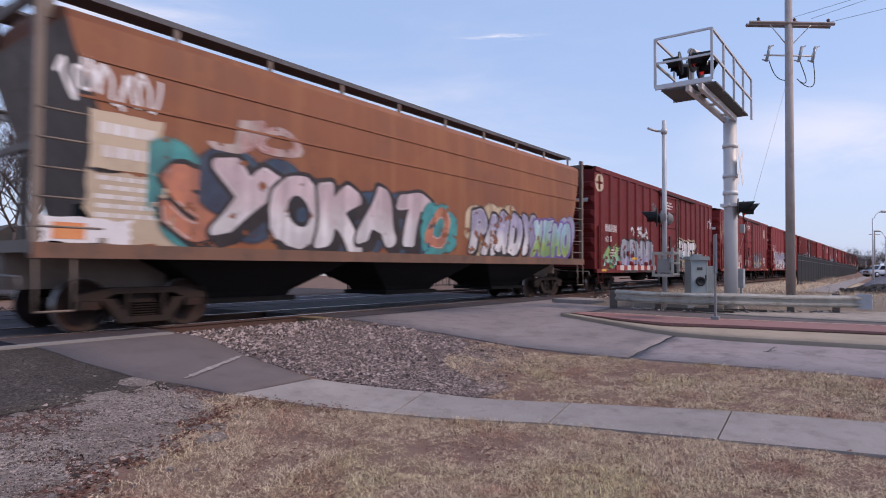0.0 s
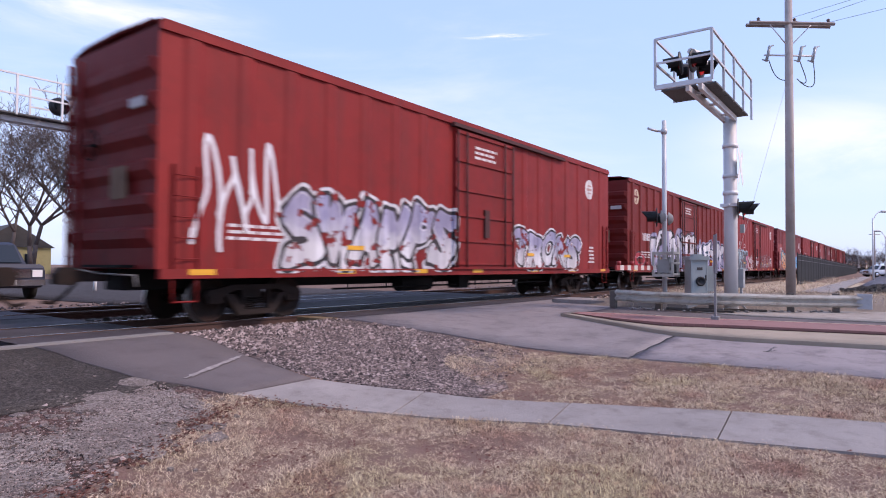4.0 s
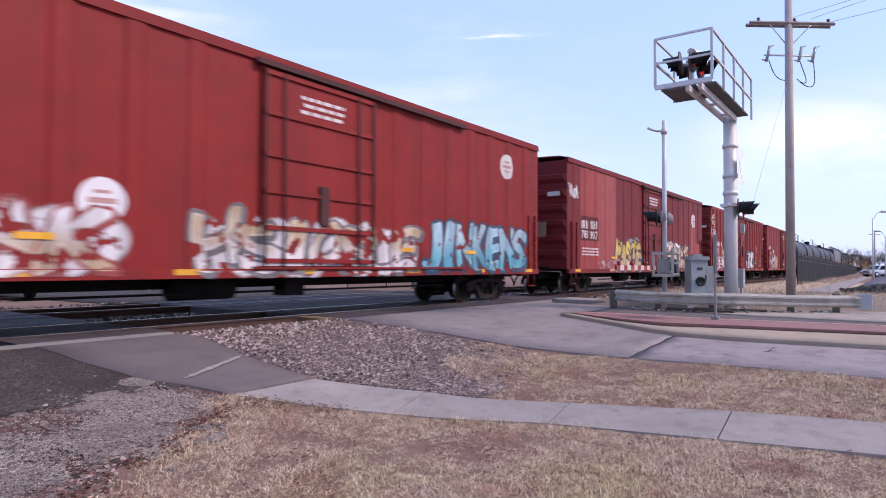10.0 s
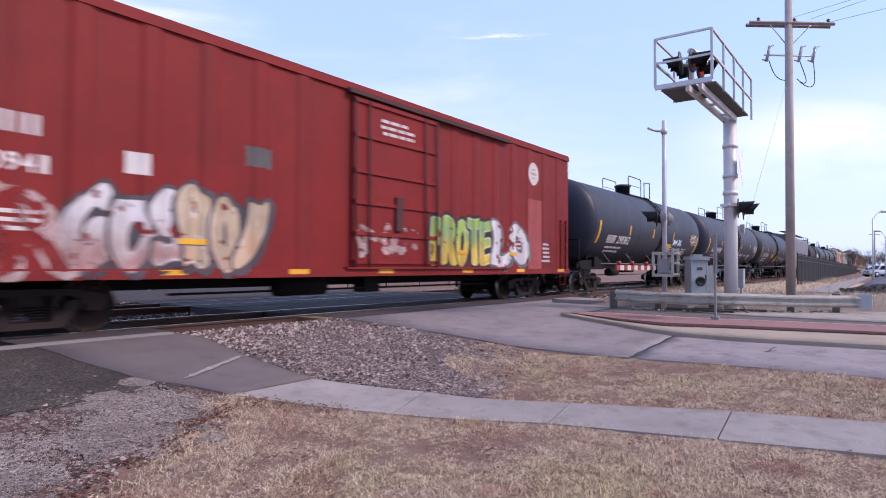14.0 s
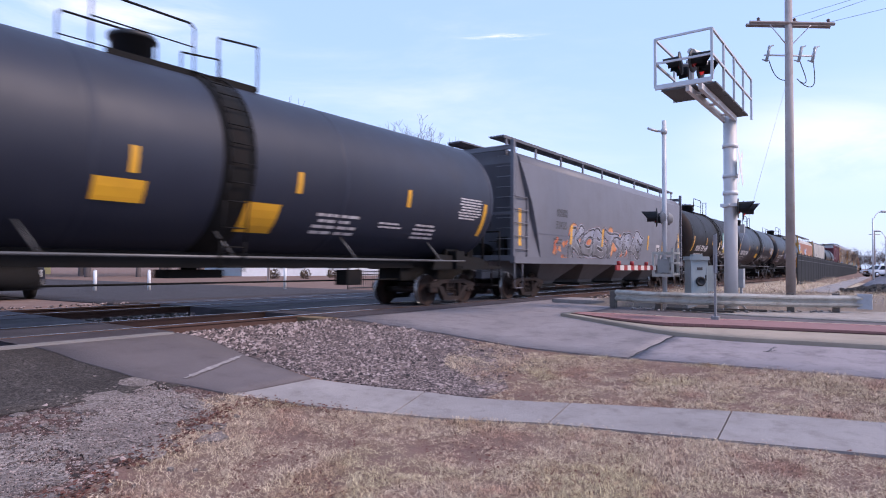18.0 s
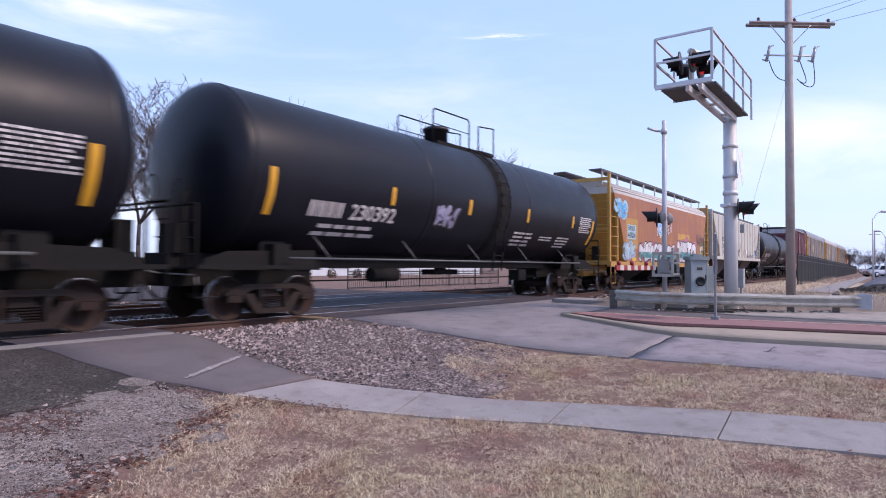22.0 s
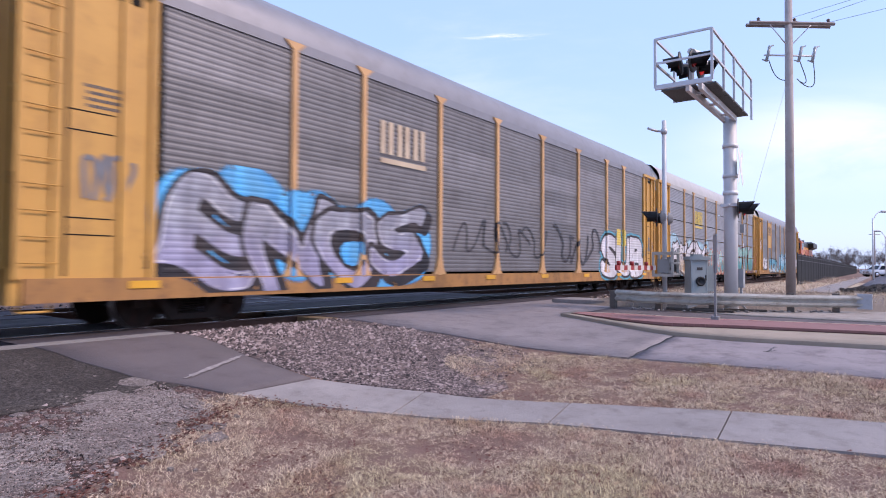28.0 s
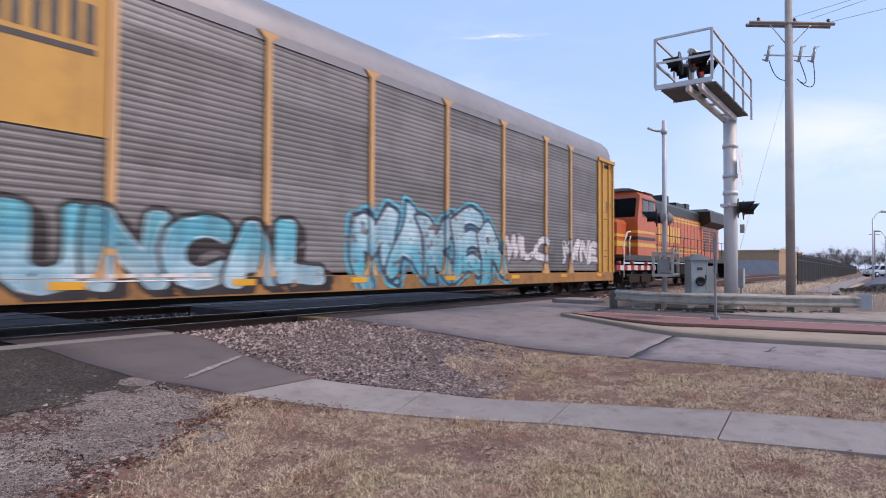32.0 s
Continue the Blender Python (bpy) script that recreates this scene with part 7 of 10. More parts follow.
    for k in range(9):
        x = 1 + k * (L - 2) / 8
        box(bm, x - 0.06, x + 0.06, -1.5, 1.5, 0.8, 1.0)
    rod(bm, (7.0, -0.7, 0.62), (8.3, -0.7, 0.62), 0.2, 12)
    rod(bm, (4.5, -0.9, 0.55), (L - 4.5, -0.9, 0.55), 0.025, 6)
    box(bm, 9.4, 9.9, -1.0, -0.6, 0.45, 0.85)
    part("underframe", bm, frame_mat, car, "dark underframe with brake gear")
    for x in (0.28, L - 0.72):
        add_ladder(car, x, 0.44, 1.0, 2.75, 5, -1.57, paint)
        bm = bmesh.new()
        pipe(bm, [(x, -1.56, 0.98), (x, -1.58, 0.45), (x + 0.44, -1.58, 0.45), (x + 0.44, -1.56, 0.98)], 0.018, 6)
        part("stirrup_step", bm, paint, car)
    for x in (2.35, L - 2.35):
        add_bogie(car, x)
    add_couplers(car, -0.6, L + 0.6)
    for x in (0.55, 4.0, 6.6, 9.2, 12.6, 15.6, L - 1.0):
        paint_patch(car, x, x + 0.5, 0.9, 1.0 if x not in (4.0, 12.6) else 0.99, yellow_refl, (lambda a, b: -1.62, (), ()), "reflector", 0.004)
    for x in (4.3, 12.4, 15.2):
        paint_patch(car, x, x + 0.5, 1.42, 1.52, yellow_refl, sd, "reflector", 0.028)
    bars(car, door[0] + 0.9, door[0] + 2.2, H - 1.05, H - 0.62, 3, stencil, sd, seed=int(L * 7) + len(label))
    bars(car, L - 4.0, L - 3.4, 1.3, 2.0, 5, stencil, sd, seed=5)
    bars(car, L - 2.1, L - 1.5, 1.2, 1.9, 5, stencil, sd, seed=6)
    bars(car, 1.3, 2.9, 1.5, 1.85, 3, stencil, sd, seed=8)
    return car, sd


def data_plate(car, x, z, sd):
    paint_patch(car, x, x + 0.5, z, z + 0.5, stencil, sd, "data_plate", 0.005, "white data plate with black squares")
    paint_patch(car, x + 0.08, x + 0.42, z + 0.1, z + 0.36, stencil_dark, sd, "data_mark", 0.007)


CARS = []   # (thing, start along the train)
RED_A = reds(1, (0.158, 0.0135, 0.0125), (0.115, 0.0105, 0.0115))
RED_B = reds(2, (0.205, 0.018, 0.0145), (0.155, 0.0145, 0.013))
RED_C = reds(3, (0.24, 0.0185, 0.0155), (0.18, 0.0145, 0.0135))
RED_D = reds(4, (0.175, 0.0165, 0.0175), (0.13, 0.0135, 0.0155))
RED_E = reds(5, (0.185, 0.0165, 0.0125), (0.135, 0.0125, 0.010))
PINKISH = reds(9, (0.34, 0.075, 0.07), (0.28, 0.06, 0.058))
DARKRED = reds(8, (0.12, 0.013, 0.015), (0.09, 0.011, 0.013))
BARE = surface("sun_bleached", (0.46, 0.37, 0.35), (0.38, 0.20, 0.19), 0.8, dirt=(0.20, 0.05, 0.045), amount=0.5, size=0.4, bump=0)


def car_1():
    car, sd = make_boxcar("dark red ribbed boxcar with round cream emblem and silver block graffiti", RED_A, old=True)
    roundel(car, 0.42, 4.5, 0.36, sd, S_CREAM, RED_A)
    initials(car, 4, 1.12, 2.47, 2.56, 2.86, stencil, sd)
    digits(car, "621", 1.13, 1.7, 2.14, 2.36, stencil, sd)
    graffiti(car, "AS", 0.95, 2.75, 0.98, 2.0, S_GREEN, S_DGREEN, S_GREEN, sd, 31, S_MINT, wear=0.6, puff=0.8)
    graffiti(car, "ODAR", 2.75, 7.35, 0.86, 2.42, S_SILVER, S_BLACK, None, sd, 32, S_LILAC, slant=0, fat=0.12, wild=0.15)
    for k, x in enumerate((3.9, 4.8, 5.7)):
        graffiti(car, "AS"[k % 2], x, x + 0.85, 2.45, 3.05, S_WHITE, S_GREY, None, sd, 40 + k, wear=0.6)
    scrawl(car, 7.0, 7.8, 3.5, 4.3, S_GREY, sd, 3, 2)
    graffiti(car, "EC", 8.6, 11.0, 1.2, 2.2, RED_A, S_WHITE, None, sd, 44, wear=0.75)
    graffiti(car, "FHIT", 11.5, 15.0, 0.86, 2.62, S_WHITE, S_BLACK, None, sd, 33, S_CYAN, halo=S_CREAM, drop=0.1, slant=0.02, wild=0.6, wear=0.2)
    graffiti(car, "O", 14.5, 15.9, 0.86, 1.8, S_CREAM, S_PEACH, S_PEACH, sd, 34, wear=0.45)
    scrawl(car, 18.3, 19.2, 3.55, 4.25, S_WHITE, sd, 7, 3)
    data_plate(car, 15.4, 1.4, sd)
    return car


def car_2():
    car, sd = make_boxcar("faded red boxcar with yellowed disc and pale tags along the sill", RED_B)
    scrawl(car, 0.1, 1.35, 2.9, 4.4, S_CREAM, sd, 11, 3, 0.03)
    scrawl(car, 0.6, 1.4, 1.4, 2.9, S_CREAM, sd, 12, 3, 0.035)
    graffiti(car, "ROSTER", 2.3, 7.4, 0.86, 2.1, BARE, PINKISH, BARE, sd, 50, S_WHITE, fat=0.05, wild=1.5, wear=0.48)
    graffiti(car, "O", 3.6, 4.6, 1.3, 1.75, S_NAVY, S_NAVY, None, sd, 54, wear=0.4)
    paint_patch(car, 5.4, 6.0, 3.02, 3.37, S_GREY, sd, rough=0.05)
    paint_patch(car, 6.23, 6.86, 1.67, 2.09, stencil_dark, sd)
    paint_patch(car, 4.0, 8.0, 0.86, 0.99, BARE, (lambda a, b: -1.62, (), ()), lift=0.003, rough=0.04)
    graffiti(car, "NEOE", 8.4, 10.9, 1.1, 2.1, BARE, S_GREY, None, sd, 52, fat=0.03, wear=0.7)
    graffiti(car, "GONI", 12.2, 15.9, 0.92, 2.4, S_CHAR, S_BLACK, None, sd, 51, S_GREY, fat=0.1, wear=0.25)
    graffiti(car, "I", 14.2, 14.9, 0.92, 2.1, S_CREAM, S_GREY, None, sd, 55, fat=0.14, wear=0.5)
    roundel(car, 17.55, 4.15, 0.4, sd, S_CREAM, S_CREAM)
    data_plate(car, 17.0, 1.5, sd)
    return car


def car_3():
    car, sd = make_boxcar("red boxcar with long pale scrawled graffiti", RED_C)
    scrawl(car, 0.6, 2.3, 1.2, 3.5, S_WHITE, sd, 21, 3, 0.09)
    graffiti(car, "SWAMPS", 2.6, 8.3, 0.95, 2.7, S_LILAC, S_BLACK, None, sd, 60, S_WHITE, halo=S_WHITE)
    graffiti(car, "TRONS", 11.6, 16.5, 0.95, 2.3, S_LILAC, S_BLACK, None, sd, 61, S_WHITE, halo=S_WHITE)
    roundel(car, 17.5, 4.1, 0.38, sd)
    return car


def car_4():
    car, sd = make_boxcar("grimy red boxcar with large white and blue graffiti", RED_E, old=True)
    roundel(car, 1.15, 4.35, 0.36, sd, S_CREAM, RED_A)
    initials(car, 4, 1.9, 3.2, 2.35, 2.7, stencil, sd)
    graffiti(car, "O", 1.0, 2.2, 1.0, 1.9, S_RED, S_BLACK, None, sd, 70)
    graffiti(car, "KUNTR", 3.4, 11.7, 0.86, 3.1, S_WHITE, S_BLACK, S_LILAC, sd, 71, S_LILAC, fat=0.05, wear=0.2, drop=0.07, puff=0.8, wild=1.2)
    graffiti(car, "ASHOK", 11.7, 19.1, 0.86, 2.75, S_WHITE, S_NAVY, None, sd, 72, S_LILAC, fat=0.06, halo=S_LILAC, wear=0.2, drop=0.09, wild=1.2)
    return car


def car_5():
    car, sd = make_boxcar("bright red boxcar with charcoal letters outlined in pale blue", RED_C)
    initials(car, 2, 1.72, 2.24, 2.82, 3.1, stencil, sd)
    initials(car, 2, 2.61, 3.19, 2.84, 3.12, stencil, sd)
    digits(car, "782", 1.72, 2.24, 2.45, 2.72, stencil, sd)
    digits(car, "059", 2.61, 3.19, 2.47, 2.74, stencil, sd)
    paint_patch(car, 4.5, 4.89, 2.65, 2.98, stencil, sd, "data_plate", 0.004)
    paint_patch(car, 4.57, 4.82, 2.71, 2.92, RED_C, sd, "data_mark", 0.006)
    graffiti(car, "NUSM", 1.75, 5.65, 0.86, 2.5, S_CHAR, S_PALE, S_PALE, sd, 80, slant=0.12, fat=0.1, wild=0.3, puff=0.62, drop=0.0, wear=0.2)
    graffiti(car, "REY", 0.2, 1.75, 0.86, 2.2, RED_C, BARE, None, sd, 83, S_PINK, fat=0.04, wild=1.4, wear=0.6)
    graffiti(car, "K", 5.6, 6.5, 0.86, 2.0, S_PINK, S_GREY, S_PINK, sd, 84, fat=0.04, wear=0.65)
    graffiti(car, "ST", 6.6, 8.1, 0.86, 1.95, S_WHITE, BARE, BARE, sd, 81, fat=0.04, wear=0.6)
    graffiti(car, "AER", 8.9, 10.6, 1.0, 2.1, S_WHITE, DARKRED, None, sd, 85, fat=0.03, wear=0.6)
    graffiti(car, "LODERS", 11.9, 16.7, 1.0, 2.25, RED_C, S_GREY, None, sd, 82, BARE, fat=0.03, wild=1.3, wear=0.6)
    roundel(car, 17.5, 4.15, 0.4, sd)
    data_plate(car, 17.1, 1.5, sd)
    return car


def car_6():
    car, sd = make_boxcar("dark red boxcar with repainted patches, orange and blue graffiti", RED_D)
    paint_patch(car, 0.46, 3.4, 0.98, 3.6, PINKISH, sd)
    paint_patch(car, 4.88, 5.95, 3.0, 4.92, PINKISH, sd)
    initials(car, 2, 1.61, 2.16, 2.92, 3.24, stencil, sd)
    initials(car, 2, 2.5, 2.95, 2.94, 3.26, stencil, sd)
    digits(car, "781", 1.61, 2.16, 2.5, 2.78, stencil, sd)
    digits(car, "097", 2.5, 3.05, 2.54, 2.8, stencil, sd)
    graffiti(car, "FEOS", 2.75, 7.9, 0.88, 2.75, S_PEACH, S_CHAR, S_CYAN, sd, 90, S_ORANGE, fat=0.06, wear=0.15, puff=1.0, wild=1.4)
    graffiti(car, "HE", 0.9, 2.6, 1.0, 2.0, PINKISH, S_GREY, None, sd, 93, wear=0.6)
    graffiti(car, "APRE", 8.5, 10.8, 1.0, 2.1, RED_D, S_WHITE, None, sd, 94, S_PALE, fat=0.03, wear=0.65)
    graffiti(car, "LOSE", 11.9, 16.25, 0.86, 2.55, S_SKY, S_BLACK, S_PINK, sd, 91, S_SKY, fat=0.075, wild=0.7, wear=0.2, puff=0.95)
    graffiti(car, "I", 11.9, 12.7, 1.3, 2.5, S_PURPLE, S_SKY, None, sd, 95, S_LILAC, fat=0.14, wear=0.5)
    roundel(car, 17.45, 3.78, 0.37, sd)
    scrawl(car, 18.3, 19.3, 3.0, 3.7, S_WHITE, sd, 33, 2)
    data_plate(car, 17.9, 1.5, sd)
    return car


def car_7():
    car, sd = make_boxcar("red boxcar with white bleached jumble and pale blue lettering", RED_C)
    initials(car, 2, 1.7, 2.3, 2.85, 3.12, stencil, sd)
    initials(car, 2, 2.6, 3.2, 2.85, 3.12, stencil, sd)
    digits(car, "781", 1.7, 2.3, 2.4, 2.7, stencil, sd)
    graffiti(car, "CREAK", 1.2, 5.6, 0.92, 2.05, S_WHITE, PINKISH, S_WHITE, sd, 100, S_CREAM, fat=0.05, wear=0.42, puff=0.9)
    roundel(car, 5.46, 2.04, 0.36, sd, S_WHITE, None)
    graffiti(car, "HSIOELE", 7.0, 13.0, 0.86, 2.05, S_CREAM, S_GREY, S_WHITE, sd, 101, S_WHITE, fat=0.04, wear=0.45, puff=0.75)
    graffiti(car, "JINKENS", 13.3, 18.6, 0.88, 2.35, S_PALE, S_NAVY, None, sd, 102, S_CYAN, slant=0, wild=0.5, fat=0.04, wear=0.3)
    roundel(car, 17.45, 4.15, 0.38, sd)
    return car


def car_8():
    car, sd = make_boxcar("dark red boxcar with lighter repainted panels and yellow grey graffiti", RED_D)
    paint_patch(car, 1.17, 2.9, 1.0, 4.92, reds(7, (0.30, 0.05, 0.045), (0.26, 0.045, 0.04)), sd)
    paint_patch(car, 2.9, 4.8, 1.0, 4.92, PINKISH, sd)
    paint_patch(car, 1.2, 2.95, 2.1, 3.05, DARKRED, sd, lift=0.003)
    initials(car, 2, 1.28, 1.94, 2.56, 2.88, stencil, sd, 0.007)
    initials(car, 2, 2.15, 2.78, 2.58, 2.9, stencil, sd, 0.007)
    digits(car, "781", 1.28, 1.94, 2.2, 2.48, stencil, sd, 0.007)
    digits(car, "907", 2.13, 2.78, 2.18, 2.48, stencil, sd, 0.007)
    scrawl(car, 0.1, 0.9, 3.6, 4.2, S_WHITE, sd, 41, 4, 0.04)
    graffiti(car, "WASTE", 4.7, 8.05, 0.86, 2.3, S_YELLOW, S_CHAR, S_SILVER, sd, 110, S_CREAM, fat=0.05, wear=0.4, puff=0.85)
    graffiti(car, "NE", 2.95, 4.8, 0.86, 1.35, BARE, S_GREY, BARE, sd, 112, wear=0.7, fat=0.03)
    graffiti(car, "LEAFIS", 11.65, 16.0, 0.86, 2.4, S_CREAM, S_CHAR, S_WHITE, sd, 111, S_PEACH, fat=0.06, wear=0.35, puff=0.75, wild=1.2)
    paint_patch(car, 16.9, 17.9, 1.0, 3.4, PINKISH, sd)
    paint_patch(car, 17.95, 18.9, 1.2, 2.5, PINKISH, sd)
    roundel(car, 17.42, 3.82, 0.4, sd)
    return car


def car_9():
    car, sd = make_boxcar("red boxcar with cross emblem, cream letters and teal graffiti", RED_B, old=True)
    roundel(car, 0.63, 4.24, 0.37, sd, S_CREAM, RED_A)
    scrawl(car, 0.1, 1.4, 3.0, 3.85, S_WHITE, sd, 120, 6, 0.028)
    paint_patch(car, 1.15, 3.0, 1.0, 2.9, PINKISH, sd)
    initials(car, 4, 1.3, 2.8, 2.55, 2.8, stencil, sd)
    digits(car, "621", 1.3, 1.95, 2.1, 2.4, stencil, sd)
    graffiti(car, "NOPE", 0.6, 2.9, 0.9, 1.7, S_WHITE, PINKISH, BARE, sd, 124, wear=0.7, fat=0.03)
    graffiti(car, "WISECAT", 2.95, 8.1, 0.86, 2.7, S_CREAM, S_CHAR, None, sd, 121, S_WHITE, fat=0.05, wear=0.45, wild=1.3)
    graffiti(car, "DEIL", 11.75, 14.5, 0.9, 2.45, S_WHITE, S_GREY, S_DGREEN, sd, 122, S_WHITE, puff=0.8, wear=0.4)
    paint_patch(car, 11.5, 11.95, 1.6, 2.4, S_PURPLE, sd, lift=0.014, rough=0.03)
    scrawl(car, 15.5, 16.2, 2.3, 3.0, S_CREAM, sd, 45, 3, 0.08)
    data_plate(car, 15.6, 1.5, sd)
    return car


def car_10():
    car, sd = make_boxcar("red boxcar with yellow green lettering and a white figure", RED_C)
    initials(car, 4, 1.0, 2.3, 2.87, 3.16, stencil, sd)
    digits(car, "0941", 1.6, 2.4, 2.35, 2.6, stencil, sd)
    paint_patch(car, 3.4, 3.8, 2.5, 2.85, stencil, sd, "data_plate", 0.004)
    graffiti(car, "GOS", 2.6, 4.45, 0.86, 2.3, S_WHITE, S_CHAR, None, sd, 130, BARE, wear=0.25)
    graffiti(car, "BOI", 4.4, 6.0, 0.86, 2.4, S_CREAM, S_CHAR, None, sd, 134, S_PEACH, fat=0.07, wear=0.2)
    graffiti(car, "HR", 0.6, 2.6, 0.86, 2.2, RED_C, BARE, None, sd, 135, fat=0.03, wear=0.6)
    paint_patch(car, 5.6, 6.2, 2.9, 3.3, stencil_dark, sd, rough=0.03)
    graffiti(car, "NG", 8.5, 10.6, 1.2, 2.1, BARE, RED_C, None, sd, 132, wear=0.7)
    graffiti(car, "PROTE", 11.15, 14.15, 1.02, 2.5, S_GREEN, S_BLACK, None, sd, 131, S_YELLOW, slant=0, fat=0.06, wild=0.3, wear=0.15)
    graffiti(car, "LO", 14.3, 16.3, 0.92, 2.5, S_WHITE, S_GREY, None, sd, 133)
    paint_patch(car, 16.4, 17.4, 0.98, 3.3, PINKISH, sd)
    roundel(car, 16.8, 4.15, 0.38, sd)
    return car


def car_50ft():
    car, sd = make_boxcar("maroon tall boxcar with white roof band and red white green graffiti", surface("maroon_paint", (0.135, 0.022, 0.03), (0.105, 0.018, 0.026), 0.5, dirt=(0.06, 0.02, 0.02), amount=0.3, streak=0.3, bump=0.06), L=15.5, H=5.75, door=(6.2, 9.3), cap=surface("roof_white", (0.55, 0.55, 0.56), (0.42, 0.42, 0.43), 0.6, streak=0.3, bump=0.1), old=True)
    bm = bmesh.new()
    box(bm, -0.015, -0.003, -1.5, 1.5, 5.1, 5.6)
    part("end_band", bm, MATS["roof_white"], car, "white painted band across the end")
    initials(car, 4, 0.7, 2.4, 2.9, 3.2, stencil, sd)
    digits(car, "171462", 0.7, 2.5, 2.4, 2.7, stencil, sd)
    graffiti(car, "LV", 0.9, 3.8, 1.0, 2.3, S_GREEN, S_BLACK, None, sd, 142)
    graffiti(car, "HOKAE", 8.7, 13.9, 0.92, 2.45, S_RED, S_WHITE, S_MINT, sd, 140, S_RED, slant=0, fat=0.06)
    scrawl(car, 14.3, 15.1, 3.8, 4.5, S_WHITE, sd, 61, 4, 0.07)
    for x in (11.0, 14.2):
        paint_patch(car, x, x + 0.16, 1.5, 2.4, yellow_refl, sd, "reflector", 0.018)
    return car


# ---- tank cars ----
def tank_surface(R, zc):
    def side_y(x, z):
        d = z - zc
        return -math.sqrt(max(R * R - d * d, 0.02))
    return side_y, (), [zc + R * k / 12 for k in range(-11, 12)]


def make_tank(label, paint, L, R=1.74, zc=2.99, seed=1, dome_at=0.5, rust_head=None, number="290248", num_x=2.5, strips=(1.4, 4.9, 8.15, 11.5, 14.9)):
    """A tank car: sill from 0 to L, the barrel between."""
    car = thing("tank_car", label, "tank car", "tank cars of the train")
    a, b = 0.45, L - 0.45
    hd = 0.66
    bm = bmesh.new()
    prof = [(a + hd - hd * math.cos(k / 10 * math.pi / 2) ** 0.9, max(0.02, R * math.sin(k / 10 * math.pi / 2))) for k in range(11)]
    n = 10
    for k in range(1, n):
        prof.append((a + hd + (b - a - 2 * hd) * k / n, R))
    prof += [(b - hd + hd * math.sin(k / 10 * math.pi / 2) ** 0.9, max(0.02, R * math.cos(k / 10 * math.pi / 2))) for k in range(11)]
    lathe(bm, (0, 0, zc), (1, 0, 0), prof, 56)
    if rust_head:
        for f in bm.faces:
            if f.calc_center_median().x < a + hd - 0.1:
                f.material_index = 1
    tank = part("tank_barrel", bm, [paint, rust_head or paint], car)
    for x in (a + hd, b - hd, L / 2 - 2.6, L / 2 + 2.6):
        bm = bmesh.new()
        lathe(bm, (x, 0, zc), (1, 0, 0), ((-0.05, R + 0.001), (-0.04, R + 0.007), (0.04, R + 0.007), (0.05, R + 0.001)), 56, caps=False)
        part("weld_band", bm, paint, car)
    # top platform with manway, rails
    c = L * dome_at
    bm = bmesh.new()
    lathe(bm, (c - 0.25, 0, zc + R - 0.1), (0, 0, 1), ((0, 0.36), (0.52, 0.36), (0.52, 0.41), (0.6, 0.41), (0.66, 0.28)), 20)
    part("manway_housing", bm, black_paint, car, "black valve housing on the crown")
    bm = bmesh.new()
    for y in (-0.62, 0.42):
        box(bm, c - 0.9, c + 1.9, y, y + 0.22, zc + R - 0.06, zc + R - 0.01)
    box(bm, c + 1.2, c + 2.0, -0.62, 0.62, zc + R - 0.04, zc + R + 0.02)
    box(bm, c - 1.0, c + 2.0, -0.64, -0.6, zc + R - 0.16, zc + R - 0.02)
    part("top_platform", bm, frame_mat, car, "dark grating platform")
    bm = bmesh.new()
    h = zc + R + 0.85
    for y in (-0.66, 0.66):
        pipe(bm, [(c - 1.25, y, zc + R - 0.2), (c - 1.25, y, h - 0.08), (c - 1.17, y, h), (c + 0.5, y, h), (c + 0.58, y, h - 0.08), (c + 0.58, y, zc + R - 0.1)], 0.022, 6)
        pipe(bm, [(c + 1.1, y, zc + R - 0.1), (c + 1.1, y, h - 0.1), (c + 2.0, y, h - 0.02), (c + 2.0, y, zc + R - 0.1)], 0.022, 6)
        pipe(bm, [(c - 1.25, y, zc + R + 0.42), (c + 0.58, y, zc + R + 0.42)], 0.014, 5)
    part("top_railing", bm, frame_mat, car, "dark pipe railing")
    # side ladder over the barrel
    bm = bmesh.new()
    for k in (0.62, 1.12):
        pts = [(c + k, -(R + 0.09) * math.cos(t), zc + (R + 0.09) * math.sin(t)) for t in [radians(q) for q in range(-25, 86, 10)]]
        pipe(bm, [(c + k, -1.5, 0.95)] + [(c + k, -1.56, 1.5)] + pts, 0.022, 6)
    for q in range(-25, 80, 11):
        t = radians(q)
        rod(bm, (c + 0.62, -(R + 0.09) * math.cos(t), zc + (R + 0.09) * math.sin(t)), (c + 1.12, -(R + 0.09) * math.cos(t), zc + (R + 0.09) * math.sin(t)), 0.013, 5)
    for z in (1.05, 1.4, 1.75):
        rod(bm, (c + 0.62, -1.53, z), (c + 1.12, -1.53, z), 0.013, 5)
    part("side_ladder", bm, frame_mat, car)
    bm = bmesh.new()
    lathe(bm, (c + 0.87, 0, zc), (1, 0, 0), ((-0.34, R + 0.002), (-0.33, R + 0.012), (0.33, R + 0.012), (0.34, R + 0.002)), 56, caps=False)
    part("wear_band", bm, frame_mat, car)
    # sills, bolsters, platforms
    bm = bmesh.new()
    box(bm, 3.2, L - 3.2, -0.5, 0.5, 1.02, 1.4)
    part("bottom_skid", bm, frame_mat, car, "dark skid and piping under the barrel")
    for x0, x1 in ((0.1, 3.6), (L - 3.6, L - 0.1)):
        bm = bmesh.new()
        box(bm, x0, x1, -0.4, 0.4, 0.68, 1.3)
        part("stub_sill", bm, frame_mat, car)
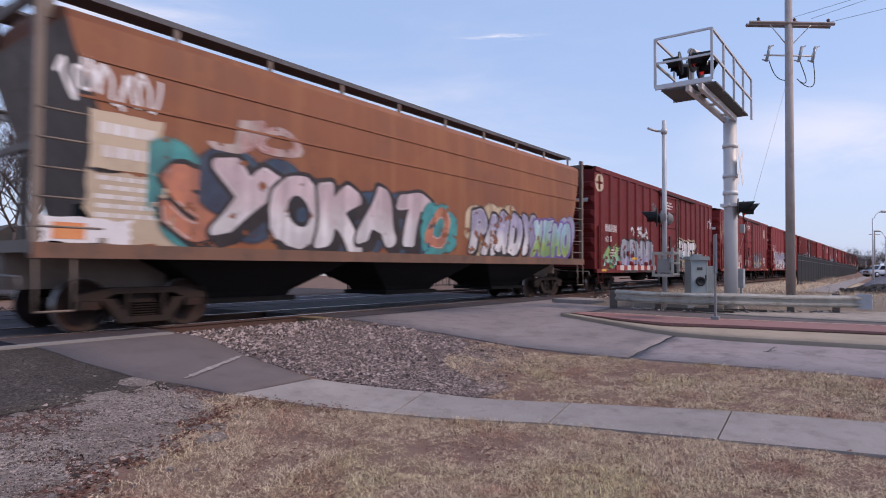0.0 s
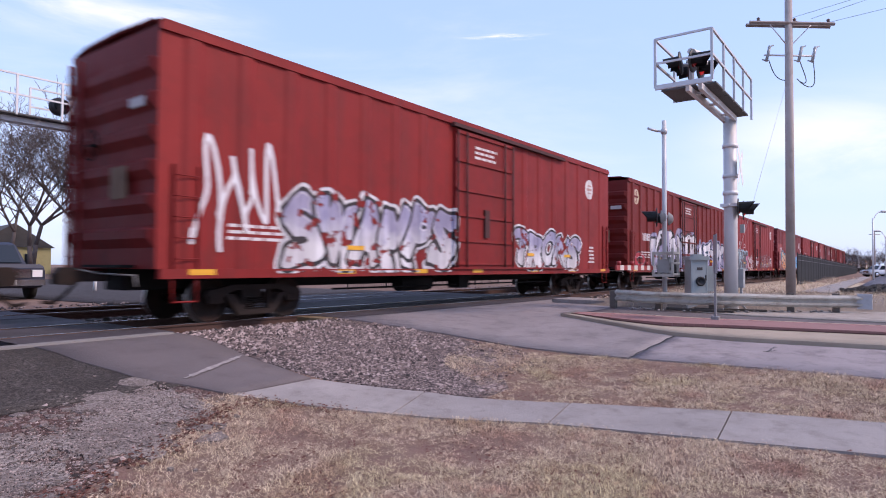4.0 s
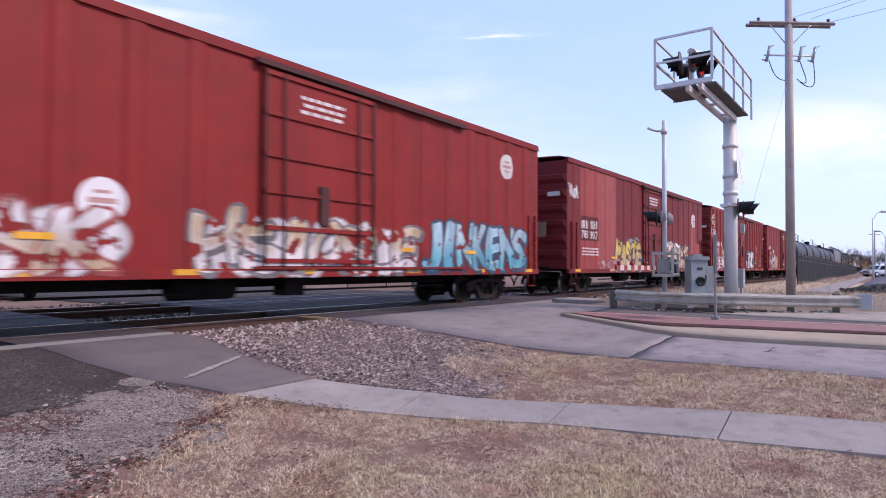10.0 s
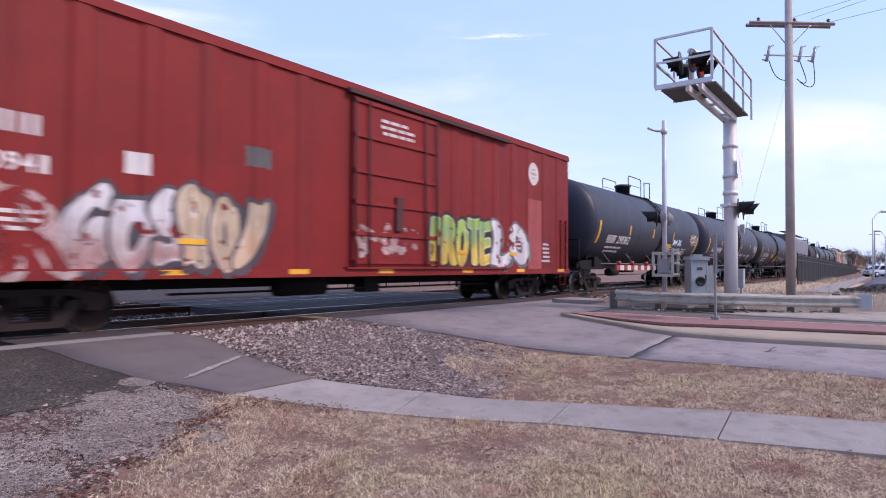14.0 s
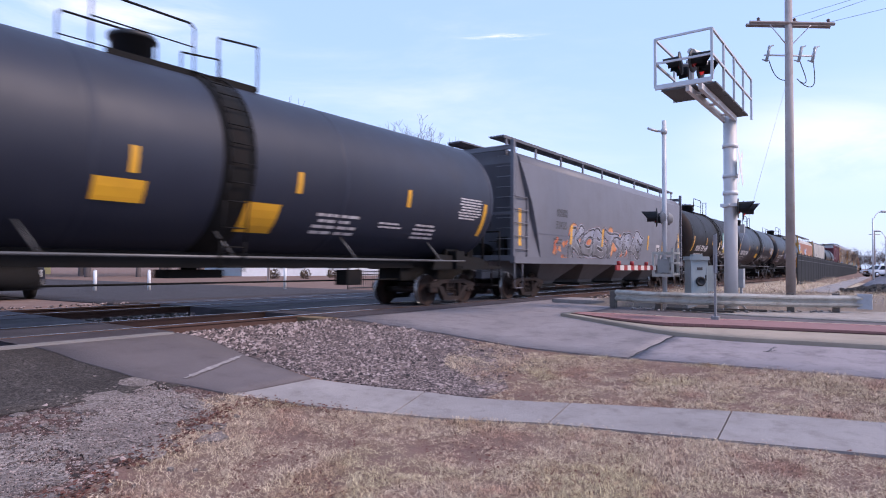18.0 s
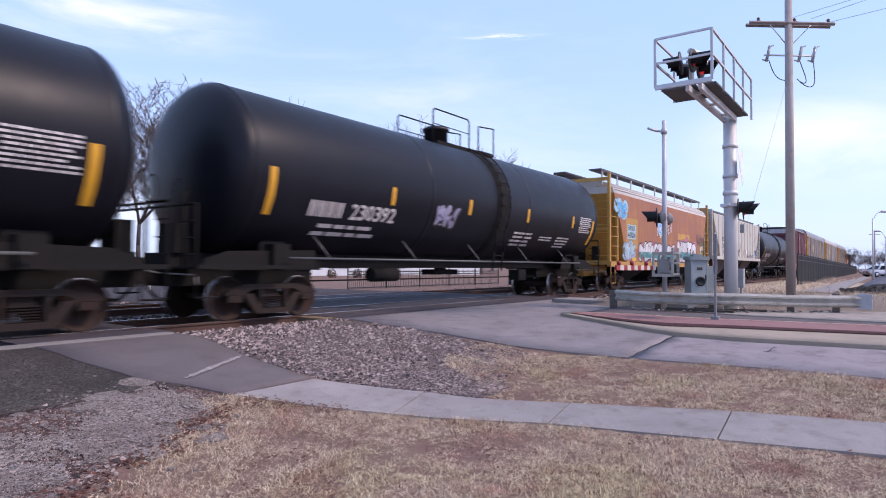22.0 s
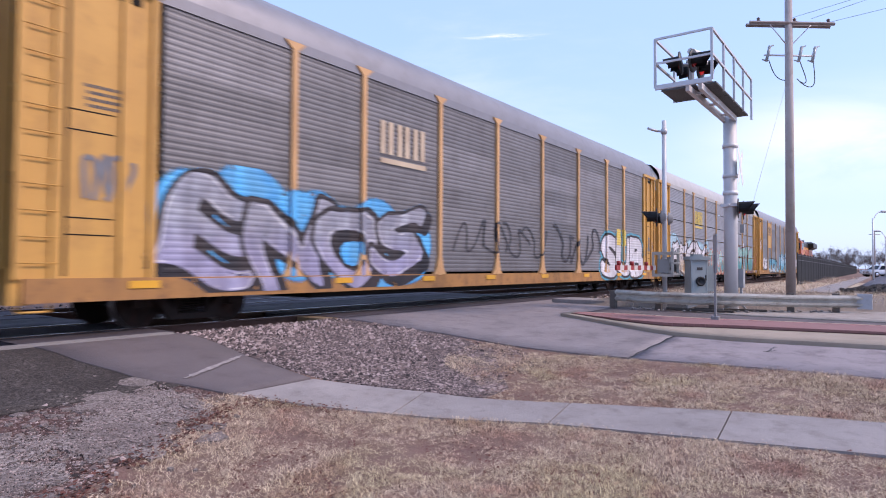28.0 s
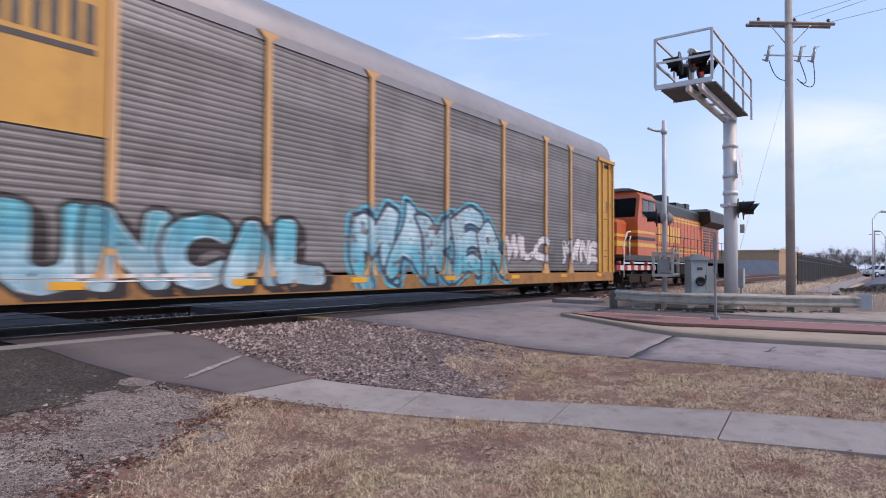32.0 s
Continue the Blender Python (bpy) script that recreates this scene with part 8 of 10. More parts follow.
    for s in (-1, 1):
        bm = bmesh.new()
        rod(bm, (2.1, s * 1.46, 1.22), (L - 2.1, s * 1.46, 1.22), 0.03, 6)
        for k in range(5):
            x = 3.2 + (L - 6.4) * k / 4
            rod(bm, (x, s * 1.46, 1.22), (x - 0.25, s * 1.12, zc - R * 0.7), 0.022, 5)
        part("side_running_bar", bm, surface("worn_bar", (0.16, 0.155, 0.155), (0.08, 0.08, 0.08), 0.5, 0.3, bump=0), car)
    for x, s in ((0.1, 1), (L - 0.1, -1)):
        bm = bmesh.new()
        box(bm, min(x, x + s * 0.5), max(x, x + s * 0.5), -1.42, 1.42, 1.0, 1.04)
        for y in (-1.45, 1.45):
            box(bm, min(x, x + s * 2.1), max(x, x + s * 2.1), y - 0.025, y + 0.025, 1.0, 1.08)
        part("end_platform", bm, frame_mat, car)
        bm = bmesh.new()
        xb = x + s * 1.95
        upright(bm, [(xb - 0.35, 1.04), (xb + 0.35, 1.04), (xb + 0.2, zc - 0.35), (xb - 0.2, zc - 0.35)], -1.0, -0.92)
        upright(bm, [(xb - 0.35, 1.04), (xb + 0.35, 1.04), (xb + 0.2, zc - 0.35), (xb - 0.2, zc - 0.35)], 0.92, 1.0)
        box(bm, xb - 0.2, xb + 0.2, -1.3, 1.3, 1.0, 1.5)
        part("saddle", bm, rust_head or frame_mat, car, "steel saddle under the barrel end")
        for y in (-1.18, 1.14):
            bm = bmesh.new()
            upright(bm, [(x + s * 0.25, 0.98), (x + s * 3.1, 0.98), (x + s * 2.9, 1.4), (x + s * 0.8, 1.34), (x + s * 0.3, 1.18)], y, y + 0.04)
            part("end_web", bm, rust_head or frame_mat, car, "dark steel web under the barrel end")
        bm = bmesh.new()
        box(bm, *sorted((x + s * 0.12, x + s * 0.42)), -0.5, 0.1, 1.3, 1.85)
        rod(bm, (x + s * 0.1, -0.85, 1.04), (x + s * 0.1, -0.85, 2.4), 0.04, 8)
        for k in range(12):
            a0, a1 = k * math.tau / 12, (k + 1) * math.tau / 12
            rod(bm, (x + s * 0.02, -0.85 + 0.24 * math.cos(a0), 2.4 + 0.24 * math.sin(a0)), (x + s * 0.02, -0.85 + 0.24 * math.cos(a1), 2.4 + 0.24 * math.sin(a1)), 0.014, 5)
        part("brake_stand", bm, frame_mat, car, "hand brake wheel and valve on the end platform")
        bm = bmesh.new()
        for y in (-1.4, 1.4):
            pipe(bm, [(x, y, 0.5), (x, y, 2.15), (x, y * 0.5, 2.15)], 0.025, 6)
            pipe(bm, [(x, y, 0.5), (x + s * 0.45, y, 0.5), (x + s * 0.45, y, 1.0)], 0.02, 6)
        rod(bm, (x, -1.4, 2.15), (x, 1.4, 2.15), 0.025, 6)
        for k in range(3):
            rod(bm, (x, -1.4, 1.25 + k * 0.3), (x, -1.0, 1.25 + k * 0.3), 0.014, 5)
        part("end_railing", bm, frame_mat, car)
    bm = bmesh.new()
    lathe(bm, (L / 2, 0, zc - R + 0.03), (0, 0, -1), ((0, 0.32), (0.12, 0.28), (0.22, 0.2), (0.38, 0.16), (0.4, 0.08)), 14)
    box(bm, L / 2 - 0.6, L / 2 + 0.6, -0.25, 0.25, 0.82, 0.98)
    part("bottom_valve", bm, frame_mat, car)
    bm = bmesh.new()
    rod(bm, (L * 0.30, -0.5, 0.85), (L * 0.30 + 1.0, -0.5, 0.85), 0.18, 12)
    box(bm, L * 0.68, L * 0.68 + 0.5, -0.9, -0.5, 0.62, 0.98)
    rod(bm, (3.0, -0.3, 0.72), (L - 3.0, -0.3, 0.72), 0.02, 5)
    part("brake_gear", bm, frame_mat, car)
    sd = tank_surface(R, zc)
    # markings on the flank
    initials(car, 4, num_x, num_x + 1.0, 2.1, 2.42, stencil, sd)
    digits(car, number, num_x + 1.2, num_x + 2.7, 2.1, 2.42, stencil, sd)
    bars(car, num_x + 0.2, num_x + 2.4, 1.68, 2.0, 2, stencil, sd, seed)
    bars(car, L * 0.60, L * 0.60 + 1.3, 1.72, 2.2, 4, stencil, sd, seed + 1)
    bars(car, L * 0.70, L * 0.70 + 0.9, 1.95, 2.12, 2, stencil, sd, seed + 2)
    bars(car, L * 0.77, L * 0.77 + 1.0, 1.75, 2.15, 4, stencil, sd, seed + 3)
    bars(car, L - 2.7, L - 1.6, 2.35, 2.95, 8, stencil, sd, seed + 4)
    for x, w, z0, z1 in ((strips[0], 0.16, 2.05, 2.95), *[(q, 0.13, 2.5, 2.92) for q in strips[1:]], (L - 1.5, 0.16, 1.95, 2.85)):
        paint_patch(car, x, x + w, z0, z1, yellow_refl, sd, "reflector", 0.008)
    for x in (2.05, L - 2.05):
        add_bogie(car, x)
    add_couplers(car, -0.25, L + 0.25)
    bars2 = bmesh.new()
    for k in range(3):
        box(bars2, a + 0.075, a + 0.08, -1.0, -0.2, 2.9 - k * 0.16, 2.99 - k * 0.16)
    return car, sd


TANK_GREY = surface("tank_weathered_black", (0.022, 0.027, 0.046), (0.015, 0.018, 0.031), 0.52, dirt=(0.036, 0.037, 0.046), amount=0.35, streak=0.3, size=2, bump=0.015, gloss=0.36)
TANK_BLACK = surface("tank_gloss_black", (0.0085, 0.009, 0.0145), (0.006, 0.0065, 0.010), 0.40, dirt=(0.014, 0.012, 0.014), amount=0.3, streak=0.15, size=2, bump=0.02, gloss=0.2)
TANK_BROWN = surface("tank_brownish_black", (0.012, 0.010, 0.011), (0.008, 0.007, 0.008), 0.55, dirt=(0.02, 0.015, 0.014), amount=0.5, streak=0.3, size=2, bump=0.02, gloss=0.2)
RUST_HEAD = surface("rusted_head", (0.026, 0.016, 0.014), (0.016, 0.011, 0.010), 0.7, dirt=(0.05, 0.02, 0.014), amount=0.6, bump=0.1, gloss=0.25)


def tank_1():
    car, sd = make_tank("weathered dark grey tank car with yellow reflectors", TANK_GREY, 17.8, seed=1, number="290362")
    paint_patch(car, 10.6, 11.5, 1.75, 2.3, yellow_refl, sd, "placard", 0.02, "large yellow warning sign")
    graffiti(car, "PHX", 11.8, 13.2, 2.2, 2.6, S_WHITE, S_SKY, None, sd, 150)
    return car


def tank_2():
    car, sd = make_tank("weathered dark grey tank car with an orange placard", TANK_GREY, 19.2, seed=2, number="290408")
    paint_patch(car, 7.7, 8.5, 2.0, 2.35, yellow_refl, sd, "placard", 0.02, "orange warning placard")
    return car


def tank_3():
    car, sd = make_tank("dark blue grey tank car with yellow sign near its ladder", TANK_GREY, 19.1, seed=3, dome_at=0.45, strips=(1.4, 4.3, 7.5, 10.8, 14.2), number="721685")
    paint_patch(car, 9.70, 10.50, 1.7, 2.25, yellow_refl, sd, "placard", 0.02, "large yellow warning sign")
    paint_patch(car, 7.00, 7.80, 2.05, 2.4, yellow_refl, sd, "placard", 0.02, "orange warning placard")
    return car


def tank_4():
    car, sd = make_tank("brownish black short tank car with white and yellow sticker art", TANK_BROWN, 13.5, seed=4, number="73648", num_x=2.3, rust_head=RUST_HEAD, strips=(1.4, 4.4, 5.9, 8.3))
    graffiti(car, "LN", 9.0, 10.3, 2.35, 3.3, S_WHITE, S_WHITE, S_MINT, sd, 160)
    graffiti(car, "SER", 9.3, 10.4, 2.1, 2.6, S_YELLOW, S_GREY, None, sd, 161)
    paint_patch(car, 7.6, 8.1, 2.2, 2.75, S_CREAM, sd, "placard", 0.02)
    return car


def tank_5():
    car, sd = make_tank("glossy black tank car with bold white numbers and orange placard", TANK_BLACK, 18.1, seed=5, number="290248", num_x=2.0, strips=(1.15, 4.9, 8.15, 11.5, 14.9))
    paint_patch(car, 8.2, 9.0, 1.95, 2.3, yellow_refl, sd, "placard", 0.02, "orange warning placard")
    bm = bmesh.new()
    lathe(bm, (0, 0, 2.99), (1, 0, 0), ((1.16, 1.742), (1.17, 1.744), (5.0, 1.744), (5.01, 1.742)), 56, caps=False)
    part("repaint_band", bm, surface("tank_slate_repaint", (0.026, 0.031, 0.05), (0.02, 0.024, 0.04), 0.5, dirt=(0.02, 0.02, 0.026), amount=0.3, streak=0.3, size=2, bump=0.015, gloss=0.3), car, "slate grey repainted band")
    return car


def tank_6():
    car, sd = make_tank("glossy black tank car reflecting the sky", TANK_BLACK, 18.2, seed=6, number="230392")
    graffiti(car, "WN", 6.7, 7.6, 2.0, 2.7, S_LILAC, S_BLACK, None, sd, 165)
    return car


def tank_7():
    car, sd = make_tank("glossy black tank car with clean white numbers", TANK_BLACK, 18.1, seed=7, number="231400")
    return car


# ---- covered hoppers ----
def hopper_side(y_sill, bulge, z0, z1, ribs=()):
    def side_y(x, z):
        t = max(0, min(1, (z - z0) / (z1 - z0)))
        y = -(y_sill + bulge * math.sin(math.pi * min(1, t * 1.05)))
        for c in ribs:
            d = abs(x - c)
            if d < 0.05:
                y -= 0.045
            elif d < 0.09:
                y -= 0.045 * (0.09 - d) / 0.04
        return y
    cuts = [c + k for c in ribs for k in (-0.09, -0.05, 0.05, 0.09)]
    return side_y, cuts, [z0 + (z1 - z0) * k / 10 for k in range(1, 10)] if bulge else []


def make_hopper(label, paint, roof_paint, L, H, z_sill, slope, bins, bulge=0.0, ribs=(), walk_posts=True, frame_paint=None, bin_paint=None, end_paint=None, sill_paint=None, z_roof=None, walk_z=0.28):
    """A covered hopper: side sheets whose lower ends slope inward, outlet bins below, roof and running board above."""
    car = thing("covered_hopper", label, "hopper car", "covered hoppers of the train")
    frame_paint = frame_paint or paint
    z_roof = z_roof or H - 0.55
    sd = hopper_side(1.52 if bulge else 1.56, bulge, z_sill, H, ribs)
    zs = [z_sill + (z_roof - z_sill) * k / 8 for k in range(9)]
    xa = lambda z: 0.55 + slope * max(0, 1 - (z - z_sill) / ((H - z_sill) * 0.86))
    for s in (-1, 1):
        bm = bmesh.new()
        grid = []
        for z in zs:
            x0, x1 = xa(z), L - xa(z)
            xs = [x0] + [c for c in sorted(sd[1]) if x0 + 0.05 < c < x1 - 0.05] + [x1]
            if not ribs:
                xs = [x0 + (x1 - x0) * k / 12 for k in range(13)]
            grid.append(xs)
        if ribs:
            # keep the same columns in every row: clamp to the sloping ends
            cols = sorted(set([0.0, L] + list(sd[1])))
            grid = [[min(max(c, xa(z)), L - xa(z)) for c in cols] for z in zs]
        rows = [[bm.verts.new((x, s * -sd[0](x, z), z)) for x in xs] for z, xs in zip(zs, grid)]
        for a, b in zip(rows, rows[1:]):
            for i in range(len(a) - 1):
                if a[i].co.x == a[i + 1].co.x and b[i].co.x == b[i + 1].co.x:
                    continue
                f = bm.faces.new((a[i], a[i + 1], b[i + 1], b[i]))
                f.smooth = not ribs
        bmesh.ops.remove_doubles(bm, verts=bm.verts[:], dist=0.0005)
        part("side_sheet", bm, paint, car)
        bm = bmesh.new()
        box(bm, 0.15, L - 0.15, *sorted((s * 1.42, s * 1.60)), z_sill - 0.2, z_sill + 0.02)
        part("side_sill", bm, sill_paint or frame_paint, car)
    for s, flip in ((0, 1), (1, -1)):
        bm = bmesh.new()
        for za, zb in zip(zs, zs[1:]):
            w = -sd[0](L / 2 + 0.3 if not ribs else -5, za), -sd[0](L / 2 + 0.3 if not ribs else -5, zb)
            q = [(xa(za), -w[0], za), (xa(za), w[0], za), (xa(zb), w[1], zb), (xa(zb), -w[1], zb)]
            q = [(L - x if s else x, y, z) for x, y, z in q]
            bm.faces.new([bm.verts.new(p) for p in q])
        part("slope_sheet", bm, end_paint or paint, car)
    # roof with rounded shoulders
    bm = bmesh.new()
    wr = -sd[0](-5 if ribs else L / 2, z_roof)
    prof = [(-wr, z_roof)] + [(-wr * math.cos(radians(k * 15)), z_roof + (H - z_roof) * math.sin(radians(k * 15)) ** 0.9) for k in range(1, 12)] + [(wr, z_roof)]
    x0, x1 = xa(z_roof), L - xa(z_roof)
    lo = [bm.verts.new((x0, y, z)) for y, z in prof]
    hi = [bm.verts.new((x1, y, z)) for y, z in prof]
    for i in range(len(prof) - 1):
        bm.faces.new((lo[i], lo[i + 1], hi[i + 1], hi[i])).smooth = True
    bm.faces.new(lo), bm.faces.new(hi)
    part("roof", bm, roof_paint, car)
    bm = bmesh.new()
    box(bm, x0 + 0.4, x1 - 0.4, -0.32, 0.32, H - 0.02, H + 0.09)
    part("hatch_trough", bm, roof_paint, car)
    # running boards on brackets
    for s in (-1, 1):
        bm = bmesh.new()
        box(bm, 0.3, L - 0.3, *sorted((s * 0.55, s * 1.1)), H + walk_z - 0.05, H + walk_z)
        box(bm, 0.3, L - 0.3, *sorted((s * 1.08, s * 1.12)), H + walk_z - 0.1, H + walk_z)
        part("running_board", bm, surface("board_grating", (0.12, 0.115, 0.125), (0.08, 0.08, 0.09), 0.6, 0.3, bump=0.4, fine=180), car, "dark grating running board")
    n = 9
    bm = bmesh.new()
    box(bm, -0.05, 0.05, -0.02, 0.02, H - 0.3, H + walk_z - 0.05)
    bracket = mesh_of("board_bracket", bm, frame_paint if walk_posts else roof_paint)
    for k in range(n + 1):
        for y in (-1.08, 1.08):
            part("board_bracket", bracket, None, car, m=pose(0.5 + (L - 1.0) * k / n, y, 0))
    if roof_paint != paint:
        # long folds pressed into the pale roof
        for k in (12, 22, 32, 42):
            y, z = -wr * math.cos(radians(k)), z_roof + (H - z_roof) * math.sin(radians(k)) ** 0.9
            for sgn in (1, -1):
                bm = bmesh.new()
                rod(bm, (x0 + 0.1, sgn * y, z + 0.004), (x1 - 0.1, sgn * y, z + 0.004), 0.022, 6)
                part("roof_fold", bm, roof_paint, car)
    # end frames: corner posts, ladders, braces
    for x, s in ((0.2, 1), (L - 0.2, -1)):
        bm = bmesh.new()
        for y in (-1.5, 1.5):
            box(bm, x - 0.06, x + 0.06, y - 0.06, y + 0.06, z_sill - 0.15, H + walk_z * 0.35)
            box(bm, x + s * 0.9 - 0.05, x + s * 0.9 + 0.05, y - 0.05, y + 0.05, z_sill, z_sill + (H - z_sill) * 0.62)
        box(bm, x - 0.05, x + 0.05, -1.5, 1.5, z_sill - 0.12, z_sill + 0.06)
        box(bm, x - 0.05, x + 0.05, -1.5, 1.5, H - 0.2, H - 0.05)
        box(bm, x - 0.04, x + 0.04, -1.5, 1.5, z_sill + 1.35, z_sill + 1.45)
        part("end_frame", bm, frame_paint, car, "corner posts of the open end")
        bm = bmesh.new()
        for y in (-1.56,):
            for k in range(7):
                z = z_sill + 0.25 + k * 0.42
                if z < z_sill + (H - z_sill) * 0.62:
                    rod(bm, (x, y, z), (x + s * 0.9, y, z), 0.018, 6)
                    part("rung", bm, frame_paint, car)
                    bm = bmesh.new()
        pipe(bm, [(x, -1.56, z_sill - 0.1), (x, -1.58, 0.4), (x + s * 0.5, -1.58, 0.4), (x + s * 0.5, -1.56, z_sill - 0.1)], 0.02, 6)
        part("stirrup_step", bm, frame_paint, car)
        for k in range(11):
            z = z_sill + 0.25 + k * 0.33
            if z < H + 0.1:
                bm = bmesh.new()
                rod(bm, (x - s * 0.06, -1.45, z), (x - s * 0.06, -0.95, z), 0.015, 5)
                part("rung", bm, frame_paint, car)
        bm = bmesh.new()
        box(bm, min(x, x + s * 2.2), max(x, x + s * 2.2), -1.45, 1.45, z_sill - 0.1, z_sill - 0.02)
        box(bm, min(x, x + s * 2.6), max(x, x + s * 2.6), -0.35, 0.35, 0.68, z_sill - 0.1)
        part("end_sill", bm, frame_paint, car)
        bm = bmesh.new()
        rod(bm, (x + s * 0.9, 0.55, z_sill + 0.25), (x + s * 1.7, 0.55, z_sill + 0.25), 0.26, 14)
        part("air_reservoir", bm, frame_mat, car)
        bm = bmesh.new()
        box(bm, x + s * 1.1 - 0.1, x + s * 1.1 + 0.1, -0.6, -0.3, z_sill, z_sill + 0.7)
        part("brake_valve", bm, frame_mat, car)
    # outlet bins
    span = (L - 2 * slope - 1.4) / bins
    for k in range(bins):
        cx = L / 2 + (k - (bins - 1) / 2) * span
        bm = bmesh.new()
        w = span * 0.5
        loft_box(bm, [(0.42, cx - w * 0.36, cx + w * 0.36, 0.62), (0.56, cx - w * 0.4, cx + w * 0.4, 0.68), (z_sill - 0.02, cx - w * 0.98, cx + w * 0.98, 1.46)])
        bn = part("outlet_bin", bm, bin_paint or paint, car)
        bm = bmesh.new()
        box(bm, cx - w * 0.42, cx + w * 0.42, -0.75, 0.75, 0.34, 0.44)
        part("outlet_gate", bm, frame_mat, bn)
    for x in (2.05, L - 2.05):
        add_bogie(car, x)
    add_couplers(car, -0.3, L + 0.3)
    return car, sd


def hopper_brown():
    rusty = surface("hopper_rusty_brown", (0.275, 0.088, 0.034), (0.185, 0.064, 0.034), 0.7, dirt=(0.38, 0.16, 0.065), amount=0.35, streak=0.5, size=2, bump=0.08)
    greyish = surface("hopper_grey_brown", (0.22, 0.17, 0.14), (0.16, 0.12, 0.10), 0.7, dirt=(0.10, 0.07, 0.05), amount=0.5, streak=0.5, bump=0.08)
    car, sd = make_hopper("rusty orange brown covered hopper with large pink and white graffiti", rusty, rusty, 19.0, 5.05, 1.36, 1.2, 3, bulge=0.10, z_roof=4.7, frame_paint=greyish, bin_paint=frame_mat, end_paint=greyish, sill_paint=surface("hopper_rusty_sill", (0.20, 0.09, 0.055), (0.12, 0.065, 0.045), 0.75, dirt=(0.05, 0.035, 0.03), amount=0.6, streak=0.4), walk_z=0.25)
    for z in (3.55, 4.15):
        bm = bmesh.new()
        box(bm, 0.7, 18.3, sd[0](5, z) - 0.02, sd[0](5, z) + 0.02, z - 0.02, z + 0.02)
        part("side_seam", bm, rusty, car)
    paint_patch(car, 0.85, 2.0, 2.5, 3.4, surface("old_beige_panel", (0.50, 0.40, 0.30), (0.42, 0.33, 0.25), 0.8, amount=0.3, bump=0), sd, "number_panel", 0.003, rough=0.03)
    bars(car, 0.95, 1.9, 2.6, 3.3, 2, stencil, sd, 3, 0.006)
    paint_patch(car, 0.8, 2.4, 1.32, 2.5, MATS["old_beige_panel"], sd, "number_panel", 0.0035, rough=0.12)
    bars(car, 0.95, 2.2, 1.75, 2.45, 5, stencil, sd, 4, 0.006)
    scrawl(car, 0.4, 1.9, 3.4, 4.2, S_WHITE, sd, 71, 5, 0.055)
    graffiti(car, "S", 2.1, 3.1, 1.35, 2.95, S_SALMON, S_BLACK, S_TEAL, sd, 170)
    graffiti(car, "yOKAT", 3.0, 9.1, 1.33, 3.0, spray("faded_pink", (0.56, 0.44, 0.47), (0.5, 0.4, 0.43)), S_BLACK, S_NAVY, sd, 171, S_WHITE, fat=0.08, wild=1.0, wear=0.15, drop=0.1, puff=0.95)
    graffiti(car, "O", 9.1, 10.0, 1.35, 2.6, S_SALMON, S_TEAL, S_TEAL, sd, 172)
    graffiti(car, "PARDY", 11.1, 14.7, 1.35, 2.8, S_LILAC, S_BLACK, S_CREAM, sd, 173, S_WHITE, fat=0.08, wild=0.5, puff=0.9)
    graffiti(car, "XEMO", 14.75, 17.6, 1.35, 2.75, S_PALE, S_PURPLE, S_LILAC, sd, 174, S_GREEN, fat=0.085, wild=0.4, puff=0.85, wear=0.15)
    graffiti(car, "JO", 2.8, 4.8, 3.1, 3.75, BARE, BARE, None, sd, 175, fat=0.0)
    paint_patch(car, 0.25, 1.55, 1.36, 1.78, S_WHITE, sd, "tag_plate", 0.02, "white painted plate", rough=0.06)
    paint_patch(car, 0.4, 0.85, 1.44, 1.68, S_ORANGE, sd, "reflector", 0.024)
    roundel(car, 1.1, 1.56, 0.14, sd, S_RED, S_RED)
    return car


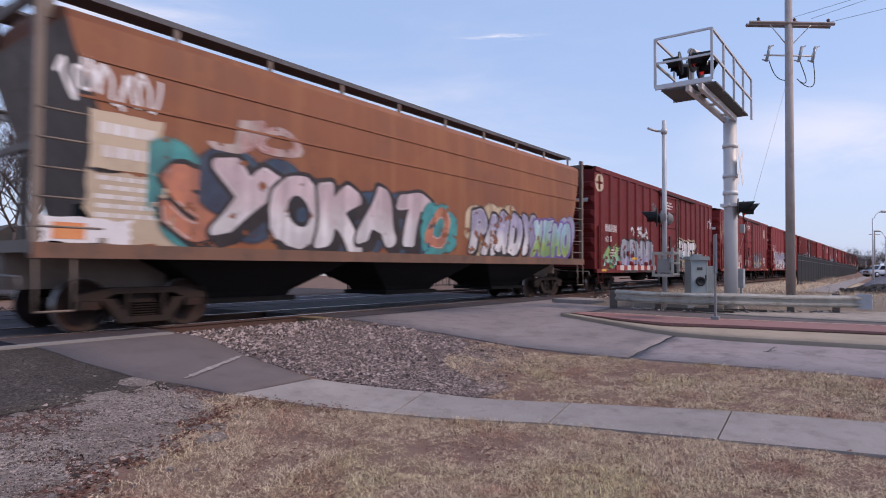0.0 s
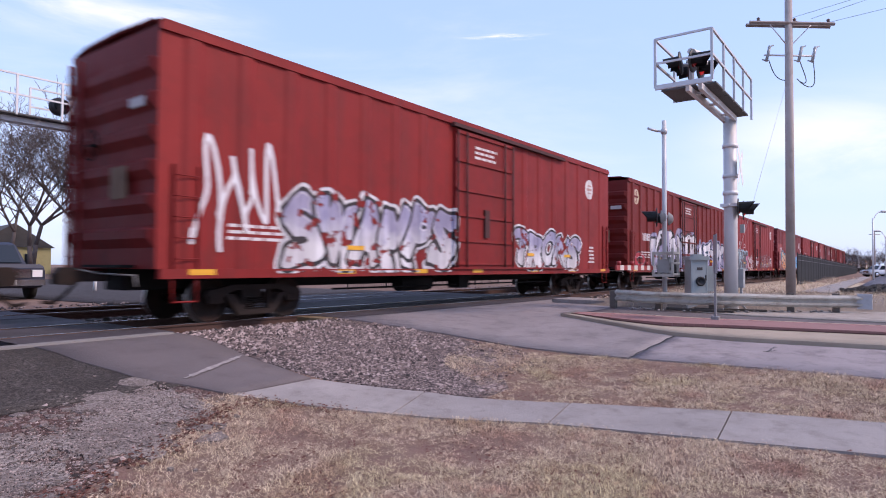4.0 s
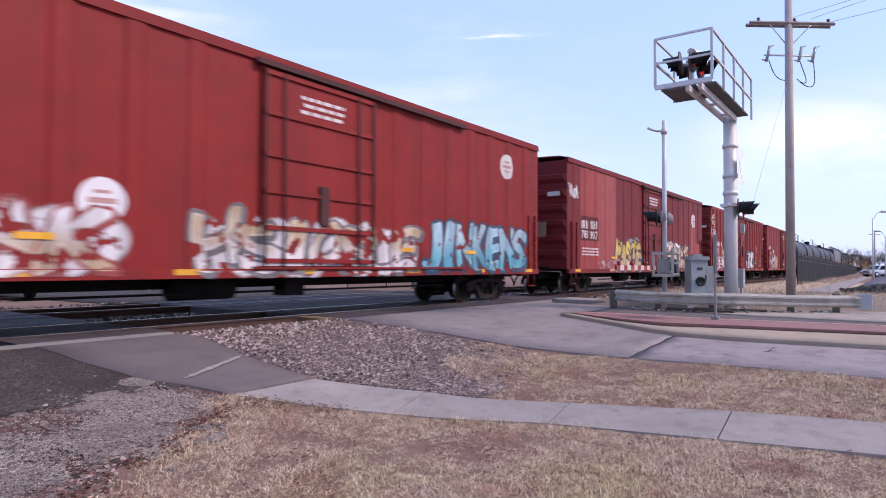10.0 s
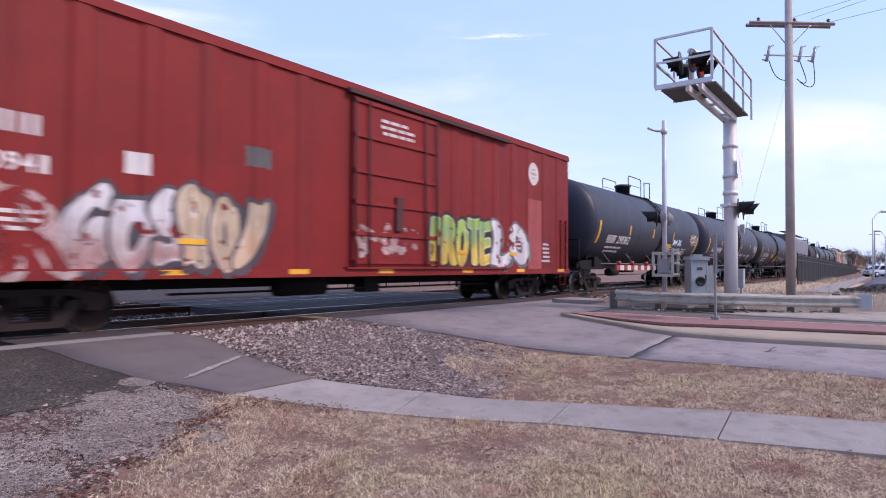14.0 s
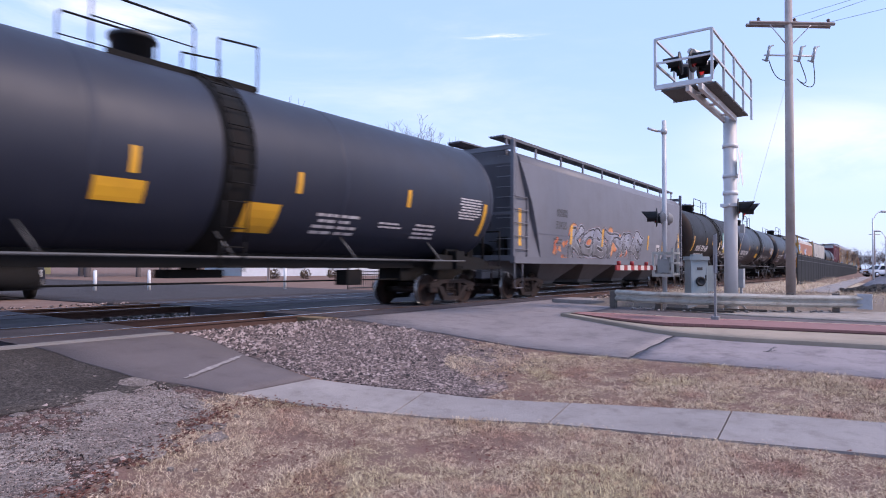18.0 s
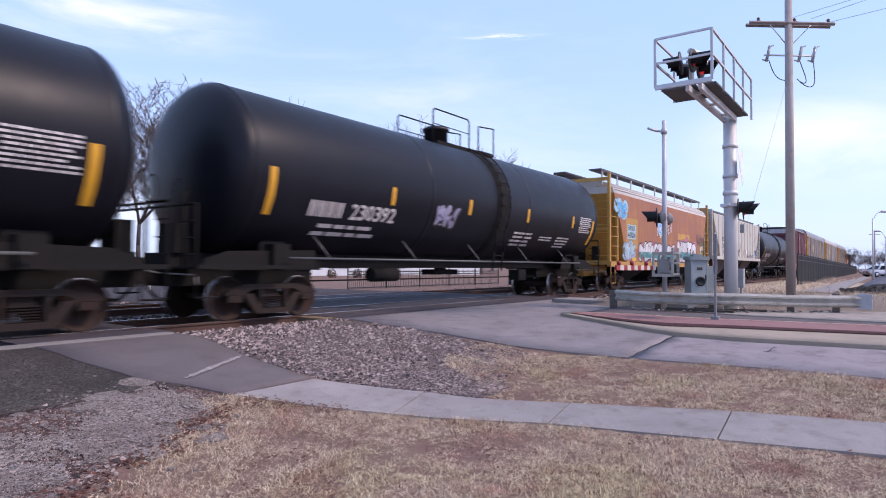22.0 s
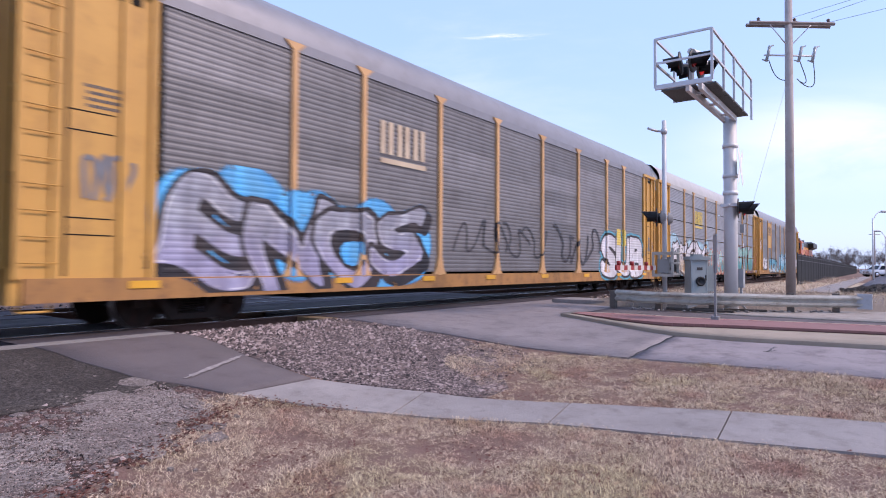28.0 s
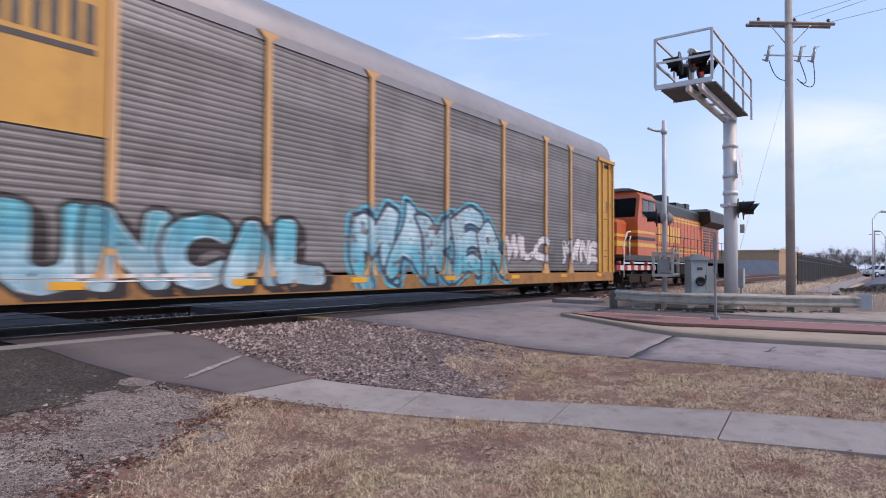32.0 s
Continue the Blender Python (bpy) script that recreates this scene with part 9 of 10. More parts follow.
def hopper_grey():
    grey = surface("hopper_grey", (0.140, 0.139, 0.157), (0.112, 0.110, 0.125), 0.55, dirt=(0.10, 0.093, 0.10), amount=0.4, streak=0.5, size=3, bump=0.03)
    car, sd = make_hopper("smooth grey round-sided covered hopper with orange and silver graffiti", grey, grey, 19.2, 5.0, 1.38, 1.5, 4, bulge=0.13, bin_paint=surface("hopper_grey_low", (0.13, 0.12, 0.122), (0.085, 0.078, 0.078), 0.65, dirt=(0.08, 0.07, 0.065), amount=0.5, streak=0.5), walk_z=0.32)
    initials(car, 4, 3.05, 3.95, 2.85, 3.12, stencil_dark, sd)
    digits(car, "51135", 3.0, 3.9, 2.42, 2.68, stencil_dark, sd)
    bars(car, 2.8, 3.7, 1.85, 2.1, 2, stencil_dark, sd, 5)
    graffiti(car, "HE", 3.0, 4.6, 1.4, 2.1, S_ORANGE, S_ORANGE, None, sd, 180, fat=0.03, wear=0.6)
    graffiti(car, "KOBTYRE", 4.3, 12.0, 1.4, 2.65, S_SILVER, S_BLACK, S_ORANGE, sd, 181, S_GREY, puff=0.72, fat=0.06, wear=0.3, halo=S_SILVER, wild=1.3)
    for x in (4.2, 7.2, 12.9, 15.2):
        paint_patch(car, x, x + 0.16, 1.9, 2.6, yellow_refl, sd, "reflector", 0.016)
    for x0, k in ((0.38, 1), (18.82, -1)):
        bm = bmesh.new()
        upright(bm, [(x0, 1.38), (x0 + k * 1.66, 1.38), (x0 + k * 0.17, 4.4), (x0, 4.75)], -1.5, -1.46)
        part("end_gusset", bm, grey, car)
        paint_patch(car, *sorted((x0 + k * 0.18, x0 + k * 0.36)), 1.75, 2.95, yellow_refl, (lambda a_, b_: -1.5, (), ()), "reflector", 0.004)
    bm = bmesh.new()
    box(bm, 1.6, 17.2, sd[0](5, 2.2) - 0.015, sd[0](5, 2.2) + 0.02, 2.19, 2.21)
    part("weld_seam", bm, grey, car)
    data_plate(car, 14.3, 1.7, sd)
    return car


def hopper_orange():
    orange = surface("hopper_faded_orange", (0.32, 0.115, 0.05), (0.225, 0.08, 0.045), 0.6, dirt=(0.46, 0.22, 0.06), amount=0.5, streak=0.6, size=2, bump=0.05)
    yellow = surface("hopper_yellow", (0.50, 0.27, 0.055), (0.42, 0.22, 0.05), 0.6, dirt=(0.2, 0.1, 0.05), amount=0.4, streak=0.3, bump=0.05)
    white = surface("hopper_roof_white", (0.55, 0.52, 0.49), (0.45, 0.42, 0.39), 0.6, dirt=(0.3, 0.22, 0.17), amount=0.35, streak=0.4, bump=0.05)
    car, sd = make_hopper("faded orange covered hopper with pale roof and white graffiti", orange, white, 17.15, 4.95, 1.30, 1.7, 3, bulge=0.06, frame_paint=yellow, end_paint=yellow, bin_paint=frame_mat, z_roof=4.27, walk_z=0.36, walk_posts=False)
    graffiti(car, "TE", 0.9, 2.0, 3.2, 4.0, S_SKY, S_PALE, S_PALE, sd, 190)
    paint_patch(car, 2.0, 3.6, 1.9, 3.3, yellow, sd, lift=0.003, rough=0.05)
    paint_patch(car, 2.2, 3.3, 2.35, 3.0, S_PALE, sd, "number_panel", 0.005)
    digits(car, "461004", 2.25, 3.25, 2.4, 2.65, stencil_dark, sd, 0.008)
    initials(car, 4, 2.3, 3.2, 2.72, 2.95, stencil_dark, sd, 0.008)
    graffiti(car, "WF", 2.0, 3.2, 1.35, 2.2, S_PALE, S_LILAC, S_PALE, sd, 191)
    graffiti(car, "O", 6.6, 8.0, 2.7, 3.5, S_SKY, S_WHITE, S_SKY, sd, 192)
    scrawl(car, 6.4, 9.0, 2.5, 3.9, S_WHITE, sd, 81, 4, 0.06)
    graffiti(car, "NEKZWEL", 3.9, 9.9, 1.32, 2.3, S_WHITE, S_BLACK, S_PINK, sd, 193, S_TEAL, fat=0.11, band=True, puff=0.75, wild=0.7, wear=0.2)
    paint_patch(car, 10.1, 12.5, 2.4, 2.95, yellow, sd, lift=0.003, rough=0.03)
    graffiti(car, "METO", 10.1, 13.8, 1.32, 2.6, S_WHITE, S_CHAR, S_PINK, sd, 194, S_TEAL, fat=0.10, band=True, puff=1.0, wild=0.4, wear=0.15)
    graffiti(car, "S", 14.8, 15.5, 1.34, 2.55, S_CREAM, S_CHAR, None, sd, 195, S_GREEN, fat=0.06, wear=0.2, halo=S_GREEN)
    scrawl(car, 14.0, 15.7, 2.3, 3.2, S_CHAR, sd, 84, 4, 0.04)
    for x in (2.9, 9.0, 14.2):
        paint_patch(car, x, x + 0.5, 1.36, 1.52, yellow_refl, sd, "reflector", 0.016)
    return car


def hopper_white():
    white = surface("hopper_dirty_white", (0.50, 0.47, 0.415), (0.43, 0.405, 0.36), 0.6, dirt=(0.33, 0.22, 0.13), amount=0.3, streak=0.35, size=2, bump=0.05)
    low = surface("hopper_bins_brown", (0.09, 0.062, 0.055), (0.05, 0.036, 0.032), 0.75, dirt=(0.05, 0.035, 0.03), amount=0.6, streak=0.6, bump=0.08)
    ribs = [1.9 + 1.12 * k for k in range(13)]
    car, sd = make_hopper("dirty white ribbed covered hopper with brown stained bins", white, white, 17.8, 4.9, 1.85, 1.9, 3, ribs=ribs, bin_paint=low, walk_z=0.14, z_roof=4.68)
    initials(car, 2, 2.95, 3.5, 2.95, 3.22, stencil_dark, sd)
    initials(car, 2, 4.05, 4.6, 2.95, 3.22, stencil_dark, sd)
    for i, (ch, x) in enumerate((("24", 2.95), ("75", 4.05), ("05", 5.15))):
        digits(car, ch, x, x + 0.6, 2.48, 2.75, stencil_dark, sd)
    bars(car, 2.9, 5.9, 2.05, 2.3, 2, stencil_dark, sd, 15)
    scrawl(car, 7.4, 8.6, 1.95, 2.5, S_GREY, sd, 91, 3, 0.07)
    graffiti(car, "E", 11.0, 11.7, 2.2, 2.5, S_BLACK, S_BLACK, None, sd, 199)
    scrawl(car, 11.4, 14.2, 1.85, 2.15, S_GREY, sd, 92, 5, 0.05)
    scrawl(car, 15.0, 16.0, 2.0, 2.4, S_BLUE, sd, 93, 3, 0.06)
    for x in (1.3, 7.0, 10.3, 12.6, 15.9):
        paint_patch(car, x, x + 0.17, 1.9, 2.5, surface("faded_reflector", (0.55, 0.33, 0.14), (0.48, 0.28, 0.13), 0.6, bump=0), sd, "reflector", 0.012)
    paint_patch(car, 11.3, 11.75, 2.2, 2.5, S_WHITE, sd, "data_plate", 0.008)
    data_plate(car, 15.0, 2.2, sd)
    for x, z in ((14.9, 3.6), (15.7, 3.9), (13.4, 4.0), (10.9, 4.0)):
        paint_patch(car, x, x + 0.35, z - 0.45, z, surface("rust_stain", (0.36, 0.22, 0.13), (0.42, 0.3, 0.2), 0.8, bump=0), sd, "rust_stain", 0.003, rough=0.05, seed=int(x))
    return car


# ---- automobile carriers ----
RACK_YELLOW = surface("rack_yellow", (0.56, 0.30, 0.065), (0.47, 0.245, 0.055), 0.6, dirt=(0.18, 0.085, 0.04), amount=0.35, streak=0.35, bump=0.05)
POST_YELLOW = surface("post_yellow", (0.60, 0.345, 0.15), (0.50, 0.275, 0.115), 0.6, dirt=(0.2, 0.11, 0.06), amount=0.3, streak=0.3, bump=0.05)
RACK_SILL = surface("rack_sill_grimy_yellow", (0.40, 0.19, 0.05), (0.30, 0.14, 0.045), 0.7, dirt=(0.07, 0.04, 0.03), amount=0.7, streak=0.4, size=0.6, bump=0.1)
SILL_GREY = surface("sill_grimy", (0.16, 0.13, 0.125), (0.24, 0.17, 0.12), 0.7, dirt=(0.05, 0.04, 0.04), amount=0.5, streak=0.3)
RACK_GREY_DARK = surface("rack_grey_dark", (0.19, 0.184, 0.19), (0.14, 0.132, 0.134), 0.55, 0.2, dirt=(0.085, 0.078, 0.08), amount=0.55, streak=0.4, size=2, bump=0.05, vary=0.2)
RACK_GREY_PALE = surface("rack_grey_pale", (0.255, 0.255, 0.27), (0.205, 0.205, 0.22), 0.5, 0.3, dirt=(0.18, 0.175, 0.18), amount=0.35, streak=0.3, size=2, bump=0.05)
RACK_ROOF = surface("rack_roof", (0.25, 0.245, 0.26), (0.20, 0.195, 0.21), 0.5, 0.3, dirt=(0.12, 0.11, 0.11), amount=0.3, bump=0.05)
RACK_ROOF_PALE = surface("rack_roof_pale", (0.42, 0.40, 0.375), (0.35, 0.33, 0.31), 0.55, 0.2, dirt=(0.3, 0.27, 0.24), amount=0.3, bump=0.05)
POSTS = (2.1, 4.85, 6.85, 9.75, 12.65, 15.6, 18.55, 21.4, 23.4, 26.0)
RACK_L = 27.75


def rack_profile(seams):
    """Heights and depths of the pressed flutes, and the open slots between the sheets."""
    z, top = 0.93, 5.46
    k = 1.0 if seams else 1.3
    slots = [0.9 + (top - 0.9) * q / (seams + 1) for q in range(1, seams + 1)]
    knots, gaps = [], []
    while z + 0.072 * k < top:
        knots += [(z, 0.0), (z + 0.022 * k, 0.008), (z + 0.05 * k, 0.008), (z + 0.072 * k, 0.0)]
        if any(abs(z - q) < 0.042 for q in slots):
            gaps.append((z + 0.072, z + 0.072 + 0.045))
            z += 0.033
        z += 0.084 * k
    return knots, gaps


def rack_sheets(x0, x1, mat, seams, s):
    """The screen between two posts: sheets of pressed horizontal flutes, with open slots between them."""
    knots, gaps = rack_profile(seams)
    sheets, bm, last = [], bmesh.new(), None
    cut = 0.93 + 0.56
    for z, d in knots:
        if last and not seams and z > cut and d == 0.0:
            # sheets lap closely, each with its own tone
            row = [bm.verts.new((x, s * 1.50, z)) for x in (x0, x1)]
            bm.faces.new((last[0], last[1], row[1], row[0]))
            sheets.append(mesh_of("side_screen", bm, mat))
            bm, last, zl, cut = bmesh.new(), None, z, cut + 0.56
        elif last and any(a < (z + zl) / 2 < b for a, b in gaps):
            sheets.append(mesh_of("side_screen", bm, mat))
            bm, last = bmesh.new(), None
        row = [bm.verts.new((x, s * (1.50 + d), z)) for x in (x0, x1)]
        if last:
            bm.faces.new((last[0], last[1], row[1], row[0]))
        last, zl = row, z
    sheets.append(mesh_of("side_screen", bm, mat))
    return sheets


def make_rack(label, screen, roof, seams, hood):
    car = thing("autorack", label, "autorack car", "automobile carriers of the train")
    L = RACK_L
    for s in (-1, 1):
        for a, b in zip(POSTS, POSTS[1:]):
            for sheet in rack_sheets(a + 0.05, b - 0.05, screen, seams, s):
                part("side_screen", sheet, None, car)
        bm0 = bmesh.new()
        y0, y1 = sorted((s * 1.46, s * 1.575))
        box(bm0, -0.068, 0.068, y0, y1, 0.84, 5.46)
        upright(bm0, [(-0.26, 0.86), (0.26, 0.86), (0.16, 1.0), (0.075, 1.35), (-0.075, 1.35), (-0.16, 1.0)], *sorted((s * 1.50, s * 1.57)))
        upright(bm0, [(-0.085, 5.4), (0.085, 5.4), (0.26, 5.55), (-0.26, 5.55)], y0, y1)
        post = mesh_of("side_post", bm0, POST_YELLOW)
        for x in POSTS[1:-1]:
            part("side_post", post, None, car, m=pose(x, 0, 0))
        bm = bmesh.new()
        box(bm, 0.15, L - 0.15, *sorted((s * 1.36, s * 1.56)), 0.68 if seams else 0.52, 0.87)
        part("side_sill", bm, SILL_GREY if seams else RACK_SILL, car)
        bm = bmesh.new()
        box(bm, 0.5, L - 0.5, *sorted((s * 1.44, s * 1.535)), 5.38, 5.58)
        part("top_rail", bm, roof, car)
        for x0, x1 in ((0.0, 2.05), (26.0, L)):
            bm = bmesh.new()
            box(bm, x0 + 0.04, x1 - 0.04, *sorted((s * 1.40, s * 1.50)), 0.86, 5.46)
            part("end_panel", bm, RACK_YELLOW, car, "yellow end side panel")
            bm = bmesh.new()
            for x in (x0 + 0.08, x0 + 0.55, x1 - 0.55, x1 - 0.08):
                box(bm, x - 0.05, x + 0.05, *sorted((s * 1.44, s * 1.56)), 0.86, 5.48)
            box(bm, x0, x1, *sorted((s * 1.40, s * 1.60)), 5.42, 5.55)
            part("panel_frame", bm, RACK_YELLOW, car)
            bm = bmesh.new()
            for z in (1.5, 1.75, 3.05, 3.35):
                box(bm, x0 + 0.68, x1 - 0.68, *sorted((s * 1.49, s * 1.504)), z, z + 0.02)
            box(bm, x0 + 0.7, x1 - 0.3, *sorted((s * 1.49, s * 1.52)), 5.2, 5.32)
            xs_ = x1 - 0.42 if x0 else x0 + 0.66
            box(bm, xs_, xs_ + 0.05, *sorted((s * 1.44, s * 1.506)), 0.9, 5.4)
            ob = part("panel_seam", bm, frame_mat, car, "dark seams and latch gaps")
            ob["kind"] = "stuff"
            lx = x0 + 0.1 if x0 == 0 else x1 - 0.58
            add_ladder(car, lx, 0.48, 0.9, 5.35, 12, s * 1.5, RACK_YELLOW)
            bars(car, x0 + 0.9, x0 + 1.5, 3.4, 3.8, 4, stencil_dark, (lambda a_, b_: -1.5, (), ()), 3) if s < 0 else None
    # curved roof
    bm = bmesh.new()
    prof = [(-1.52, 5.55), (-1.5, 5.8), (-1.38, 6.1), (-1.1, 6.36), (-0.6, 6.5), (0, 6.54), (0.6, 6.5), (1.1, 6.36), (1.38, 6.1), (1.5, 5.8), (1.52, 5.55)]
    n = 14
    for i in range(n):
        a, b = 0.35 + (L - 0.7) * i / n, 0.35 + (L - 0.7) * (i + 1) / n
        lo = [bm.verts.new((a, y, z)) for y, z in prof]
        hi = [bm.verts.new((b, y, z)) for y, z in prof]
        for k in range(len(prof) - 1):
            bm.faces.new((lo[k], lo[k + 1], hi[k + 1], hi[k])).smooth = True
    bmesh.ops.remove_doubles(bm, verts=bm.verts[:], dist=0.001)
    part("roof", bm, roof, car, "curved metal roof")
    # end doors, rounded, and the pale hoods above them
    for x, s in ((0.0, 1), (L, -1)):
        bm = bmesh.new()
        for k in range(8):
            t0, t1 = -1 + 2 * k / 8, -1 + 2 * (k + 1) / 8
            fx = lambda t: x - s * 0.18 * (1 - t * t)
            q = [(fx(t0), t0 * 1.45, 1.0), (fx(t1), t1 * 1.45, 1.0), (fx(t1), t1 * 1.45, 5.0), (fx(t0), t0 * 1.45, 5.0)]
            bm.faces.new([bm.verts.new(p) for p in q])
        part("end_door", bm, RACK_YELLOW, car, "yellow curved end door")
        bm = bmesh.new()
        for k in range(8):
            t0, t1 = -1 + 2 * k / 8, -1 + 2 * (k + 1) / 8
            q = [(x - s * 0.18 * (1 - t0 * t0), t0 * 1.45, 5.0), (x - s * 0.18 * (1 - t1 * t1), t1 * 1.45, 5.0), (x + s * 0.35, t1 * 1.4, 5.75 + 0.8 * (1 - t1 ** 4)), (x + s * 0.35, t0 * 1.4, 5.75 + 0.8 * (1 - t0 ** 4))]
            bm.faces.new([bm.verts.new(p) for p in q])
        bmesh.ops.remove_doubles(bm, verts=bm.verts[:], dist=0.001)
        part("end_hood", bm, hood, car, "pale hood above the end doors")
        bm = bmesh.new()
        box(bm, min(x, x + s * 0.3), max(x, x + s * 0.3), -1.5, 1.5, 0.5, 1.02)
        box(bm, min(x, x + s * 2.2), max(x, x + s * 2.2), -0.4, 0.4, 0.6, 0.95)
        pipe(bm, [(x + s * 0.1, -1.5, 0.8), (x + s * 0.1, -1.52, 0.4), (x + s * 0.5, -1.52, 0.4), (x + s * 0.5, -1.5, 0.8)], 0.02, 6)
        part("end_sill", bm, RACK_YELLOW, car)
    bm = bmesh.new()
    box(bm, 1.5, L - 1.5, -0.5, 0.5, 0.5, 0.9)
    box(bm, 0.4, L - 0.4, -1.35, 1.35, 0.7, 0.84)
    box(bm, 5.5, L - 5.5, -1.3, 1.3, 0.4, 0.6)
    part("deck_frame", bm, frame_mat, car, "dark flat car frame and deck")
    for z in (2.5, 3.95):
        bm = bmesh.new()
        box(bm, 0.6, L - 0.6, -1.4, 1.4, z, z + 0.08)
        part("inner_deck", bm, frame_mat, car)
    for x in (3.0, L - 3.0):
        add_bogie(car, x, 1.7)
    add_couplers(car, -0.2, L + 0.2)
    def side_y(x, z):
        if z < 0.87:
            return -1.56
        if x < 2.1 or x > 26.0:
            return -1.50
        if any(abs(x - q) < 0.0685 for q in POSTS[1:-1]):
            return -1.576
        if x < 2.15 or x > 25.95:
            return -1.52
        for (za, da), (zb, db) in zip(knots, knots[1:]):
            if za <= z <= zb:
                return -1.50 - da - (db - da) * (z - za) / (zb - za)
        return -1.52
    knots, gaps = rack_profile(seams)
    low = [z for z, d in knots if z < 3.0]
    sd = (side_y, [q + k for q in POSTS[1:-1] for k in (-0.07, -0.067, 0.067, 0.07)] + [2.1, 26.0], [0.872] + low)
    GAPS[side_y] = gaps
    flat = (lambda x, z: -1.526, (), ())
    for x in (1.6, 6.0, 9.0, 12.0, 15.5, 19.0, 22.5, 25.8):
        paint_patch(car, x, x + 0.5, 0.70, 0.82, yellow_refl, (lambda x_, z_: -1.56, (), ()), "reflector", 0.02)
    FLAT[side_y] = flat
    return car, sd


FLAT = {}


def rack_plate(car, sd, x0, x1, z0, z1, mark, ground=None):
    sd = FLAT[sd[0]]
    if ground:
        paint_patch(car, x0 - 0.05, x1 + 0.05, z0, z1, ground, sd, "emblem_plate", 0.006, "yellow emblem panel")
        m = (z1 - z0)
        z0, z1 = z0 + m * 0.5, z0 + m * 0.82
        x0, x1 = x0 + 0.25, x1 - 0.25
    initials(car, 3, x0, x1 + 0.1, z0 + 0.22 * (z1 - z0), z1, mark, sd, 0.012)
    paint_patch(car, x0, x1, z0, z0 + 0.12 * (z1 - z0), mark, sd, "emblem_bar", 0.012)


def rack_1():
    car, sd = make_rack("dark grey slatted autorack with yellow posts and bubbly silver graffiti", RACK_GREY_DARK, RACK_ROOF, 0, RACK_ROOF_PALE)
    rack_plate(car, sd, 7.42, 9.15, 3.5, 4.5, S_CREAM)
    graffiti(car, "ENOS", 2.2, 9.1, 0.62, 2.55, S_SILVER, S_BLACK, S_SKY, sd, 200, S_LILAC, fat=0.05, wear=0.15, wild=1.5, drop=0.1, puff=1.0)
    scrawl(car, 10.5, 15.7, 1.1, 2.5, S_BLACK, sd, 101, 4, 0.07)
    scrawl(car, 16.7, 20.6, 1.1, 2.65, S_BLACK, sd, 102, 3, 0.13)
    graffiti(car, "SUB", 20.9, 26.0, 0.56, 2.55, S_WHITE, S_BLACK, None, sd, 201, None, slant=0, fat=0.075, wild=0.25, halo=S_CYAN, wear=0.1)
    paint_patch(car, 22.6, 23.1, 2.0, 2.75, S_YELLOW, sd, lift=0.016, rough=0.06)
    paint_patch(car, 23.25, 23.75, 2.0, 2.75, S_YELLOW, sd, lift=0.016, rough=0.06, seed=4)
    scrawl(car, 0.9, 1.6, 2.0, 3.0, S_GREY, sd, 104, 2, 0.08)
    scrawl(car, 26.4, 27.4, 1.6, 2.6, S_GREY, sd, 105, 2, 0.06)
    return car


def rack_2():
    car, sd = make_rack("pale grey slatted autorack with black, white and teal graffiti", RACK_GREY_PALE, RACK_ROOF_PALE, 4, RACK_ROOF_PALE)
    rack_plate(car, sd, 7.28, 8.95, 3.48, 4.5, S_YELLOW)
    graffiti(car, "REEDS", 2.6, 10.3, 0.6, 2.6, S_WHITE, spray("umber", (0.035, 0.025, 0.025), (0.07, 0.045, 0.04)), S_PALE, sd, 210, S_CREAM, fat=0.06, wild=1.2, drop=0.1)
    graffiti(car, "TEUNORE", 10.5, 18.0, 0.6, 2.4, S_MINT, S_SALMON, S_PALE, sd, 211, S_TEAL, fat=0.05, puff=0.7, wear=0.45)
    graffiti(car, "BOTO8", 18.1, 25.6, 0.62, 2.85, S_MINT, spray("maroon", (0.16, 0.05, 0.055), (0.11, 0.045, 0.05)), S_WHITE, sd, 212, S_TEAL, fat=0.1, wear=0.25, puff=0.8, wild=0.6)
    graffiti(car, "TTI", 20.0, 21.4, 0.52, 0.84, S_RED, S_ORANGE, S_ORANGE, sd, 213, slant=0)
    scrawl(car, 26.2, 27.2, 0.9, 2.3, S_RED, sd, 107, 2, 0.1)
    return car


def rack_3():
    car, sd = make_rack("dark grey slatted autorack with bright blue graffiti", RACK_GREY_DARK, RACK_ROOF, 0, RACK_ROOF_PALE)
    rack_plate(car, sd, 5.0, 6.85, 3.0, 5.4, stencil_dark, RACK_YELLOW)
    graffiti(car, "OE", 2.4, 4.6, 0.95, 2.1, S_WHITE, S_GREY, None, sd, 222)
    graffiti(car, "UNCAL", 5.4, 11.2, 0.58, 2.05, S_CYAN, S_BLACK, None, sd, 220, S_PALE, slant=0, fat=0.09, wild=0.3, drop=0.12, wear=0.15)
    graffiti(car, "MAKER", 12.2, 18.6, 0.58, 2.55, S_PALE, S_NAVY, None, sd, 221, S_CYAN, fat=0.06, wild=1.3, halo=S_CYAN)
    graffiti(car, "WLC", 18.7, 21.6, 1.2, 2.2, S_WHITE, S_GREY, None, sd, 223)
    graffiti(car, "MINE", 22.8, 25.9, 1.2, 2.2, S_WHITE, S_GREY, None, sd, 224)
    bars(car, 6.2, 8.6, 0.74, 0.98, 1, stencil, sd, 9, 0.02)
    scrawl(car, 1.1, 1.6, 2.4, 3.6, S_WHITE, sd, 108, 3, 0.07)
    return car


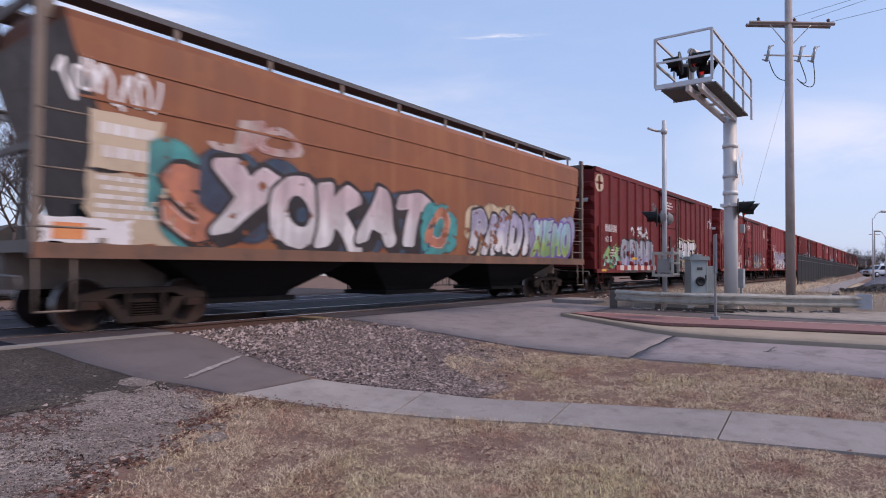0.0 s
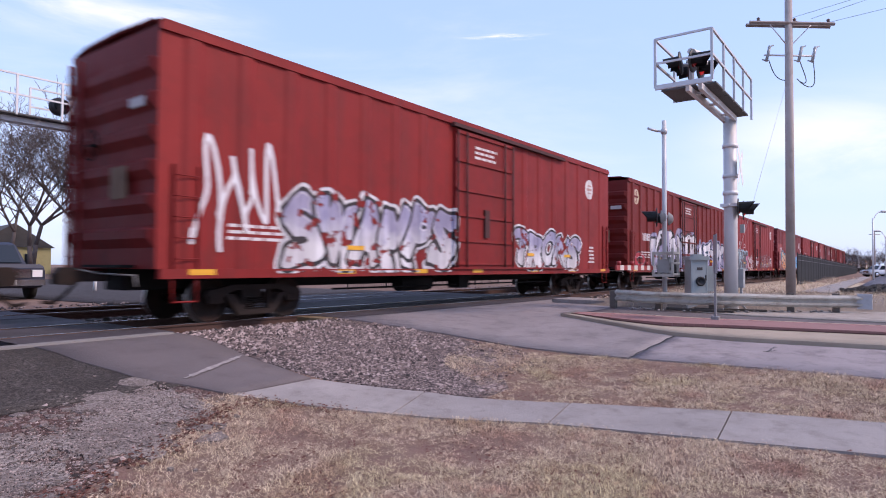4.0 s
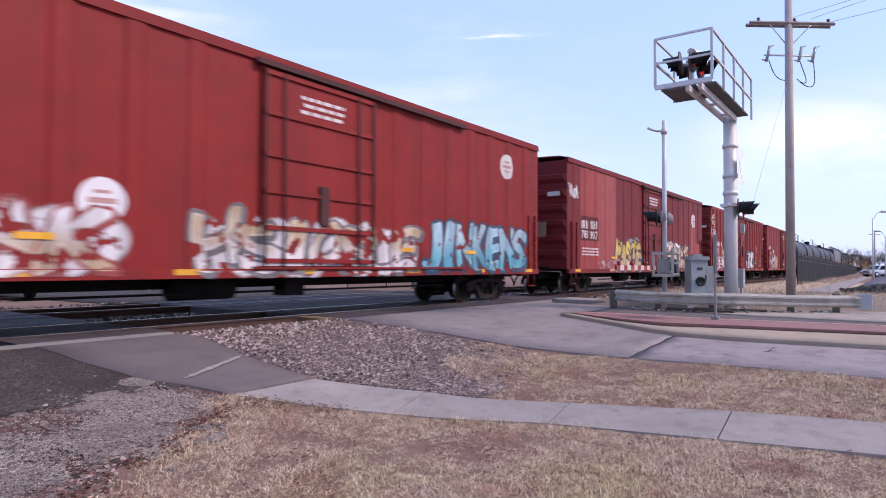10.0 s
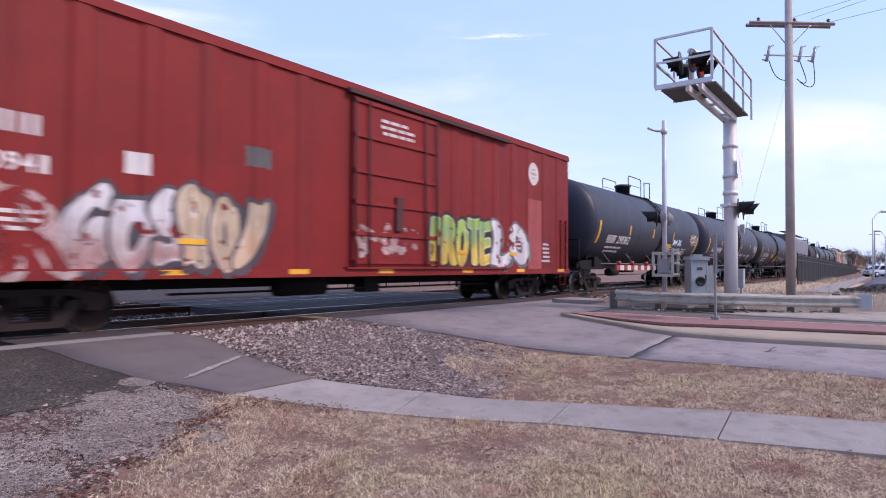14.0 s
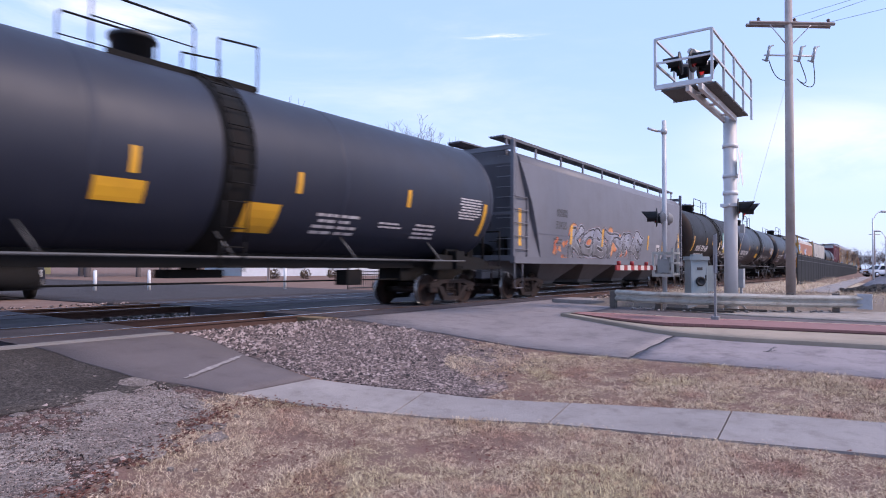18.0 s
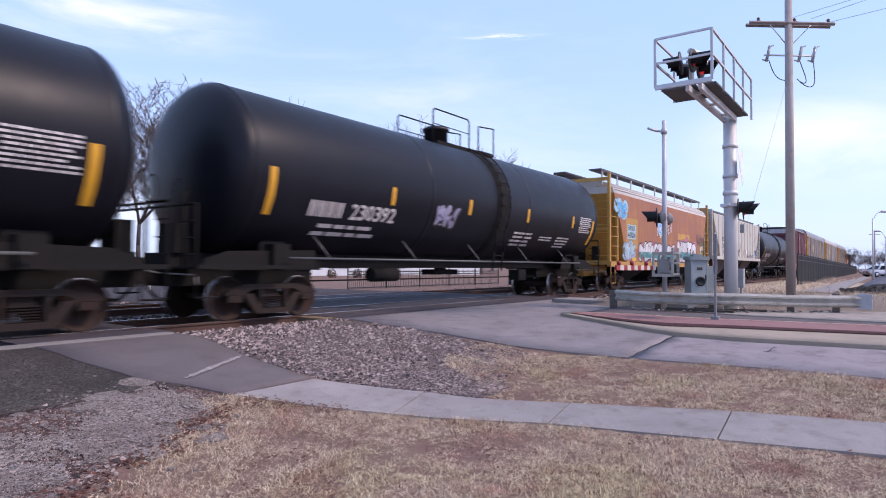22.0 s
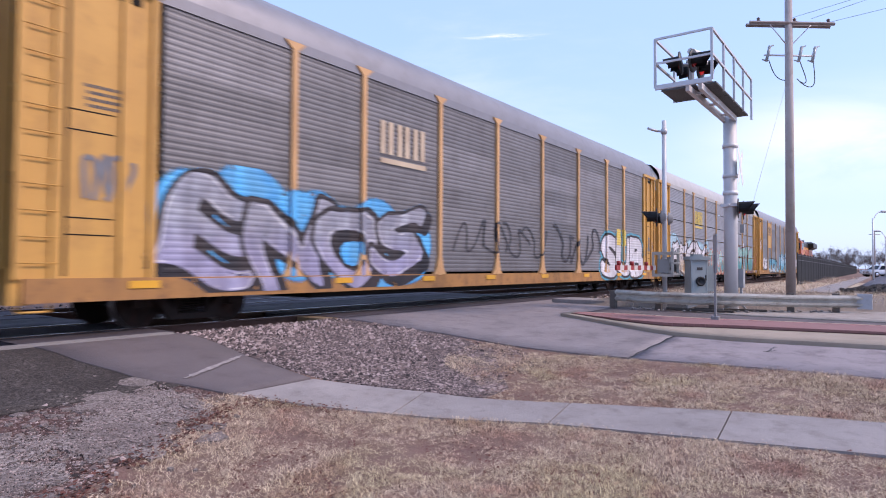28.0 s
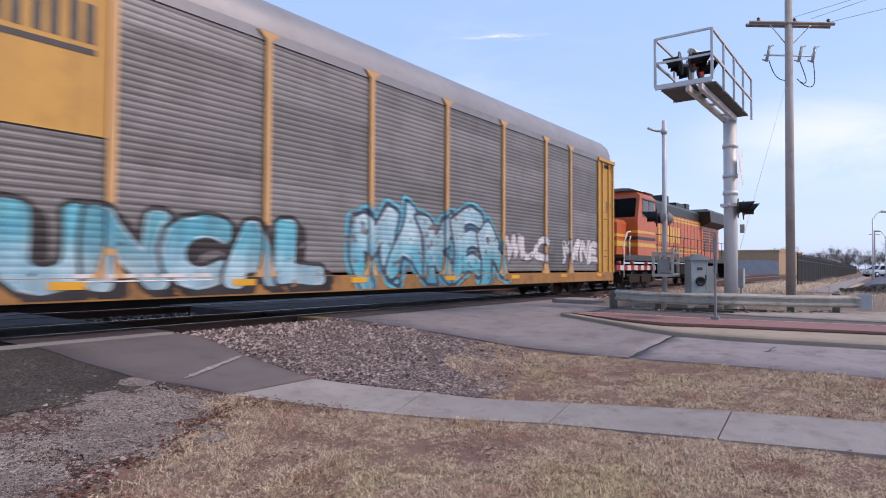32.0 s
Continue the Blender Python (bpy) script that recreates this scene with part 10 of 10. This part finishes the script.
# ---- locomotive ----
LOCO_ORANGE = surface("loco_orange", (0.55, 0.115, 0.03), (0.47, 0.095, 0.028), 0.4, dirt=(0.2, 0.06, 0.03), amount=0.3, streak=0.3, bump=0.03)
LOCO_GREEN = surface("loco_dark_green", (0.022, 0.022, 0.016), (0.016, 0.016, 0.012), 0.45, dirt=(0.06, 0.045, 0.03), amount=0.3, bump=0.03)
LOCO_YELLOW = surface("loco_yellow", (0.66, 0.40, 0.05), (0.58, 0.34, 0.05), 0.4, dirt=(0.25, 0.12, 0.04), amount=0.25, bump=0)


def make_locomotive():
    car = thing("locomotive", "orange and black diesel locomotive with yellow stripes and radiator wings", "locomotive")
    L = 22.0
    bm = bmesh.new()
    box(bm, 0.3, L - 0.3, -1.55, 1.55, 1.28, 1.52)
    part("walkway_deck", bm, LOCO_GREEN, car)
    bm = bmesh.new()
    loft_box(bm, [(1.52, 0.9, 2.5, 1.0), (2.9, 0.95, 2.5, 1.0), (3.05, 1.15, 2.5, 0.85)])
    nose = part("nose", bm, LOCO_ORANGE, car)
    bm = bmesh.new()
    box(bm, 0.85, 2.5, -1.03, 1.03, 1.9, 2.12)
    box(bm, 0.85, 2.5, -1.03, 1.03, 2.3, 2.42)
    part("nose_stripe", bm, LOCO_YELLOW, nose)
    bm = bmesh.new()
    loft_box(bm, [(1.52, 2.3, 4.9, 1.5), (3.1, 2.3, 4.9, 1.5), (4.15, 2.62, 4.9, 1.5), (4.45, 2.75, 4.9, 1.15)])
    cab = part("cab", bm, LOCO_ORANGE, car, "orange crew cab")
    bm = bmesh.new()
    loft_box(bm, [(4.38, 2.55, 5.0, 1.35), (4.5, 2.7, 5.0, 1.0), (4.56, 2.9, 5.0, 0.6)])
    part("cab_roof", bm, LOCO_GREEN, cab)
    for a, b in ((-1.35, -0.1), (0.1, 1.35)):
        bm = bmesh.new()
        q = [(2.33, a, 3.2), (2.33, b, 3.2), (2.585, b, 4.05), (2.585, a, 4.05)]
        f = bm.faces.new([bm.verts.new((x - 0.02, y, z)) for x, y, z in q])
        bmesh.ops.solidify(bm, geom=[f], thickness=0.015)
        part("windshield", bm, glass_dark, cab)
    for a, b in ((3.0, 3.75), (3.9, 4.65)):
        for s in (-1, 1):
            bm = bmesh.new()
            box(bm, a, b, *sorted((s * 1.5, s * 1.52)), 3.25, 3.98)
            part("side_window", bm, glass_dark, cab)
            bm = bmesh.new()
            box(bm, a - 0.06, b + 0.06, *sorted((s * 1.5, s * 1.56)), 3.99, 4.05)
            part("window_visor", bm, LOCO_GREEN, cab)
    for z0, z1 in ((1.9, 2.06), (2.2, 2.34), (2.5, 2.6)):
        bm = bmesh.new()
        box(bm, 2.28, 4.9, -1.515, 1.515, z0, z1)
        part("cab_stripe", bm, LOCO_YELLOW if z0 != 2.2 else LOCO_GREEN, cab)
    bm = bmesh.new()
    box(bm, 4.9, 16.2, -0.95, 0.95, 1.52, 3.95)
    hood = part("engine_hood", bm, LOCO_ORANGE, car, "orange engine hood with door seams")
    bm = bmesh.new()
    loft_box(bm, [(3.75, 4.9, 16.2, 0.97), (4.2, 4.9, 16.2, 0.97), (4.4, 4.9, 16.2, 0.7)])
    part("hood_roof", bm, LOCO_GREEN, hood, "black upper hood")
    bm = bmesh.new()
    for k in range(14):
        x = 5.5 + k * 0.75
        box(bm, x, x + 0.012, -0.965, 0.965, 1.7, 3.7)
    part("door_seam", bm, LOCO_GREEN, hood)
    for z0, z1, m_ in ((1.75, 1.83, LOCO_YELLOW), (1.95, 2.03, LOCO_YELLOW), (3.45, 3.53, LOCO_YELLOW), (3.6, 3.68, LOCO_YELLOW)):
        bm = bmesh.new()
        box(bm, 4.92, 16.18, -0.962, 0.962, z0, z1)
        part("hood_stripe", bm, m_, hood)
    initials(car, 4, 7.2, 11.5, 2.3, 3.15, LOCO_YELLOW, (lambda a, b: -0.955, (), ()), 0.012)
    bm = bmesh.new()
    loft_box(bm, [(1.52, 16.2, 21.0, 1.0), (3.5, 16.2, 21.0, 1.0), (3.75, 16.0, 21.1, 1.62), (4.35, 15.8, 21.2, 1.62), (4.55, 16.3, 20.8, 1.3)])
    for f in bm.faces:
        f.material_index = 1 if f.calc_center_median().z > 3.55 else 0
    part("radiator_section", bm, [LOCO_ORANGE, LOCO_GREEN], car, "flared black radiator wings")
    for k in range(2):
        bm = bmesh.new()
        for i in range(8):
            box(bm, 16.6 + k * 2.0, 18.2 + k * 2.0, -1.02, -1.0, 2.0 + i * 0.17, 2.1 + i * 0.17)
        part("louvre", bm, LOCO_GREEN, car)
    for x, w, h in ((6.2, 1.4, 0.3), (9.5, 1.0, 0.45), (12.0, 1.8, 0.25), (14.2, 0.8, 0.35)):
        bm = bmesh.new()
        box(bm, x, x + w, -0.55, 0.55, 4.38, 4.4 + h)
        part("roof_hatch", bm, LOCO_GREEN, car)
    bm = bmesh.new()
    loft_box(bm, [(0.45, 7.6, 14.2, 0.9), (0.7, 7.4, 14.4, 1.35), (1.28, 7.4, 14.4, 1.4)])
    part("fuel_tank", bm, frame_mat, car)
    for x0 in (0.28, L - 0.28):
        bm = bmesh.new()
        s = 1 if x0 < 1 else -1
        upright(bm, [(x0, 0.35), (x0 + s * 0.12, 0.35), (x0 + s * 0.12, 1.5), (x0, 1.5)], -1.5, 1.5)
        part("pilot", bm, frame_mat, car)
        bm = bmesh.new()
        for y in (-1.5,):
            for k in range(4):
                box(bm, x0 + s * (0.1 + 0.12 * k), x0 + s * (0.45 + 0.12 * k), y - 0.04, y + 0.3, 0.45 + k * 0.28, 0.48 + k * 0.28)
        part("corner_steps", bm, frame_mat, car)
        bm = bmesh.new()
        pipe(bm, [(x0 + s * 0.05, -1.55, 0.6), (x0 + s * 0.05, -1.55, 2.0), (x0 + s * 0.5, -1.55, 2.45), (x0 + s * 0.9, -1.55, 2.5)], 0.025, 6)
        pipe(bm, [(x0 + s * 0.75, -1.55, 1.3), (x0 + s * 0.75, -1.55, 2.1), (x0 + s * 0.9, -1.55, 2.3)], 0.025, 6)
        part("handrail", bm, white_paint, car, "white corner handrail")
    bm = bmesh.new()
    for s in (-1, 1):
        for k in range(10):
            x = 5.2 + k * 1.6
            rod(bm, (x, s * 1.5, 1.5), (x, s * 1.5, 2.55), 0.018, 5)
        rod(bm, (4.9, s * 1.5, 2.55), (20.5, s * 1.5, 2.55), 0.02, 6)
        rod(bm, (4.9, s * 1.5, 2.05), (20.5, s * 1.5, 2.05), 0.014, 6)
    part("side_handrail", bm, LOCO_GREEN, car)
    bm = bmesh.new()
    lathe(bm, (0.96, -0.14, 2.72), (-1, 0, 0), ((0, 0.11), (0.02, 0.1), (0.021, 0.08)), 14)
    lathe(bm, (0.96, 0.14, 2.72), (-1, 0, 0), ((0, 0.11), (0.02, 0.1), (0.021, 0.08)), 14)
    part("headlight", bm, plain("headlight_lens", (0.8, 0.8, 0.82), 0.1), nose)
    bm = bmesh.new()
    box(bm, -1.95, 1.95, 1.0, 1.12, 0.35, 0.75)
    box(bm, -1.95, 1.95, -1.12, -1.0, 0.35, 0.75)
    box(bm, -1.8, 1.8, -1.0, 1.0, 0.5, 0.72)
    for x in (-1.7, 0, 1.7):
        for s in (-1, 1):
            box(bm, x - 0.2, x + 0.2, *sorted((s * 1.1, s * 1.2)), 0.36, 0.66)
    frame_ = mesh_of("bogie", bm, steel_dark)
    for x in (3.9, L - 3.9):
        b = part("bogie", frame_, None, car, "three axle locomotive bogie", pose(x, 0, 0))
        for k in (-1.75, 0, 1.75):
            w = part("wheelset", WHEELSET, None, b, m=Matrix.Translation((k, 0, 0.42)))
            TURNING.append((w, car, k))
    # body stands a little higher than drawn above
    for ob in car.children:
        if not ob.name.startswith(("bogie", "coupler", "fuel", "pilot", "corner")):
            for v in ob.data.vertices:
                v.co.z *= 1.08
            for c in ob.children:
                for v in c.data.vertices:
                    v.co.z *= 1.08
    add_couplers(car, -0.2, L + 0.2)
    return car


# ---- the consist, front to back: start of each car along the train ----
CONSIST = [(hopper_brown, -20.0)]
for i, f in enumerate((car_1, car_2, car_3, car_4, car_5, car_6, car_7, car_8, car_9, car_10)):
    CONSIST.append((f, 21.82 * i))
CONSIST += [(tank_1, 217.1), (tank_2, 235.2), (tank_3, 254.7), (hopper_grey, 274.15), (tank_4, 293.85), (tank_5, 307.45), (tank_6, 325.87),
            (hopper_orange, 344.7), (hopper_white, 362.7), (tank_7, 380.65), (car_50ft, 400.1), (rack_1, 416.8), (rack_2, 445.1), (rack_3, 473.7), (make_locomotive, 502.3)]
for f, u in CONSIST:
    CARS.append((f(), u))


def train_at(t):
    """How far the head of the train stands along the track at t seconds."""
    if t <= 14:
        return 23.316 - 15.3583 * t - 0.017096 * t * t
    return 23.95 - 15.611 * t - 0.42


def motions():
    for car, u in CARS:
        walk(car, [(t, pose(u + train_at(t), 0, 0)) for t in [0.5 * k for k in range(65)]])
    # wheelsets roll while their car passes the camera
    for w, car, k in TURNING:
        u = next(q for c, q in CARS if c == car)
        home = w.matrix_basis.translation.copy()
        near = [i / 30 for i in range(0, 961) if -30 < u + train_at(i / 30) < 30]
        rows = [(0.0, 0.0)]
        for t in near:
            if t > 0:
                rows.append((t, None))
        if rows[-1][0] < CLIP:
            rows.append((CLIP, None))
        base = near[0] if near else 0.0
        poses = []
        for t, _ in rows:
            tt = min(max(t, near[0] if near else 0), near[-1] if near else 0)
            turn = (train_at(tt) - train_at(base)) / 0.42
            poses.append((t, Matrix.Translation(home) @ Matrix.Rotation(turn, 4, "Y")))
        walk(w, poses)


motions()
